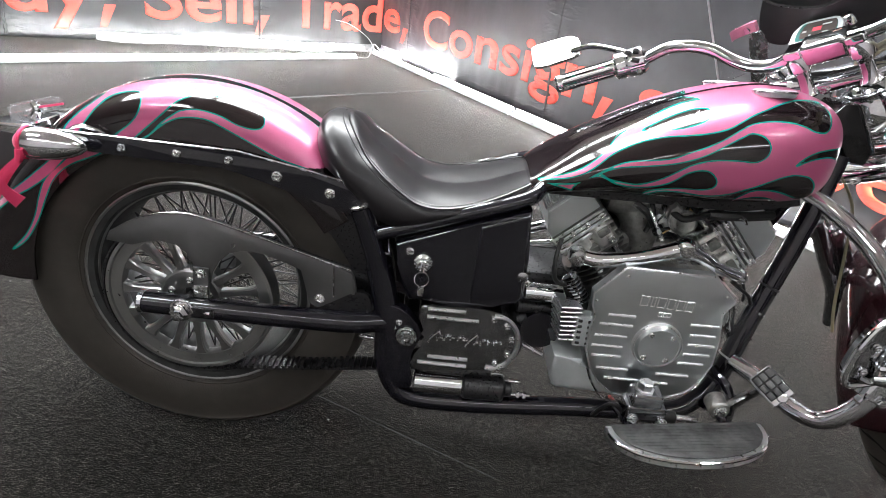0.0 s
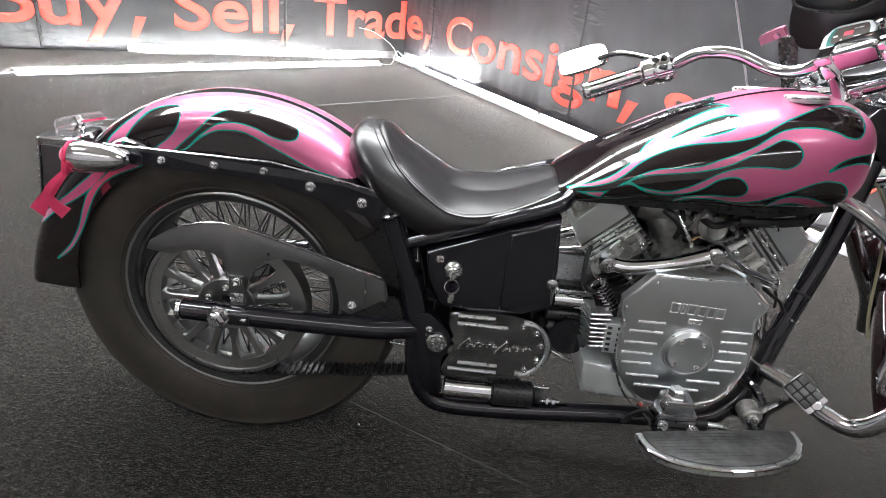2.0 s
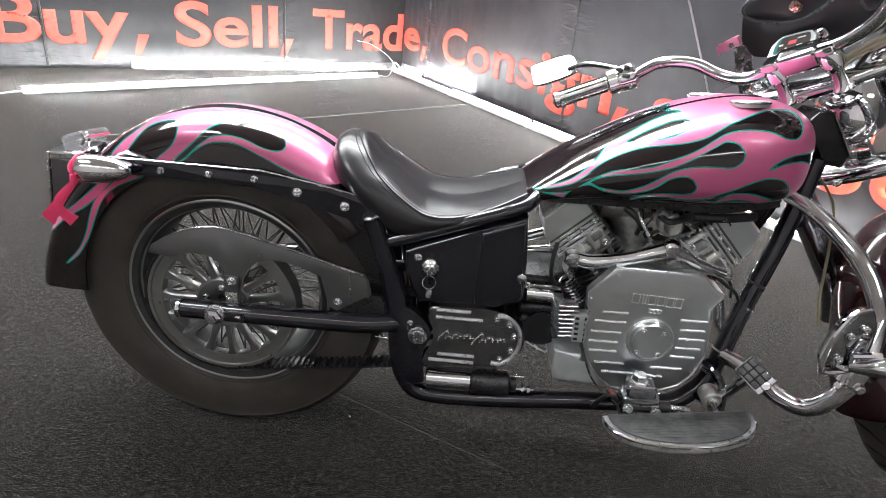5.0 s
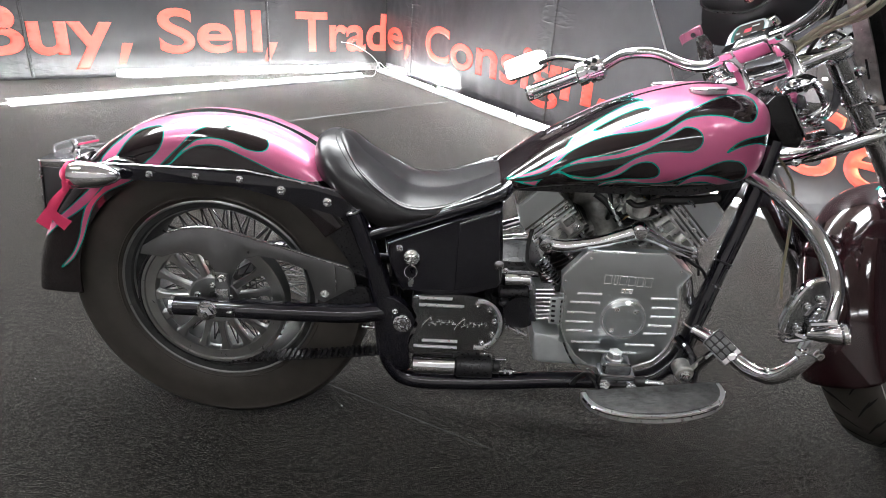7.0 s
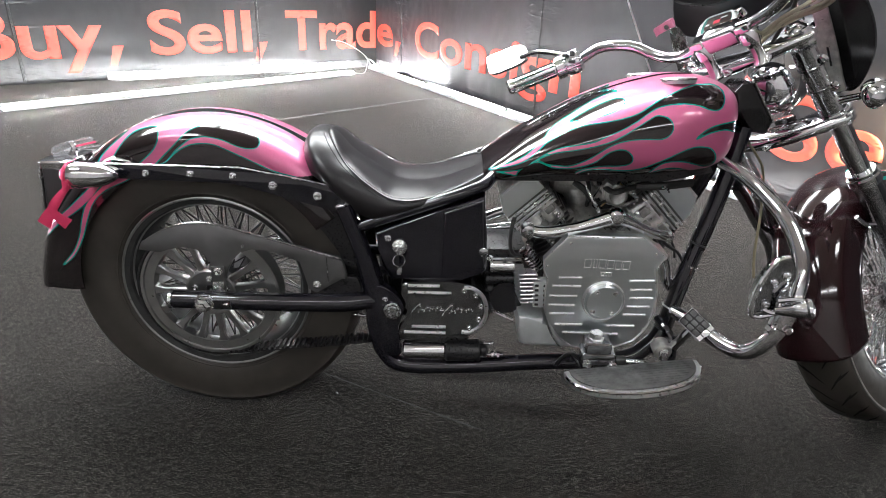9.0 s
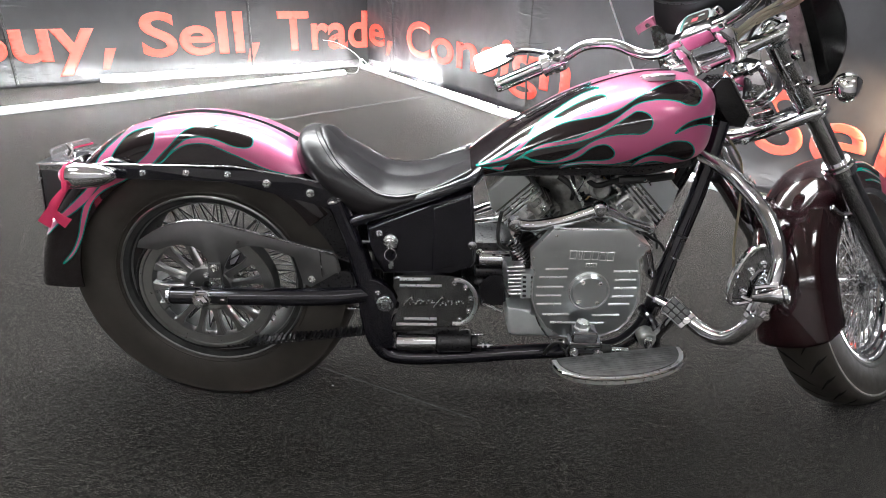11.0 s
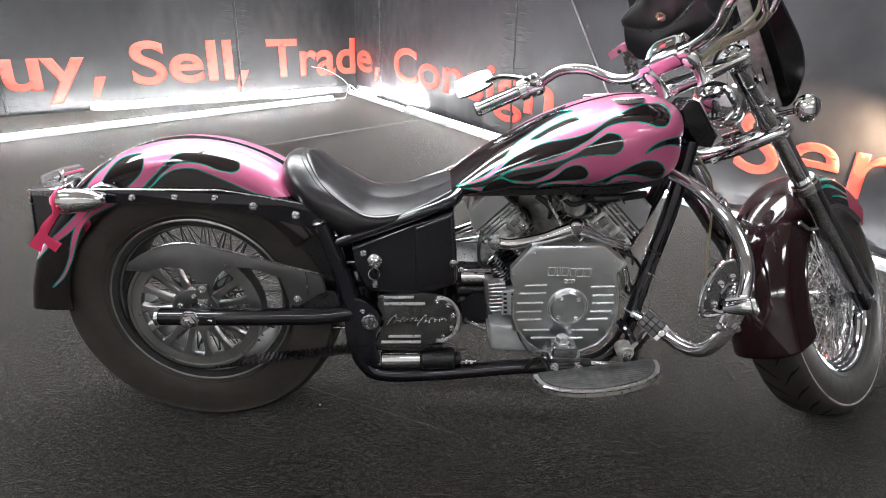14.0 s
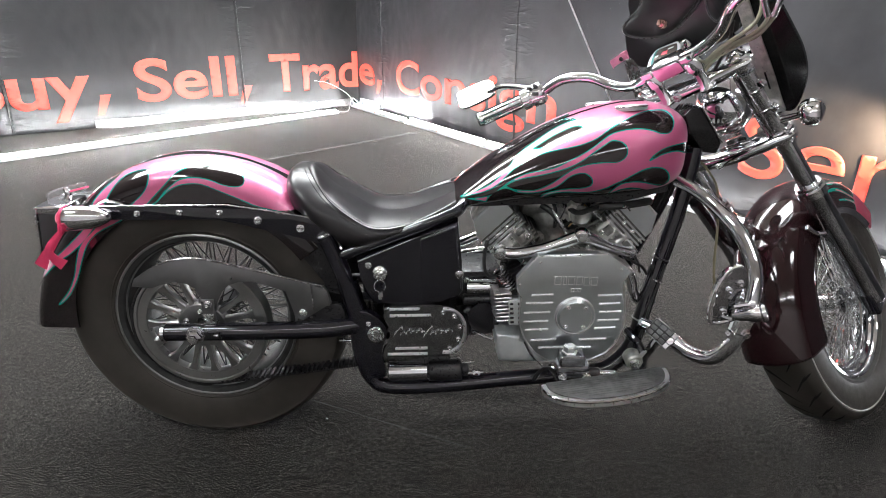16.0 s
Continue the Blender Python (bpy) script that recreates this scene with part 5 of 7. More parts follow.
# cylinders
def engine_cylinder(base, axis, flip):
    a = V(*axis).normalized()
    m = along(a, base)
    bm = bmesh.new()
    prof = [(0.0, -0.06), (0.063, -0.06)]
    h = -0.06
    while h < 0.085:
        w = max(0.0, h - 0.03) * 0.34
        prof += [(0.064 - w, h + 0.0015), (0.082 - w, h + 0.0022), (0.082 - w, h + 0.0046), (0.064 - w, h + 0.0054)]
        h += 0.0095
    prof += [(0.046, 0.09), (0.0, 0.09)]
    lathe(bm, prof, m, 40)
    for v in bm.verts:
        v.co.y = base[1] + (v.co.y - base[1]) * 0.95
        v.co += V(-0.006 * flip, 0, -0.006)
    barrel = part("cylinder_barrel", bm, M_CYLDARK, bike, "dark finned cylinder barrel")
    side = a.cross(V(0, 1, 0)).normalized()
    fm = Matrix((side.to_4d(), V(0, 1, 0).to_4d(), a.to_4d(), (0, 0, 0, 1))).transposed()
    fm.col[3] = V(*base).to_4d()
    fm[3][3] = 1
    bm = bmesh.new()
    box(bm, 0.088, 0.118, 0.062, fm @ pose(0, 0, 0.118), 0.010, 2)
    head = part("cylinder_head", bm, M_ALUDULL, bike, "cast aluminium cylinder head")
    for u, w0, w1, rr in ((-0.036, 0.098, 0.146, 0.010), (-0.018, 0.105, 0.148, 0.012), (0.012, 0.098, 0.142, 0.013), (0.035, 0.104, 0.148, 0.010)):
        cyl("boss", fm @ V(u, -0.060, w0), fm @ V(u, -0.060, w1), rr, M_ALUDULL, head, seg=14)
    for u, w, su, sw in ((-0.03, 0.132, 0.022, 0.014), (0.026, 0.124, 0.02, 0.022), (0.0, 0.112, 0.018, 0.012)):
        bm = bmesh.new()
        box(bm, su, 0.024, sw, fm @ pose(u, -0.066, w), 0.003, 2)
        part("lug", bm, M_CAST, head)
    bm = bmesh.new()
    shape = [(-0.050, 0.172), (0.050, 0.172), (0.050, 0.190), (0.028, 0.222), (-0.022, 0.222), (-0.050, 0.198)]
    lo = [bm.verts.new(fm @ V(u * flip, -0.068, w)) for u, w in shape]
    hi = [bm.verts.new(fm @ V(u * flip, 0.066, w)) for u, w in shape]
    f = bm.faces.new(lo)
    bm.faces.new(hi[::-1])
    for i in range(6):
        bm.faces.new((lo[i], hi[i], hi[(i + 1) % 6], lo[(i + 1) % 6]))
    bmesh.ops.bevel(bm, geom=list(f.edges), offset=0.003, segments=2, affect="EDGES")
    rocker = part("rocker_cover", bm, M_ALU, head, "faceted aluminium rocker cover")
    for k in range(13):
        bm = bmesh.new()
        box(bm, 0.0028, 0.118, 0.010, fm @ pose(flip * (-0.022 + 0.0042 * k), 0.002, 0.223), 0.0008, 1)
        part("rib", bm, M_ALUDULL, rocker)
    # Dark plates between the polished ones stand for the shade in the gaps.
    for k in range(8):
        wide, m_ = ((0.108, M_POLISH), (0.101, M_CYLDARK))[k % 2]
        bm = bmesh.new()
        box(bm, wide, wide + 0.034, 0.0042, fm @ pose(0, 0, 0.140 + 0.0046 * k), 0.001, 1)
        part("gasket", bm, m_, rocker)
    for k in range(5):
        bm = bmesh.new()
        box(bm, 0.106, 0.128, 0.003, fm @ pose(0, 0.004, 0.092 + 0.0085 * k), 0.001, 1)
        part("head_fin", bm, M_ALUDULL if k % 2 else M_CAST, head)
    for u in (-0.044, -0.015, 0.015, 0.044):
        bolt(head, fm @ V(u, -0.0715, 0.160), RIGHT, 0.0042, 0.006)
    for u, w in ((-0.035, 0.112), (0.032, 0.110)):
        bolt(head, fm @ V(u, -0.0735, w), RIGHT, 0.006, 0.008)
    disc_cyl("spark_plug", [(0, 0), (0.009, 0), (0.009, 0.012), (0.006, 0.013), (0.006, 0.03), (0, 0.03)], fm @ V(0.045 * flip, -0.06, 0.10), V(*(fm.to_3x3() @ V(0.5 * flip, -0.8, -0.2))), M_SATIN, head)
    for k, o in enumerate((-0.03, 0.02)):
        bm = bmesh.new()
        tube(bm, [fm @ V(o, -0.055, 0.09), fm @ V(o * 0.9, -0.06, 0.04), fm @ V(o * 0.6, -0.062, -0.03)], 0.0075, 10, 3)
        part("pushrod_tube", bm, M_STEEL, barrel)


engine_cylinder((0.802, -0.01, 0.432), (-0.70, 0, 0.70), 1)
engine_cylinder((0.860, -0.01, 0.444), (0.70, 0, 0.70), -1)
# polished intake arms
bm = bmesh.new()
tube(bm, [(0.688, -0.125, 0.513), (0.72, -0.135, 0.514), (0.78, -0.14, 0.530), (0.835, -0.142, 0.552), (0.853, -0.142, 0.560)], [0.014, 0.014, 0.0125, 0.015, 0.016], 14)
arm = part("intake_arm", bm, M_CHROME, bike, "chrome intake arm over the engine")
bm = bmesh.new()
tube(bm, [(0.853, -0.142, 0.560), (0.885, -0.142, 0.549), (0.92, -0.138, 0.532), (0.965, -0.13, 0.517)], [0.017, 0.012, 0.010, 0.011], 14)
part("intake_arm", bm, M_CHROME, bike, "chrome intake arm over the engine")
disc_cyl("banjo", [(0, -0.012), (0.016, -0.012), (0.017, 0), (0.014, 0.012), (0.008, 0.014), (0, 0.014)], (0.682, -0.128, 0.514), RIGHT, M_STEEL, arm)
disc_cyl("banjo", [(0, -0.01), (0.012, -0.01), (0.013, 0), (0.01, 0.01), (0, 0.012)], (0.975, -0.122, 0.512), RIGHT, M_STEEL, arm)
# carburettor
carb = disc_cyl("carburettor", [(0, -0.03), (0.026, -0.03), (0.028, -0.02), (0.028, 0.0), (0.023, 0.004), (0.024, 0.012), (0.018, 0.014), (0, 0.014)], (0.862, -0.06, 0.583), (0.1, -0.95, 0.2), M_ALUDULL, bike, "cast carburettor")
disc_cyl("bellows", [(0.019, 0), (0.023, 0.003), (0.019, 0.006), (0.023, 0.009), (0.019, 0.012), (0.023, 0.015), (0.018, 0.018), (0.014, 0.016), (0, 0.012)], (0.863, -0.075, 0.583), (0.1, -0.95, 0.2), M_CAST, carb)
for p, s in (((0.80, -0.05, 0.60), 0.03), ((0.825, -0.06, 0.585), 0.022), ((0.91, -0.05, 0.605), 0.03), ((0.84, -0.09, 0.612), 0.018)):
    bm = bmesh.new()
    box(bm, s, s * 1.3, s * 0.8, pose(*p, 20, 30, 10), s * 0.15, 2)
    part("carburettor_body", bm, M_ALUDULL, carb)
for pts, r, m in (([(0.80, -0.08, 0.60), (0.815, -0.10, 0.575), (0.83, -0.1, 0.552)], 0.004, M_STEEL), ([(0.835, -0.095, 0.605), (0.85, -0.11, 0.60), (0.88, -0.10, 0.605), (0.93, -0.07, 0.61)], 0.006, M_HOSE), ([(0.775, -0.07, 0.605), (0.80, -0.08, 0.59), (0.815, -0.08, 0.57)], 0.007, M_HOSE), ([(0.90, -0.09, 0.607), (0.96, -0.09, 0.612), (1.02, -0.07, 0.615)], 0.009, M_HOSE), ([(0.94, -0.08, 0.60), (0.955, -0.1, 0.612), (0.97, -0.09, 0.60)], 0.003, M_CHROME)):
    bm = bmesh.new()
    tube(bm, pts, r, 8, 5)
    part("fuel_hose", bm, m, bike)
for pts, r in (([(0.655, -0.10, 0.53), (0.648, -0.12, 0.50), (0.652, -0.125, 0.465), (0.672, -0.12, 0.450), (0.70, -0.10, 0.452)], 0.0042), ([(0.965, -0.12, 0.50), (0.985, -0.12, 0.487), (1.005, -0.115, 0.475), (1.02, -0.11, 0.455)], 0.0035), ([(0.98, -0.115, 0.51), (0.995, -0.115, 0.485), (1.003, -0.11, 0.46)], 0.003)):
    bm = bmesh.new()
    tube(bm, pts, r, 8, 6)
    part("plug_lead", bm, M_HOSE, bike, "black plug lead")

apex = disc_cyl("arm_cap", [(0, -0.018), (0.012, -0.016), (0.018, -0.008), (0.0195, 0.0), (0.018, 0.009), (0.012, 0.016), (0, 0.018)], (0.854, -0.142, 0.560), RIGHT, M_CHROME, arm)
bm = bmesh.new()
box(bm, 0.24, 0.11, 0.10, pose(0.835, 0.085, 0.575), 0.03, 4)
part("air_box", bm, M_SATIN, bike, "black air box between the cylinders")
cyl("air_duct", (0.745, -0.01, 0.596), (0.835, -0.03, 0.590), 0.032, M_CAST, bike, "dark metal air drum")
cyl("air_duct", (0.845, -0.02, 0.54), (0.845, -0.02, 0.60), 0.036, M_SATIN, bike)
bm = bmesh.new()
tube(bm, [(0.745, 0.005, 0.597), (0.79, -0.01, 0.585), (0.812, -0.02, 0.55), (0.818, -0.02, 0.50)], [0.034, 0.038, 0.036, 0.032], 20, 5)
part("intake_elbow", bm, M_CAST, bike, "dark metal intake elbow between the cylinders")
bm = bmesh.new()
box(bm, 0.15, 0.09, 0.09, pose(0.835, 0.0, 0.488), 0.015, 3)
part("crankcase_neck", bm, M_CAST, bike, "dark cast crankcase between the cylinders")
rng = random.Random(5)
for k in range(7):
    x = 0.80 + 0.02 * k
    bm = bmesh.new()
    tube(bm, [(x, -0.06, 0.618), (x + rng.uniform(-0.02, 0.02), -0.085, 0.60), (x + rng.uniform(-0.02, 0.02), -0.075, 0.575), (x + rng.uniform(-0.02, 0.02), -0.06, 0.55)], rng.choice((0.002, 0.003, 0.0045)), 6, 4)
    part("small_line", bm, (M_HOSE, M_STEEL, M_HOSE, M_BRASS)[k % 4], bike)

# black canisters and pipes behind the side cover
for a, b, r, m in (((0.610, -0.085, 0.409), (0.684, -0.085, 0.411), 0.018, M_CHROME), ((0.605, -0.075, 0.372), (0.68, -0.075, 0.374), 0.0135, M_SATIN), ((0.61, -0.08, 0.345), (0.69, -0.08, 0.347), 0.012, M_SATIN), ((0.60, -0.05, 0.33), (0.665, -0.05, 0.333), 0.036, M_SATIN)):
    cyl("canister", a, b, r, m, bike, "dark metal canister")
bolt(bike, (0.612, -0.095, 0.43), RIGHT, 0.006, 0.004)
for pts in ([(0.576, 0.1, 0.439), (0.615, 0.1, 0.455), (0.653, 0.1, 0.47), (0.711, 0.1, 0.493)], [(0.574, 0.1, 0.41), (0.618, 0.1, 0.419), (0.661, 0.1, 0.427), (0.727, 0.1, 0.44)]):
    bm = bmesh.new()
    tube(bm, pts, 0.0115, 20)
    part("exhaust_pipe", bm, M_CHROME, bike, "chrome exhaust pipe on the far side")
bm = bmesh.new()
tube(bm, [(0.60, -0.03, 0.275), (0.64, -0.05, 0.268), (0.68, -0.06, 0.255)], 0.004, 8)
part("shift_rod", bm, M_STEEL, bike)
bm = bmesh.new()
tube(bm, [(0.9818, -0.1, 0.4528), (0.993, -0.095, 0.4294), (1.0019, -0.09, 0.4026), (1.0156, -0.085, 0.381), (1.0365, -0.07, 0.3598)], 0.0115, 14)
part("front_pipe", bm, M_CHROME, bike, "short chrome pipe")

# brake master cylinder, pedal, footboard
bm = bmesh.new()
box(bm, 0.074, 0.046, 0.034, pose(0.846, -0.202, 0.264), 0.009, 3)
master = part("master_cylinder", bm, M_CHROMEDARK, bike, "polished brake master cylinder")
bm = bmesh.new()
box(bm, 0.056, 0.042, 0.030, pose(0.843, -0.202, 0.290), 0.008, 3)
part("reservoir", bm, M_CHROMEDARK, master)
disc_cyl("reservoir_cap", [(0, 0), (0.018, 0), (0.018, 0.005), (0.014, 0.006), (0.014, 0.018), (0.011, 0.020), (0, 0.020)], (0.838, -0.202, 0.303), (0, 0, 1), M_POLISH, master, seg=6)
for x, z in ((0.822, 0.256), (0.876, 0.254)):
    bolt(master, (x, -0.225, z), RIGHT, 0.008, 0.008)
cyl("push_rod", (0.872, -0.2, 0.250), (0.95, -0.2, 0.250), 0.006, M_STEEL, master)
cyl("rod_boot", (0.884, -0.2, 0.250), (0.91, -0.2, 0.250), 0.012, M_HOSE, master)
for k, (dx, dz) in enumerate(((0, 0), (0.006, -0.004))):
    bm = bmesh.new()
    tube(bm, [(0.82, -0.2, 0.24 + dz), (0.80 + dx, -0.205, 0.26), (0.785 + dx, -0.205, 0.268), (0.77 + dx, -0.20, 0.25), (0.763 + dx, -0.19, 0.225)], 0.0025, 6)
    part("brake_wire", bm, M_HOSE, master)


def footboard():
    a, b = V(0.772, -0.242, 0.248), V(1.045, -0.225, 0.282)
    ux = (b - a).normalized()
    uy = V(0, -1, 0.10)
    uy = (uy - ux * uy.dot(ux)).normalized()
    n = ux.cross(uy)
    n = n if n.z > 0 else -n
    L = (b - a).length
    prof = [(0, 0.0)] + [(L / 2 - L / 2 * math.cos(t) * (1.0), 0.10 * math.sin(t) ** 0.75) for t in np.linspace(0.02, math.pi - 0.02, 36)] + [(L, 0.0)]

    def solid(prof, lo, hi, bevel):
        bm = bmesh.new()
        lo_v = [bm.verts.new(a + ux * x + uy * y + n * lo) for x, y in prof]
        hi_v = [bm.verts.new(a + ux * x + uy * y + n * hi) for x, y in prof]
        f = bm.faces.new(hi_v)
        bm.faces.new(lo_v[::-1])
        for i in range(len(prof)):
            j = (i + 1) % len(prof)
            bm.faces.new((lo_v[i], lo_v[j], hi_v[j], hi_v[i]))
        if bevel:
            bmesh.ops.bevel(bm, geom=list(f.edges), offset=bevel, segments=2, affect="EDGES")
        return bm

    board = part("footboard", solid(prof, -0.016, 0.0, 0.003), M_POLISH, bike, "half-moon metal footboard with a worn rubber pad")
    c = V(L / 2, 0.042)
    small = [tuple(c + (V(*p) - c) * 0.93) for p in prof]
    part("board_pad", solid(small, 0.0004, 0.0035, 0.001), M_PAD, board, "worn grey ribbed pad")
    for k in range(9):
        y = 0.012 + 0.0085 * k
        half = L / 2 * math.sqrt(max(0.02, 1 - (y / 0.098) ** 2.4)) - 0.018
        bm = bmesh.new()
        p = a + ux * (L / 2 - half) + uy * y + n * 0.0037
        q = a + ux * (L / 2 + half) + uy * y + n * 0.0037
        tube(bm, [p, q], 0.0005, 5, 0)
        part("pad_ridge", bm, M_PAD, board)
    bm = bmesh.new()
    tube(bm, [a + ux * x + uy * (y + 0.001) + n * -0.004 for x, y in prof[2:-2]], 0.0028, 6, 0)
    part("board_rim", bm, M_CHROME, board, "bright worn rim")
    for x in (0.16, 0.80):
        p = a + ux * L * x + n * -0.012
        bm = bmesh.new()
        tube(bm, [p, p + V(0.0, 0.05, -0.005), V(p.x, -0.12, p.z - 0.03)], 0.009, 8, 3)
        part("board_bracket", bm, M_BLACK, board)
    return board


footboard()
cyl("pedal_pivot", (0.990, -0.160, 0.275), (0.990, -0.195, 0.272), 0.019, M_ALUDULL, bike, "cast pedal pivot with a bolt")
bolt(bike, (0.990, -0.195, 0.272), RIGHT, 0.009, 0.006)
bm = bmesh.new()
tube(bm, [(0.985, -0.13, 0.322), (1.0, -0.16, 0.31), (1.012, -0.18, 0.285), (1.012, -0.19, 0.25)], 0.0085, 10)
part("board_stay", bm, M_BLACK, bike)
bm = bmesh.new()
tube(bm, [(1.012, -0.185, 0.285), (1.02, -0.21, 0.33), (1.016, -0.248, 0.378)], [0.010, 0.009, 0.008], 10)
pedal = part("brake_pedal", bm, M_CHROME, bike, "chrome brake pedal with a studded rubber pad")
pad_n = V(0.42, 0.77, -0.47).normalized()
pad_u = V(0.77, 0, -0.64)
pad_u = (pad_u - pad_n * pad_u.dot(pad_n)).normalized()
PADM = Matrix((pad_u.to_4d(), pad_n.to_4d(), pad_u.cross(pad_n).to_4d(), (0, 0, 0, 1))).transposed()
PADM = Matrix.Translation((1.012, -0.262, 0.386)) @ PADM.to_3x3().to_4x4()
bm = bmesh.new()
box(bm, 0.058, 0.016, 0.042, PADM, 0.006, 3)
part("pad_shell", bm, M_CHROME, pedal)
bm = bmesh.new()
box(bm, 0.046, 0.008, 0.036, PADM @ pose(-0.005, -0.009, 0), 0.003, 2)
part("pad_rubber", bm, M_HOSE, pedal, "black rubber pad")
for i in range(3):
    for j in range(3):
        bm = bmesh.new()
        box(bm, 0.0115, 0.005, 0.0085, PADM @ pose(-0.019 + 0.0145 * i, -0.0145, -0.0118 + 0.0118 * j), 0.0018, 2)
        part("pad_stud", bm, M_PAD, pedal)
bm = bmesh.new()
lathe(bm, [(0, 0.004), (0.007, 0.003), (0.009, 0), (0, 0)], PADM @ pose(0.022, -0.009, 0, 90, 0, 0), 16)
part("pad_badge", bm, M_CHROME, pedal)

# chrome engine guard with a highway peg
GUARD_BAR = [(1.088, -0.035, 0.655), (1.115, -0.062, 0.643), (1.145, -0.10, 0.622), (1.173, -0.16, 0.589), (1.190, -0.20, 0.553), (1.194, -0.24, 0.507), (1.181, -0.268, 0.445), (1.163, -0.27, 0.378), (1.135, -0.25, 0.322), (1.10, -0.215, 0.313), (1.06, -0.16, 0.328), (1.02, -0.118, 0.335)]
bm = bmesh.new()
tube(bm, GUARD_BAR, 0.0155, 18)
peg_bar = part("engine_guard", bm, M_CHROME, bike, "bent chrome engine guard bar")
# Far leg takes a darker chrome than the near one, shade in its colour.
bm = bmesh.new()
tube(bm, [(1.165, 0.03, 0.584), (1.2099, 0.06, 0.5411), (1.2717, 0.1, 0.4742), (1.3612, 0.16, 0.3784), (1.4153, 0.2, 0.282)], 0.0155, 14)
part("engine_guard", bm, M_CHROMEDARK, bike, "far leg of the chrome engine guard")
cyl("peg_clamp", (1.172, -0.268, 0.43), (1.164, -0.27, 0.395), 0.022, M_CHROME, peg_bar, "chrome clamp")
bm = bmesh.new()
plate(bm, [tuple(p) for p in spline([(1.124, 0.555), (1.10, 0.54), (1.086, 0.50), (1.083, 0.455), (1.10, 0.440), (1.135, 0.452), (1.150, 0.50), (1.142, 0.545)], 3, True)], -0.30, -0.287, 0.004, 3)
mount = part("peg_mount", bm, M_CHROMEDARK, peg_bar, "dark and chrome peg mount plate")
bm = bmesh.new()
tube(bm, [(1.126, -0.302, 0.557), (1.102, -0.304, 0.545), (1.085, -0.305, 0.50), (1.082, -0.306, 0.45), (1.098, -0.306, 0.436), (1.14, -0.304, 0.448)], 0.0055, 10)
part("peg_mount_rim", bm, M_CHROME, mount)
for x, z in ((1.112, 0.505), (1.108, 0.46), (1.132, 0.52)):
    bolt(mount, (x, -0.301, z), RIGHT, 0.0065, 0.006, M_CHROME)
bm = bmesh.new()
tube(bm, [(1.103, -0.305, 0.452), (1.125, -0.305, 0.446), (1.128, -0.306, 0.47)], 0.006, 8)
part("peg_lever", bm, M_CHROME, mount)
bm = bmesh.new()
tube(bm, [(1.128, -0.306, 0.452), (1.145, -0.316, 0.459), (1.158, -0.324, 0.466), (1.168, -0.328, 0.470)], [0.009, 0.013, 0.0165, 0.0165], 16)
peg = part("highway_peg", bm, M_CHROME, peg_bar, "chrome folding highway peg")
disc_cyl("peg_end", [(0, 0), (0.0175, 0), (0.019, 0.003), (0.017, 0.009), (0.008, 0.012), (0, 0.012)], (1.168, -0.331, 0.471), (0.85, -0.35, 0.4), M_CHROME, peg)
bm = bmesh.new()
tube(bm, [(1.125, -0.310, 0.475), (1.142, -0.320, 0.484), (1.156, -0.327, 0.489)], 0.006, 8)
part("peg_rib", bm, M_CHROME, peg)
for dx in (-0.012, 0.02):
    cyl("clamp_nut", (1.150 + dx, -0.285, 0.402), (1.150 + dx, -0.30, 0.402), 0.0085, M_CHROME, peg_bar, seg=6)
bm = bmesh.new()
tube(bm, [(1.15, 0.0, 0.69), (1.166, -0.01, 0.671), (1.190, -0.02, 0.63), (1.192, -0.05, 0.55), (1.176, -0.1, 0.472), (1.172, -0.13, 0.43)], 0.0028, 8)
part("vent_hose", bm, M_DARKHOSE, bike, "pale clear vent hose")

# ---- tail ----
bm = bmesh.new()
lathe(bm, [(0.0, 0.0), (0.0215, 0.0), (0.0258, 0.006), (0.0268, 0.02), (0.0262, 0.036), (0.0238, 0.055), (0.0192, 0.072), (0.0125, 0.086), (0.005, 0.095), (0.0, 0.097)], along((1, 0.12, 0.0), (-0.243, -0.150, 0.595)), 32)
signal = part("rear_indicator", bm, M_CHROME, bike, "chrome bullet indicator")
disc_cyl("indicator_band", [(0.0205, 0.0), (0.024, 0.001), (0.024, 0.007), (0.0205, 0.008)], (-0.238, -0.1495, 0.595), (1, 0.12, 0), M_PINKBAND, signal, "pink band")
disc_cyl("indicator_lens", [(0, -0.014), (0.01, -0.012), (0.018, -0.005), (0.0205, 0.0), (0, 0.0)], (-0.243, -0.15, 0.595), (1, 0.12, 0), M_PINKBAND, signal)
bm = bmesh.new()
tube(bm, [(-0.20, -0.14, 0.597), (-0.175, -0.122, 0.601), (-0.15, -0.112, 0.602)], 0.009, 10)
part("indicator_stem", bm, M_CHROME, signal)
bm = bmesh.new()
tube(bm, [(-0.19, -0.12, 0.612), (-0.165, -0.121, 0.625), (-0.135, -0.119, 0.618), (-0.115, -0.118, 0.60)], 0.003, 6)
part("cable_loop", bm, M_CHROME, signal)
cyl("far_indicator", (-0.243, 0.15, 0.595), (-0.165, 0.135, 0.595), 0.02, M_CHROME, bike)


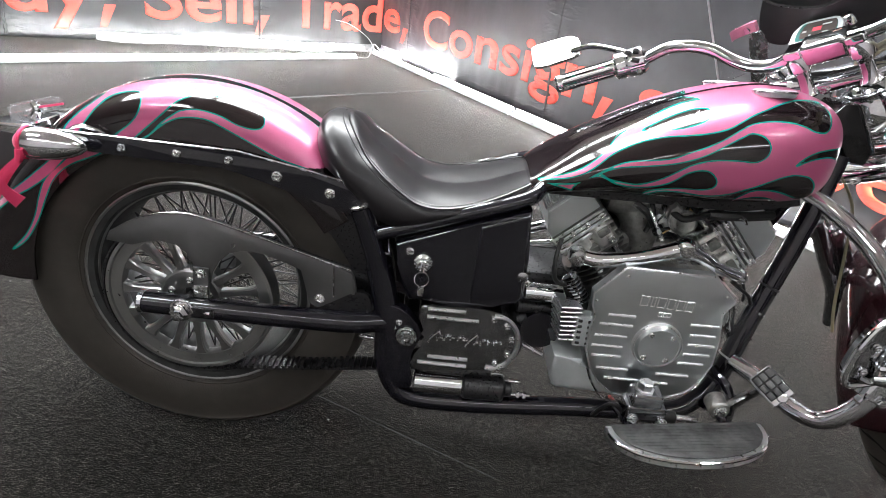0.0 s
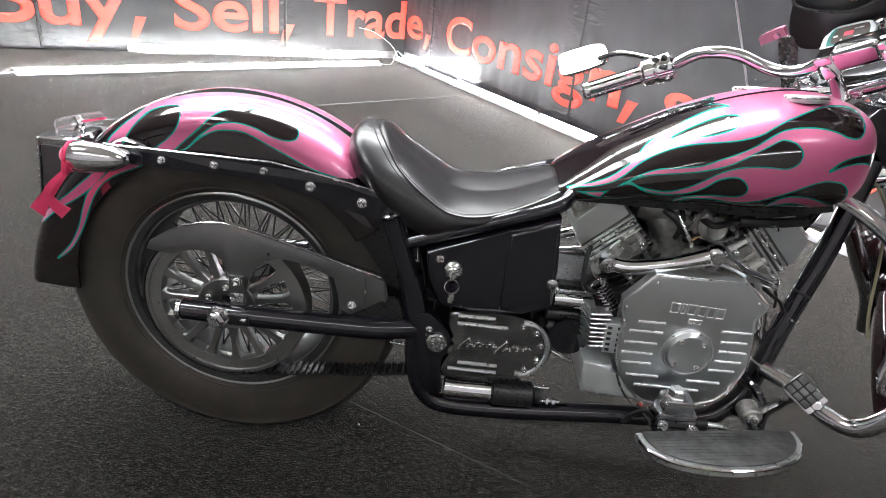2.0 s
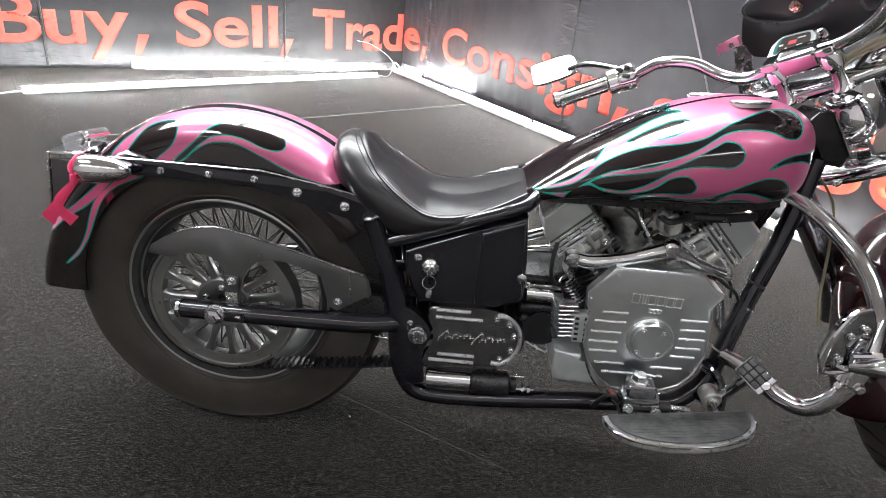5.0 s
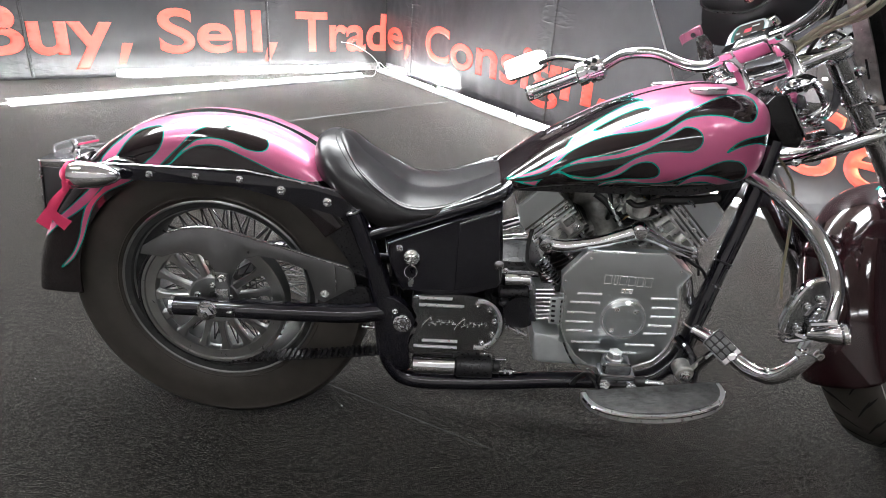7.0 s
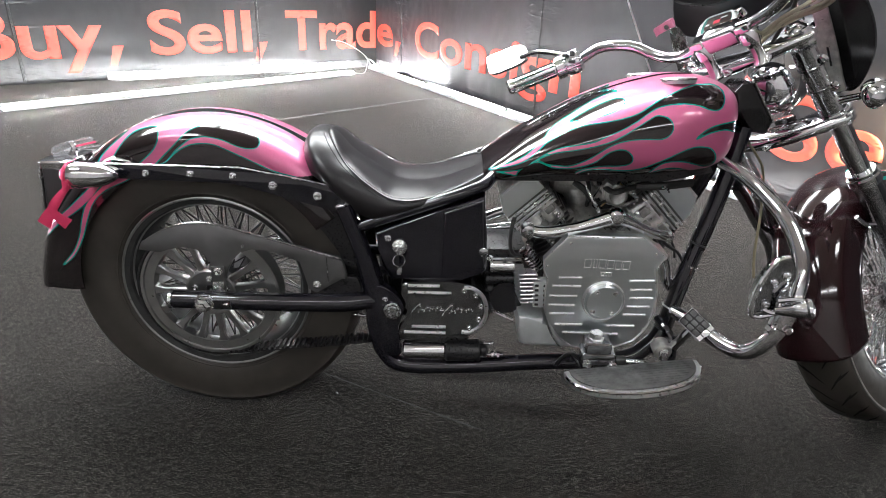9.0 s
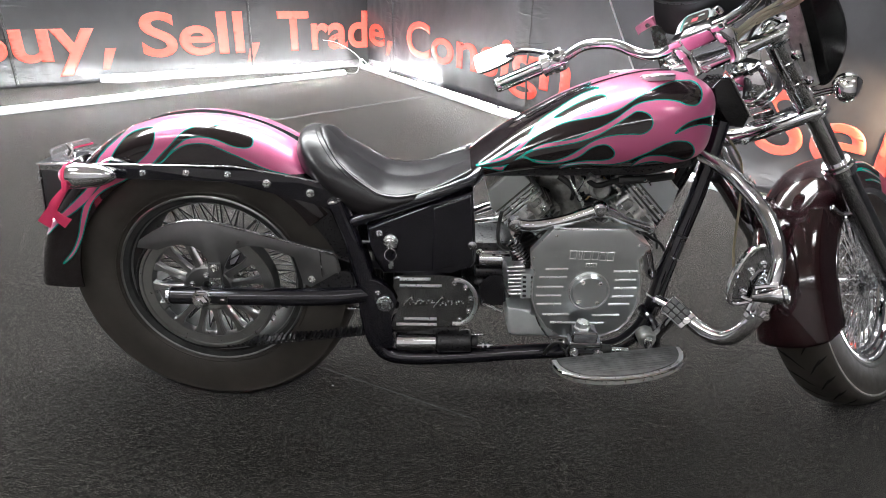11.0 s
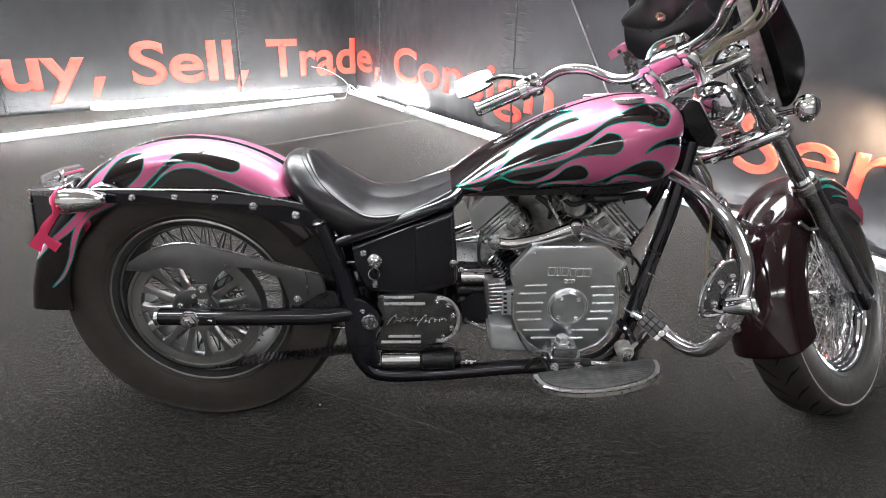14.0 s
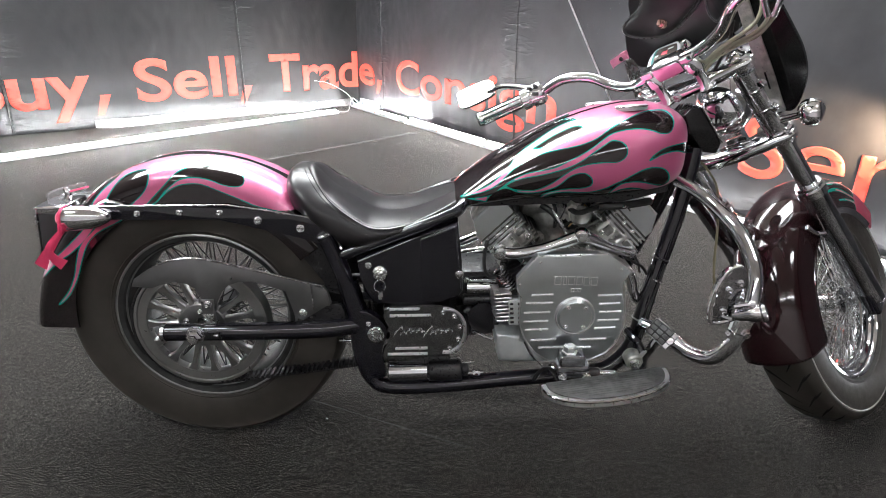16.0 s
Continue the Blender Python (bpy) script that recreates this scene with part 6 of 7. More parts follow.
def ribbon():
    rows = []
    for pts in ([(-0.232, -0.172, 0.583), (-0.252, -0.178, 0.555), (-0.268, -0.178, 0.535), (-0.285, -0.175, 0.515), (-0.300, -0.172, 0.494)], [(-0.240, -0.176, 0.572), (-0.262, -0.182, 0.548), (-0.270, -0.180, 0.53), (-0.262, -0.177, 0.512), (-0.248, -0.174, 0.498)]):
        q = spline(pts, 6)
        bm = bmesh.new()
        g = []
        for i, p in enumerate(q):
            d = q[min(i + 1, len(q) - 1)] - q[max(i - 1, 0)]
            n = V(d[2], 0, -d[0]).normalized()
            w = 0.0055 + 0.0085 * (i / (len(q) - 1)) ** 1.5
            g.append([V(*p) + n * w * k + V(0, -0.001 * math.cos(k * 1.5), 0) for k in (-1, -0.4, 0.4, 1)])
        skin(bm, g)
        ob = part("ribbon_tail", bm, M_PINK, rib, "", False)
        md = ob.modifiers.new("thick", "SOLIDIFY")
        md.thickness = 0.0008


rib = thing("ribbon", "bright pink fabric ribbon tied to the rear indicator", "ribbon")
ribbon()
bm = bmesh.new()
tube(bm, [(-0.238 + 0.0, -0.1495 + 0.0255 * math.cos(a), 0.595 + 0.0255 * math.sin(a)) for a in np.linspace(0, 2 * math.pi, 25)], 0.0024, 6, 0)
part("ribbon_loop", bm, M_PINK, rib)
bm = bmesh.new()
tube(bm, [(-0.236, -0.1745, 0.59), (-0.236, -0.176, 0.58), (-0.238, -0.175, 0.572)], 0.006, 8)
part("ribbon_knot", bm, M_PINK, rib)

tail = part("tail_lamp", box(bmesh.new(), 0.075, 0.09, 0.018, pose(-0.318, -0.03, 0.588, 0, -4, 0), 0.006, 3), M_CHROME, bike, "chrome tail lamp hood")
bm = bmesh.new()
box(bm, 0.062, 0.15, 0.108, pose(-0.322, 0.0, 0.530, 0, 6, 0), 0.009, 3)
part("plate_holder", bm, M_HOLDER, tail, "dark grey number plate box")
bm = bmesh.new()
box(bm, 0.05, 0.10, 0.05, pose(-0.335, 0.0, 0.555, 0, 6, 0), 0.01, 3)
part("lamp_body", bm, M_BLACK, tail)
bm = bmesh.new()
box(bm, 0.004, 0.155, 0.125, pose(-0.354, 0.0, 0.532, 0, 6, 0), 0.002)
part("plate_edge", bm, M_STEEL, tail)
bm = bmesh.new()
tube(bm, [(-0.318, -0.02, 0.59), (-0.306, -0.022, 0.60), (-0.298, -0.024, 0.612), (-0.305, -0.02, 0.622)], 0.007, 8)
part("bracket_post", bm, M_CHROME, tail)
OUT = [(-0.305 + (x + 0.305) * 0.78, 0.616 + (z - 0.616) * 0.85) for x, z in [(-0.362, 0.597), (-0.356, 0.611), (-0.28, 0.634), (-0.25, 0.640), (-0.243, 0.634), (-0.248, 0.620), (-0.255, 0.615), (-0.345, 0.590), (-0.358, 0.589)]]
bm = bmesh.new()
tube(bm, [(x, -0.022, z) for x, z in OUT + OUT[:1]], 0.0024, 8, 3)
clear = part("clear_tag_frame", bm, M_TAG, tail, "small clear plastic tag in a chrome frame")
part("clear_pane", plate(bmesh.new(), OUT, -0.0235, -0.0205), M_TAG, clear)
bm = bmesh.new()
box(bm, 0.05, 0.004, 0.004, pose(-0.275, -0.0225, 0.622, 0, -15, 0), 0.001)
part("tag_bar", bm, M_PINKBAND, clear)


def slab(outline, m, t0, t1, sc=1.0, bevel=0.0):
    bm = bmesh.new()
    lo = [bm.verts.new(m @ V(x * sc, y * sc, t0)) for x, y in outline]
    hi = [bm.verts.new(m @ V(x * sc, y * sc, t1)) for x, y in outline]
    f = bm.faces.new(hi)
    bm.faces.new(lo[::-1])
    for i in range(len(lo)):
        j = (i + 1) % len(lo)
        bm.faces.new((lo[i], lo[j], hi[j], hi[i]))
    if bevel:
        bmesh.ops.bevel(bm, geom=list(f.edges), offset=bevel, segments=2, affect="EDGES")
    return bm


# ---- front end, turned to the left on its raked axis ----
def turned(rake, steer, at):
    """Axes of a steered part: ahead, to the left and up along the steering head."""
    r, t = radians(rake), radians(steer)
    nose = V(math.cos(r), 0, math.sin(r))
    ahead = nose * math.cos(t) + V(0, 1, 0) * math.sin(t)
    left = V(0, 1, 0) * math.cos(t) - nose * math.sin(t)
    up = V(-math.sin(r), 0, math.cos(r))
    return Matrix(((ahead.x, left.x, up.x, at[0]), (ahead.y, left.y, up.y, at[1]), (ahead.z, left.z, up.z, at[2]), (0, 0, 0, 1)))


FRONT = turned(38.18, 45.6, (1.0629, 0.0178, 0.85))
SCREEN = turned(36.1, 36.0, (1.1086, 0, 0.85))
AX_N, AX_Y = V(*FRONT.col[0][:3]), V(*FRONT.col[1][:3])


def FW(f, l, u):
    return FRONT @ V(f, l, u)


def SW(f, l, u):
    return SCREEN @ V(f, l, u)


def fcyl(name, a, b, r, m, parent, label="", seg=28):
    return cyl(name, FW(*a), FW(*b), r, m, parent, label, seg)


FAX = (0.0886, 0.0, -0.763)
FWHEEL = FRONT @ Matrix.Translation(FAX) @ Matrix(((1, 0, 0, 0), (0, 0, 1, 0), (0, -1, 0, 0), (0, 0, 0, 1)))
front_wheel = new("front_wheel")
front_wheel.parent = bike
front_wheel.empty_display_size = 0.05
tyre(FWHEEL, 0.306, 0.062, 0.195, front_wheel, 30, 0.0036)
bm = bmesh.new()
half_rim = [(0.193, 0.0425), (0.199, 0.0470), (0.200, 0.0505), (0.197, 0.0530), (0.192, 0.0525), (0.189, 0.0490), (0.188, 0.0440), (0.182, 0.0415), (0.180, 0.0350), (0.174, 0.0315), (0.172, 0.0235), (0.167, 0.0200), (0.165, 0.0)]
lathe(bm, [(a, -h) for a, h in half_rim] + [(a, h) for a, h in half_rim[-2::-1]] + [(0.184, 0.030), (0.178, 0.0), (0.184, -0.030)], FWHEEL, 96, True)
part("rim", bm, M_CHROME, front_wheel, "chrome spoked rim")
for s in (-1, 1):
    bm = bmesh.new()
    lathe(bm, [(0.2005, s * 0.0540), (0.206, s * 0.0575), (0.208, s * 0.0572), (0.203, s * 0.0530)], FWHEEL, 96, True)
    part("wall_bead", bm, M_GUMWALL, front_wheel, "grey tyre bead")
    bm = bmesh.new()
    lathe(bm, [(0.276, s * 0.0604), (0.2785, s * 0.0615), (0.281, s * 0.0602)], FWHEEL, 96, True)
    part("wall_line", bm, M_ALUDULL, front_wheel, "thin pale line round the tyre wall")
    for k in range(9):
        for first in (3.5, 0.4):
            ang = first + 0.052 * k
            bm = bmesh.new()
            box(bm, 0.016, 0.0075, 0.0016, FWHEEL @ Matrix.Rotation(ang, 4, "Z") @ pose(0.236, 0, s * 0.0622), 0.0006, 1)
            part("wall_mark", bm, M_GUMWALL, front_wheel, "plain raised bar on the tyre wall")
bm = bmesh.new()
lathe(bm, [(0.0, -0.078), (0.014, -0.078), (0.016, -0.06), (0.036, -0.052), (0.038, -0.042), (0.024, -0.034), (0.022, 0.034), (0.038, 0.042), (0.036, 0.052), (0.016, 0.06), (0.0, 0.078)], FWHEEL, 32)
part("hub", bm, M_STEEL, front_wheel, "bright metal wheel hub")
spokes(FWHEEL, 0.034, 0.167, 0.046, 20, front_wheel, 34, 0.0019, M_BOLT)
bm = bmesh.new()
lathe(bm, [(0.055, -0.004), (0.14, -0.004), (0.142, 0.0), (0.14, 0.004), (0.055, 0.004)], FWHEEL @ pose(0, 0, 0.075), 48, True)
part("brake_disc", bm, M_STEEL, front_wheel, "steel brake disc")

# front fender with its paint
FAXIS = FRONT @ Matrix.Translation(FAX) @ Matrix(((1, 0, 0, 0), (0, 0, 1, 0), (0, 1, 0, 0), (0, 0, 0, 1)))
rows = fender_rows(FAXIS, 0.240, 0.338, 0.088, 10, 160, 150, 90, 0.03)
bm = bmesh.new()
skin(bm, rows)
ffender = part("front_fender", bm, M_FLAMEDARK, bike, "dark maroon front fender with painted flames")
vals = []
nc = len(rows[0])
for i, row in enumerate(rows):
    a = -2 + 162 * i / (len(rows) - 1)
    for j in range(nc):
        u = abs(-1 + 2 * j / (nc - 1))
        d = -0.05
        for c, w, a0, a1, wob in ((0.12, 0.030, -10, 66, 0.04), (0.34, 0.045, -10, 74, 0.05), (0.56, 0.045, -10, 60, 0.04), (0.76, 0.05, -10, 45, 0.03)):
            t = (a - a0) / (a1 - a0)
            if t < 1:
                half = w * (1 - t) ** 0.7 * (1.2 if t < 0.35 else 1)
                d = max(d, (half - abs(u - c - wob * math.sin(t * 7 + c * 9))) * 0.11)
        if a < 22:
            d = max(d, (22 - a) * 0.0015)
        vals.append(d)
at = ffender.data.attributes.new("paint_edge", "FLOAT", "POINT")
at.data.foreach_set("value", np.array(vals, np.float32))
md = ffender.modifiers.new("thick", "SOLIDIFY")
md.thickness, md.offset = 0.004, -1
# Pale metal puts the light on the rolled edge into its colour.
bm = bmesh.new()
edge = [(r[0], (r[0] - FAXIS.translation).normalized(), AX_Y) for r in rows[4:-1:2]]
skin(bm, [[p - o * a + y * b for a, b in ((-0.002, -0.002), (0.012, -0.001), (0.013, 0.003), (-0.001, 0.002))] for p, o, y in edge], True, True)
part("fender_rim", bm, M_SHROUD, ffender, "rolled fender edge, in pale metal for the light on it")

# fork
for l in (-0.114, 0.114):
    leg = fcyl("fork_leg", (0.0886, l, -0.763), (0.0886, l, -0.41), 0.028, M_FORK, bike, "dark polished fork slider with a chrome collar")
    fcyl("collar", (0.0886, l, -0.415), (0.0886, l, -0.39), 0.033, M_CHROME, leg, "chrome collar")
    fcyl("collar", (0.0886, l, -0.39), (0.0886, l, -0.38), 0.030, M_CHROME, leg)
    fcyl("upper_tube", (0.0886, l, -0.385), (0.0886, l, -0.24), 0.0205, M_CHROME, leg, "chrome fork tube")
    fcyl("fork_shroud", (0.0886, l, -0.23), (0.0886, l, -0.06), 0.027, M_SHROUD, leg, "chrome fork shroud")
    fcyl("shroud_ring", (0.0886, l, -0.16), (0.0886, l, -0.154), 0.029, M_CHROMEDARK, leg)
    fcyl("shroud_ring", (0.0886, l, -0.11), (0.0886, l, -0.104), 0.029, M_CHROMEDARK, leg)
    bm = bmesh.new()
    lathe(bm, [(0.0, 0.03), (0.012, 0.028), (0.022, 0.018), (0.026, 0.0), (0.026, -0.02), (0, -0.02)], FRONT @ pose(0.0886, l, -0.035), 28)
    part("fork_cap", bm, M_CHROME, leg, "domed chrome fork cap")
    bm = bmesh.new()
    box(bm, 0.06, 0.03, 0.07, FRONT @ pose(0.0886, l, -0.76), 0.010, 3)
    part("axle_clamp", bm, M_BLACK, leg)
    bolt(leg, FW(0.0886, l - 0.017, -0.765), -AX_Y, 0.008, 0.006)
    bm = bmesh.new()
    s = 1 if l > 0 else -1
    tube(bm, [FW(0.075, l, -0.52), FW(0.05, s * 0.095, -0.50), FW(0.04, s * 0.088, -0.47)], 0.006, 8)
    part("fender_mount", bm, M_CHROME, leg)
YOKE = [tuple(q) for q in spline([(0.060, -0.142), (0.095, -0.150), (0.122, -0.130), (0.118, -0.095), (0.092, -0.060), (0.082, 0.0), (0.092, 0.060), (0.118, 0.095), (0.122, 0.130), (0.095, 0.150), (0.060, 0.142), (0.032, 0.070), (0.022, 0.0), (0.032, -0.070)], 4, True)]
for u, name, m in ((-0.036, "upper_yoke", M_CHROME), (-0.235, "lower_yoke", M_CHROME)):
    bm = bmesh.new()
    skin(bm, [[FRONT @ V(0.075 + (x - 0.075) * k, y * (0.5 + 0.5 * k), u + h) for x, y in YOKE] for k, h in ((0.25, -0.0165), (0.62, -0.0155), (0.86, -0.0115), (0.97, -0.006), (1.0, 0.0), (0.97, 0.006), (0.86, 0.0115), (0.62, 0.0155), (0.25, 0.0165))], True, True)
    yoke = part(name, bm, m, bike, "chrome fork yoke")
    for l in (-0.114, 0.114):
        fcyl("yoke_boss", (0.0886, l, u - 0.017), (0.0886, l, u + 0.017), 0.034, m, yoke)
    bolt(yoke, FW(0.020, 0.010, u), -AX_N, 0.007, 0.006)
    bolt(yoke, FW(0.050, 0.128, u), -AX_N, 0.006, 0.005)
# headlamp nacelle behind the fork
LAMP = FRONT @ Matrix.Translation((0.165, 0.0, -0.156)) @ along((1, 0, 0.45))
bm = bmesh.new()
lathe(bm, [(0.070 * math.sin(a), 0.012 - 0.084 * math.cos(a)) for a in np.linspace(0.0, 1.45, 22)] + [(0.0705, 0.030), (0.075, 0.034), (0.075, 0.044), (0.068, 0.048)], LAMP, 56)
lamp = part("headlamp", bm, M_CHROME, bike, "chrome headlamp bowl")
bm = bmesh.new()
lathe(bm, [(0.0, 0.062), (0.04, 0.058), (0.068, 0.048), (0.068, 0.046), (0, 0.046)], LAMP, 48)
part("headlamp_lens", bm, M_LENSAMBER, lamp)
bm = bmesh.new()
box(bm, 0.02, 0.05, 0.05, FRONT @ pose(0.13, 0, -0.232), 0.006, 3)
part("lamp_mount", bm, M_CHROME, lamp)
# black neck covers
neck = part("neck_cover", plate(bmesh.new(), [(1.084, 0.797), (1.096, 0.814), (1.12, 0.817), (1.178, 0.74), (1.17, 0.714), (1.134, 0.718), (1.103, 0.763)], -0.028, 0.040, 0.004), M_DEFLECT, bike, "black neck cover")
bm = bmesh.new()
tube(bm, [(1.12, -0.030, 0.817), (1.178, -0.030, 0.74)], 0.0022, 6, 0)
part("neck_edge", bm, M_CHROME, neck, "bright edge of the neck cover")
# front indicators on the lower yoke
for s in (-1, 1):
    bm = bmesh.new()
    tube(bm, [FW(0.09, s * 0.10, -0.205), FW(0.08, s * 0.14, -0.198), FW(0.065, s * 0.18, -0.192)], [0.014, 0.009, 0.007], 12)
    stem = part("front_indicator", bm, M_CHROME, bike, "chrome bullet indicator on a stem")
    bm = bmesh.new()
    lathe(bm, [(0.0, -0.032), (0.010, -0.030), (0.019, -0.021), (0.0245, -0.006), (0.0255, 0.008), (0.0225, 0.018), (0.015, 0.025), (0.0, 0.028)], FRONT @ Matrix.Translation((0.06, s * 0.206, -0.19)) @ along((1, 0, 0.5)), 32)
    part("indicator_bowl", bm, M_CHROME, stem)
    bm = bmesh.new()
    lathe(bm, [(0.0245, 0.006), (0.0262, 0.007), (0.0262, 0.010), (0.0245, 0.011)], FRONT @ Matrix.Translation((0.06, s * 0.206, -0.19)) @ along((1, 0, 0.5)), 32, True)
    part("indicator_ring", bm, M_CHROME, stem)

# handlebar
LEFT_BAR = [(-0.012, 0.325, 0.131), (-0.006, 0.295, 0.128), (0.009, 0.251, 0.130), (0.019, 0.213, 0.118), (0.031, 0.179, 0.092), (0.029, 0.147, 0.060), (0.026, 0.115, 0.040), (0.024, 0.078, 0.033), (0.024, 0.037, 0.041)]
RIGHT_BAR = [(0.024, -0.037, 0.046), (0.024, -0.078, 0.047), (0.026, -0.115, 0.054), (0.029, -0.147, 0.069), (0.031, -0.179, 0.096), (0.019, -0.213, 0.113), (0.009, -0.251, 0.124), (-0.006, -0.295, 0.128), (-0.012, -0.325, 0.131)]
GRIP_END, GRIP_IN = (-0.097, 0.449, 0.162), (-0.026, 0.352, 0.137)
bar_pts = [GRIP_IN] + LEFT_BAR
bm = bmesh.new()
tube(bm, [FW(*p) for p in bar_pts + RIGHT_BAR] + [FW(GRIP_IN[0], -GRIP_IN[1], GRIP_IN[2])], 0.0125, 16, 5)
bars = part("handlebar", bm, M_CHROME, bike, "bent chrome handlebar")
for s in (1, -1):
    a, b = V(GRIP_END[0], s * GRIP_END[1], GRIP_END[2]), V(GRIP_IN[0], s * GRIP_IN[1], GRIP_IN[2])
    grip = fcyl("grip", a, b, 0.0165, M_CHROME, bars, "chrome grip with black rubber strips")
    d = (b - a).normalized()
    for k in range(8):
        ang = 2 * math.pi * k / 8
        side = d.orthogonal().normalized()
        up = d.cross(side)
        o = (side * math.cos(ang) + up * math.sin(ang)) * 0.0162
        bm = bmesh.new()
        tube(bm, [FW(*(a.lerp(b, 0.08) + o)), FW(*(a.lerp(b, 0.95) + o))], 0.003, 6, 0)
        part("grip_strip", bm, M_HOSE if k % 2 else M_CHROME, grip)
    bm = bmesh.new()
    lathe(bm, [(0.0, -0.006), (0.015, -0.005), (0.0185, 0.0), (0.0185, 0.008), (0.0165, 0.012), (0.0, 0.012)], along(FW(*b) - FW(*a), FW(*a)), 28)
    part("grip_end", bm, M_CHROME, grip)
    p = b.lerp(V(-0.006, s * 0.295, 0.128), 0.45)
    bm = bmesh.new()
    m = along(FW(*b) - FW(*a), FW(*p))
    lathe(bm, [(0.0, -0.030), (0.020, -0.030), (0.027, -0.026), (0.027, -0.008), (0.023, -0.004), (0.029, 0.0), (0.029, 0.028), (0.022, 0.036), (0.0, 0.036)], m, 28)
    pod = part("switch_pod", bm, M_CHROME, bars, "chrome switch housing with black buttons")
    base = FW(*p)
    ax = (FW(*b) - FW(*a)).normalized()
    for k, (t, w) in enumerate(((0.002, 0.014), (0.018, 0.012), (0.012, 0.016))):
        view = (V(0.3, -1.0, 0.9) - ax * V(0.3, -1.0, 0.9).dot(ax)).normalized()
        o = base + ax * t + view * 0.0305 + ax.cross(view) * (0.012 if k == 2 else -0.008)
        bm = bmesh.new()
        box(bm, w, 0.008, 0.009, along(view, o), 0.002, 2)
        part("switch_button", bm, M_HOSE, pod)
    bm = bmesh.new()
    lathe(bm, [(0, 0), (0.006, 0), (0.006, 0.012), (0, 0.012)], along((0.2, -0.6, -0.7), base + ax * 0.02 + V(0.0, -0.018, -0.014)), 12)
    part("pod_screw", bm, M_CHROME, pod)
    # mirror
    st = FW(*p) + V(0, 0, 0.02)
    head = FW(-0.028, s * 0.468, 0.215)
    bm = bmesh.new()
    tube(bm, [st, st.lerp(head, 0.5) + V(0, 0, 0.012), st.lerp(head, 0.8)], 0.0055, 10)
    stalk = part("mirror", bm, M_CHROME, bike, "chrome mirror on a stalk")
    ux = (head - st).normalized()
    nrm = V(-0.413, -0.796, 0.445).normalized() if s > 0 else V(-0.9, -0.2, 0.4).normalized()
    ux = (ux - nrm * ux.dot(nrm)).normalized()
    uy = nrm.cross(ux)
    if s > 0:
        ux, uy = ux * 0.91 + uy * 0.41, uy * 0.91 - ux * 0.41
    outline = [tuple(q) for q in spline([(-0.050, 0.010), (-0.040, 0.022), (-0.010, 0.026), (0.030, 0.0265), (0.052, 0.023), (0.0565, 0.014), (0.0565, -0.016), (0.050, -0.0245), (0.020, -0.0255), (-0.025, -0.024), (-0.046, -0.014)], 4, True)]
    mm = Matrix((ux.to_4d(), uy.to_4d(), nrm.to_4d(), (0, 0, 0, 1))).transposed()
    mm.col[3] = head.to_4d()
    for kk in range(3):
        mm[3][kk] = 0
    mm[3][3] = 1
    for name, t0, t1, sc, mat_ in (("mirror_shell", -0.014, 0.0, 1.0, M_CHROME), ("mirror_glass", 0.0005, 0.002, 0.93, M_MIRROR)):
        bm = bmesh.new()
        lo = [bm.verts.new(mm @ V(x * sc, y * sc, t0)) for x, y in outline]
        hi = [bm.verts.new(mm @ V(x * sc, y * sc, t1)) for x, y in outline]
        bm.faces.new(hi)
        f = bm.faces.new(lo[::-1])
        for i in range(len(lo)):
            j = (i + 1) % len(lo)
            bm.faces.new((lo[i], lo[j], hi[j], hi[i]))
        part(name, bm, mat_, stalk)
# risers and gauge
for l in (0.037, -0.061):
    bm = bmesh.new()
    lathe(bm, [(0.0, 0), (0.017, 0), (0.018, 0.004), (0.0125, 0.012), (0.0115, 0.040), (0.014, 0.048), (0.020, 0.054), (0.021, 0.072), (0.017, 0.080), (0.0, 0.082)], FRONT @ pose(0.024, l, -0.042), 24)
    r = part("riser", bm, M_CHROME, bike, "chrome handlebar riser")
    bm = bmesh.new()
    box(bm, 0.044, 0.03, 0.016, FRONT @ pose(0.024, l, 0.047), 0.005, 3)
    part("riser_clamp", bm, M_CHROME, r)
bm = bmesh.new()
box(bm, 0.040, 0.078, 0.044, FRONT @ pose(0.026, -0.012, 0.040, 0, -14, 0), 0.012, 4)
part("bar_clamp", bm, M_CHROME, bike, "chrome handlebar clamp under the gauge")
GM = SCREEN @ pose(0.058, 0.066, 0.074) @ pose(0, 0, 0, 0, -26, 0) @ Matrix.Diagonal((0.62, 0.78, 0.88, 1))
GOUT = [tuple(q) for q in spline([(-0.036, 0.040), (-0.030, 0.050), (0.0, 0.053), (0.030, 0.045), (0.036, 0.03), (0.036, -0.03), (0.03, -0.045), (0.0, -0.053), (-0.030, -0.05), (-0.036, -0.04)], 3, True)]


gauge = part("gauge", slab(GOUT, GM, -0.017, 0.010, 1.0, 0.003), M_CHROME, bike, "chrome-framed gauge with a teal rim")
part("gauge_bezel", slab(GOUT, GM, 0.0060, 0.0125, 1.07, 0.003), M_OILBOX, gauge, "bright chrome bezel")
part("gauge_rim", slab(GOUT, GM, 0.0118, 0.0130, 0.86), M_FACE, gauge, "thin teal rim of the gauge")
part("gauge_face", slab(GOUT, GM @ pose(0.003, -0.004, 0), 0.0124, 0.0134, 0.76), M_DIAL, gauge, "dark gauge face with red marks")
part("gauge_band", slab(GOUT, GM, -0.014, -0.006, 1.015), M_BLACK, gauge)
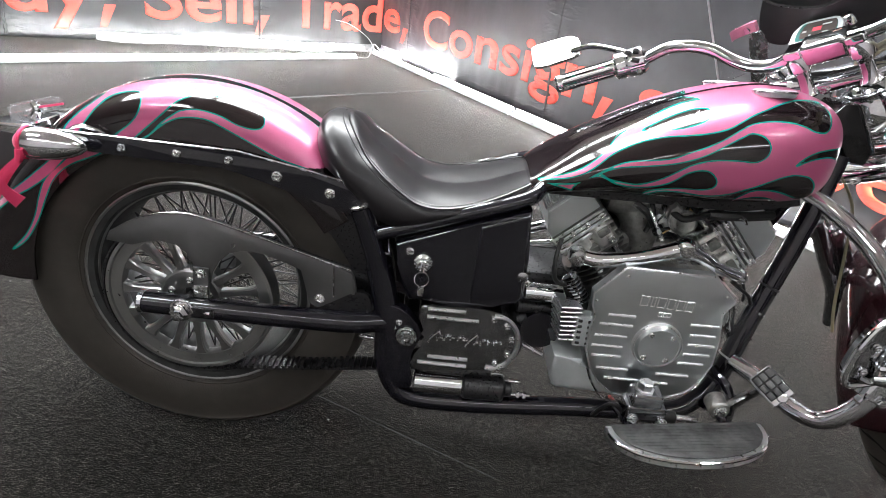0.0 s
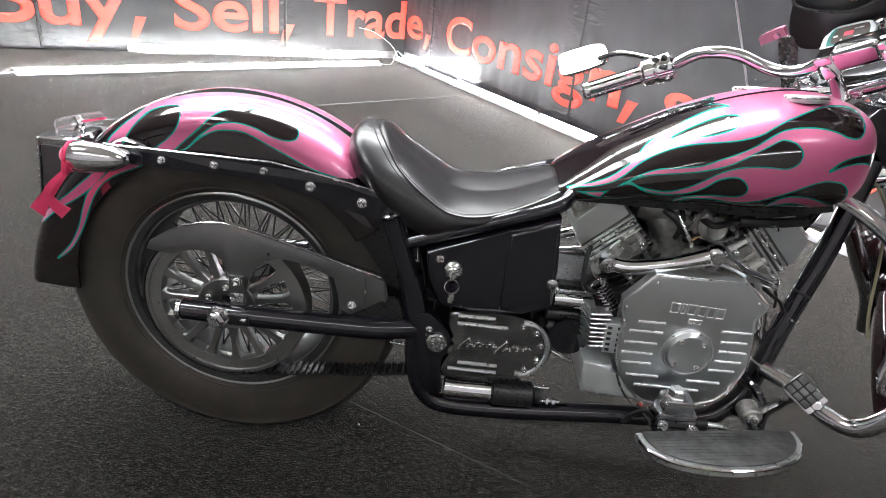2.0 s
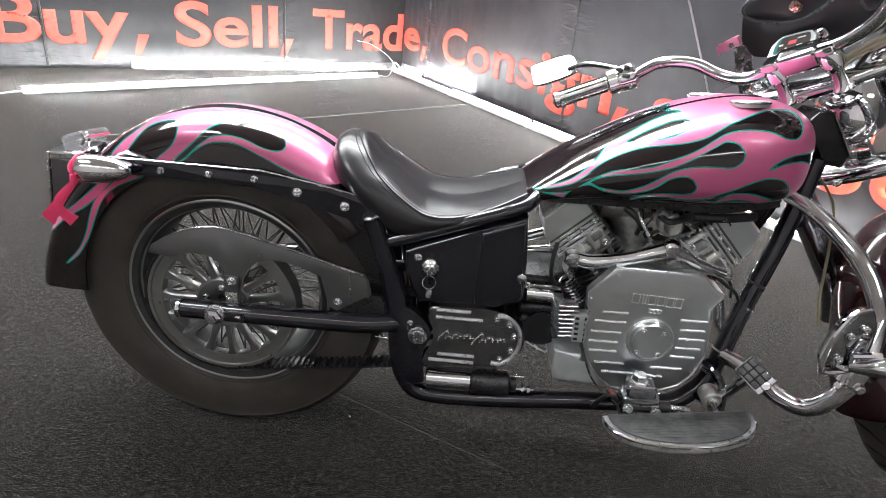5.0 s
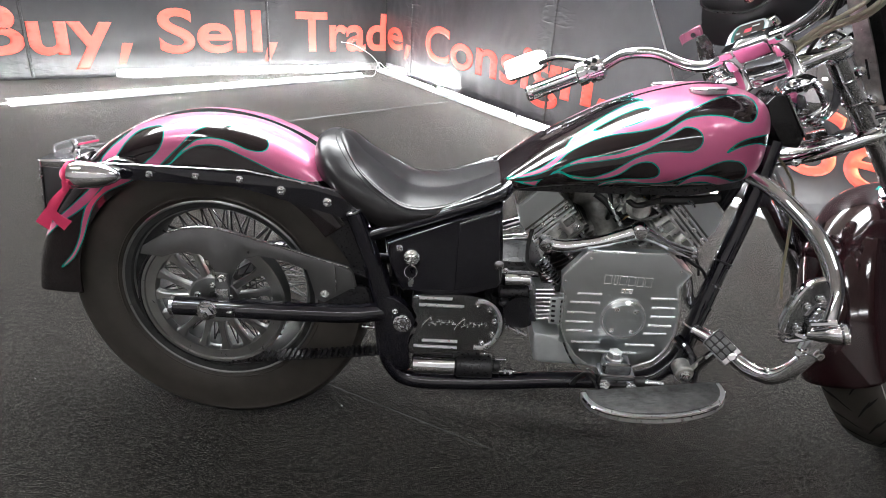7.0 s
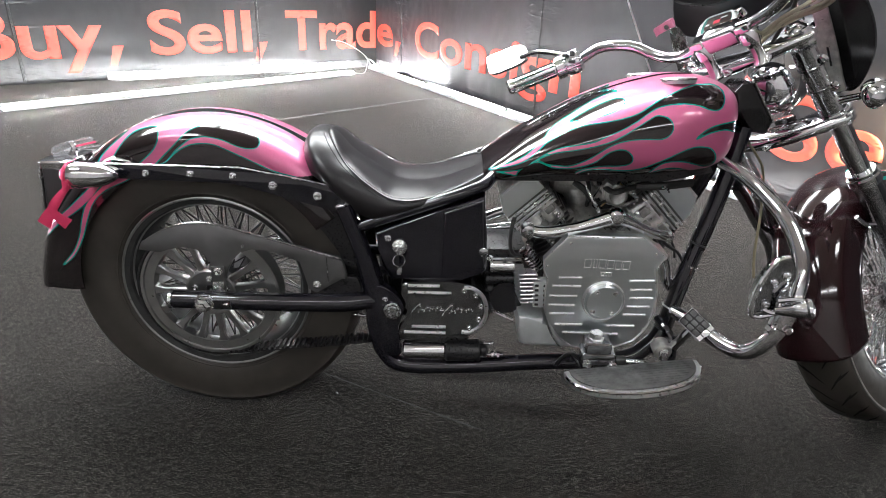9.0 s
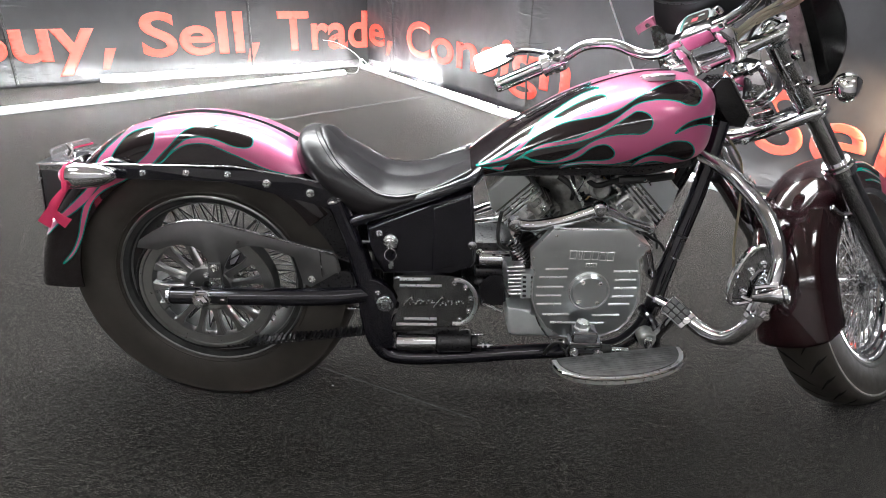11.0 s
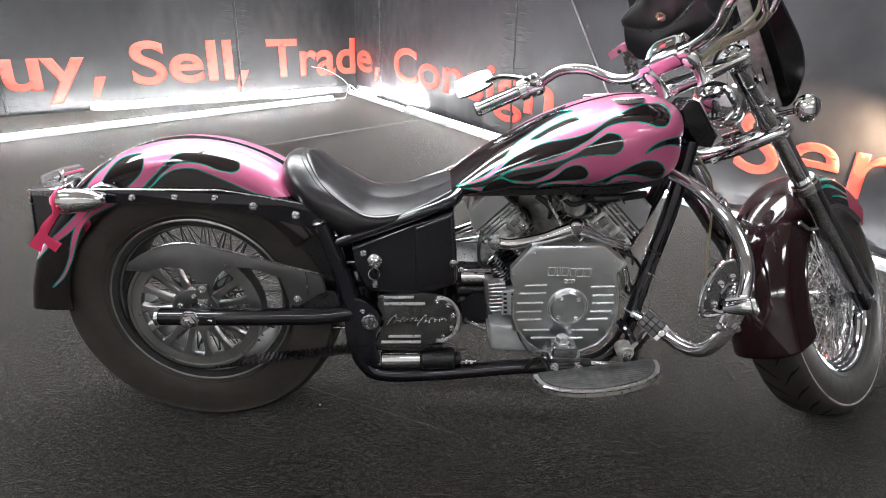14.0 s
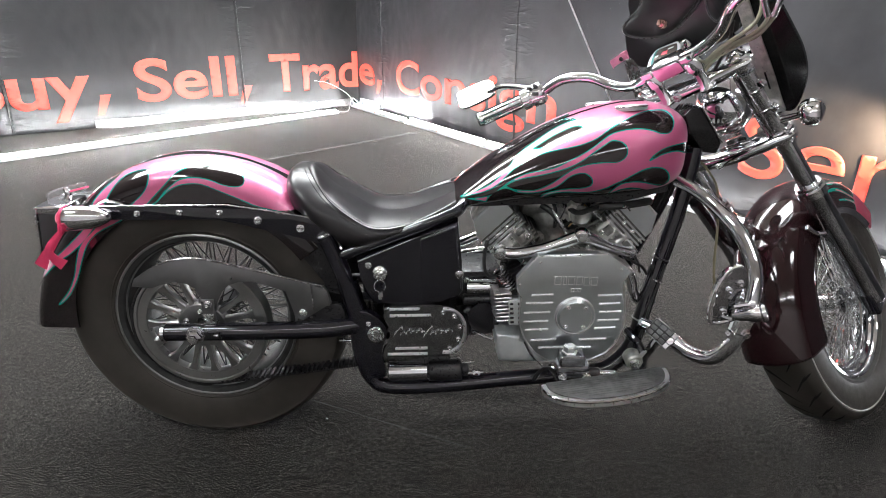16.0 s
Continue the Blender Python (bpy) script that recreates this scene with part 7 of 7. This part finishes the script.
for x, y, w, h in ((0.004, 0.0, 0.014, 0.02), (0.0, 0.028, 0.006, 0.01), (0.016, -0.02, 0.004, 0.02), (-0.016, 0.012, 0.005, 0.005), (-0.012, -0.022, 0.003, 0.014)):
    bm = bmesh.new()
    box(bm, w, h, 0.0006, GM @ pose(x, y, 0.0137))
    part("gauge_mark", bm, M_REDMARK if w > 0.01 else M_WHITE, gauge)
bm = bmesh.new()
lathe(bm, [(0.0, 0.014), (0.012, 0.012), (0.016, 0.004), (0.016, -0.01), (0.0, -0.01)], GM @ pose(0.03, -0.058, 0.004), 24)
part("gauge_knob", bm, M_CHROME, gauge)

# cables
for pts, m, r in (([(0.03, 0.005, 0.018), (0.03, -0.019, 0.036), (0.03, -0.08, 0.061), (0.03, -0.13, 0.073), (0.025, -0.174, 0.09), (0.02, -0.204, 0.125), (0.0, -0.225, 0.19)], M_CLEARHOSE, 0.0042), ([(0.04, 0.0, 0.016), (0.04, -0.025, 0.034), (0.04, -0.091, 0.054), (0.035, -0.152, 0.064), (0.025, -0.196, 0.088), (0.02, -0.209, 0.125), (0.0, -0.24, 0.19)], M_CLEARHOSE, 0.0042), ([(0.05, 0.0, 0.010), (0.05, -0.035, 0.030), (0.048, -0.095, 0.046), (0.04, -0.155, 0.056), (0.028, -0.205, 0.084), (0.02, -0.235, 0.112), (0.0, -0.27, 0.15)], M_CLEARHOSE, 0.0036), ([(0.05, -0.02, 0.0), (0.05, -0.055, 0.032), (0.05, -0.09, 0.062), (0.045, -0.12, 0.10)], M_HOSE, 0.004)):
    bm = bmesh.new()
    tube(bm, [SW(*p) for p in pts], r, 8, 8)
    part("control_cable", bm, m, bike, "curved control cable")
for a, b in (((0.022, -0.199, 0.092), (0.016, -0.213, 0.138)), ((0.022, -0.210, 0.088), (0.016, -0.245, 0.122))):
    cyl("cable_sleeve", SW(*a), SW(*b), 0.0058, M_CHROME, bike, "chrome cable sleeve", 16)

# windshield, deflector and its brackets
rows = []
for j in range(25):
    u = 0.0 + 0.52 * j / 24
    row = []
    for i in range(29):
        t = -1 + i / 14
        half = 0.30 - 0.10 * max(0, 0.18 - u) * 2 - 0.14 * max(0, (u - 0.3)) ** 1.5 * 3
        l = 0.05 + (0.29 - 0.30 * u - 0.03) * t if t > 0 else 0.05 + 0.14 * t
        row.append(SW(0.20 - 0.12 * t * t - 0.12 * max(0, u), l, u))
    rows.append(row)
bm = bmesh.new()
skin(bm, rows)
wind = part("windshield", bm, M_SCREEN, bike, "clear plastic windshield")
md = wind.modifiers.new("thick", "SOLIDIFY")
md.thickness = 0.003
wind.visible_shadow = False
bm = bmesh.new()
tube(bm, [r[-1] for r in rows], 0.0022, 6, 0)
part("screen_edge", bm, M_WHITE, wind, "pale polished screen edge")
DEF = [tuple(q) for q in spline([(-0.085, -0.131), (-0.090, -0.04), (-0.10, 0.04), (-0.112, 0.14), (-0.15, 0.20), (-0.176, 0.118), (-0.183, 0.026), (-0.182, -0.033), (-0.166, -0.089), (-0.129, -0.143), (-0.10, -0.157)], 4, True)]
DM = SCREEN @ Matrix(((0, 0, 1, 0.11), (1, 0, 0, 0), (0, 1, 0, 0), (0, 0, 0, 1)))
part("wind_deflector", slab(DEF, DM, -0.004, 0.004), M_DEFLECT, bike, "glossy black lower wind deflector")
LOW = [(-0.0855, -0.1430), (-0.0857, -0.0588), (-0.0867, -0.0408), (-0.0997, 0.0033), (-0.106, 0.06), (-0.118, 0.14), (-0.144, 0.13), (-0.133, 0.06), (-0.1267, -0.0057), (-0.1207, -0.0581), (-0.1123, -0.1118), (-0.1102, -0.1401)]
BM = SCREEN @ Matrix(((0, 0, 1, 0.085), (1, 0, 0, 0), (0, 1, 0, 0), (0, 0, 0, 1)))
br = part("screen_bracket", slab(LOW, BM, -0.0025, 0.0025, 1.0, 0.0008), M_ALUDULL, bike, "flat grey metal windshield bracket", smooth=False)
for p in ((-0.0931, -0.0624), (-0.0949, -0.1246)):
    disc_cyl("bracket_bolt", [(0, 0), (0.010, 0), (0.011, 0.004), (0.008, 0.010), (0, 0.011)], SW(0.0825, *p), -V(*SCREEN.col[0][:3]), M_CHROME, br)
bm = bmesh.new()
box(bm, 0.002, 0.004, 0.042, SCREEN @ pose(0.0815, -0.104, -0.062, 8, 0, 0), 0.0008, 1)
part("bracket_slot", bm, M_SATIN, br, "dark slot in the bracket")
bm = bmesh.new()
q = [(0.11, 0.206, 0.086), (0.11, 0.214, 0.065), (0.11, 0.227, 0.018), (0.11, 0.236, -0.025)]
g = [[SW(p[0] + a, p[1] + b, p[2]) for a, b in ((-0.003, -0.020), (0.003, -0.020), (0.003, 0.020), (-0.003, 0.020))] for p in spline(q, 6)]
skin(bm, g, True, True)
br = part("screen_bracket", bm, M_STEEL, bike, "flat chrome windshield bracket")
bm = bmesh.new()
skin(bm, [[SW(0.106 + a, l, z + b) for a, b in ((-0.005, -0.010), (0.005, -0.010), (0.005, 0.010), (-0.005, 0.010))] for l, z in ((0.264, 0.089), (0.258, 0.093), (0.213, 0.100), (0.206, 0.099))], True, True)
tg = part("bracket_foot", bm, M_PINKTAB, br, "metal tab with the tank's pink reflection in its colour")
disc_cyl("bracket_bolt", [(0, 0), (0.006, 0), (0.006, 0.006), (0, 0.006)], SW(0.101, 0.222, 0.097), -AX_N, M_CHROME, br)

# leather windshield bag
bag = thing("leather_bag", "black leather pouch bag with a chrome concho, hung inside the windshield", "bag")
BM_ = SCREEN @ Matrix(((0, 0, -1, 0.121), (1, 0, 0, 0.034), (0, 1, 0, -0.018), (0, 0, 0, 1))) @ Matrix.Scale(1.039, 4)
BODY = [tuple(q) for q in spline([(0.120, 0.175), (0.148, 0.122), (0.150, 0.078), (0.108, 0.066), (0.055, 0.088), (0.007, 0.080), (-0.05, 0.066), (-0.108, 0.076), (-0.150, 0.11), (-0.15, 0.33), (0.02, 0.33), (0.06, 0.23)], 4, True)]
bm = slab(BODY, BM_, -0.012, 0.03, 1.0, 0.012)
part("body", bm, M_BAG, bag)
FLAPS = [[(0.123, 0.177), (0.106, 0.190), (0.045, 0.215), (0.0, 0.30), (-0.10, 0.30), (-0.10, 0.215), (-0.085, 0.172), (-0.044, 0.148), (0.003, 0.130), (0.042, 0.128), (0.089, 0.143), (0.118, 0.160)], [(-0.106, 0.28), (-0.104, 0.201), (-0.090, 0.160), (-0.084, 0.134), (-0.090, 0.114), (-0.108, 0.117), (-0.13, 0.14), (-0.151, 0.18), (-0.155, 0.28)]]
for fl in FLAPS:
    o = [tuple(q) for q in spline(fl, 4, True)]
    cx, cy = sum(p[0] for p in o) / len(o), sum(p[1] for p in o) / len(o)
    bm = bmesh.new()
    skin(bm, [[BM_ @ V(cx + (x - cx) * k, cy + (y - cy) * k, 0.032 + 0.014 * (1 - k ** 3) ** 0.6) for x, y in o] for k in (1.0, 0.985, 0.95, 0.88, 0.75, 0.55, 0.3, 0.02)], True, True)
    f = part("flap", bm, M_BAG, bag, "stitched leather flap")
    bm = bmesh.new()
    ins = [V(cx + (x - cx) * 0.92, cy + (y - cy) * 0.93) for x, y in o]
    for p, q in zip(ins, ins[1:]):
        tube(bm, [BM_ @ V(p.x, p.y, 0.0425), BM_ @ V(*p.lerp(q, 0.6), 0.0425)], 0.0009, 5, 0)
    part("stitching", bm, M_STITCH, f)
    bm = bmesh.new()
    tube(bm, [BM_ @ V(x, y, 0.034) for x, y in o] + [BM_ @ V(*o[0], 0.034)], 0.0035, 6, 0)
    part("binding", bm, M_BINDING, f)
disc_cyl("concho", [(0.0, 0.006), (0.006, 0.006), (0.011, 0.003), (0.012, 0), (0, 0)], BM_ @ V(0.013, 0.158, 0.049), -AX_N, M_BRONZE, bag, "small metal concho", 24)
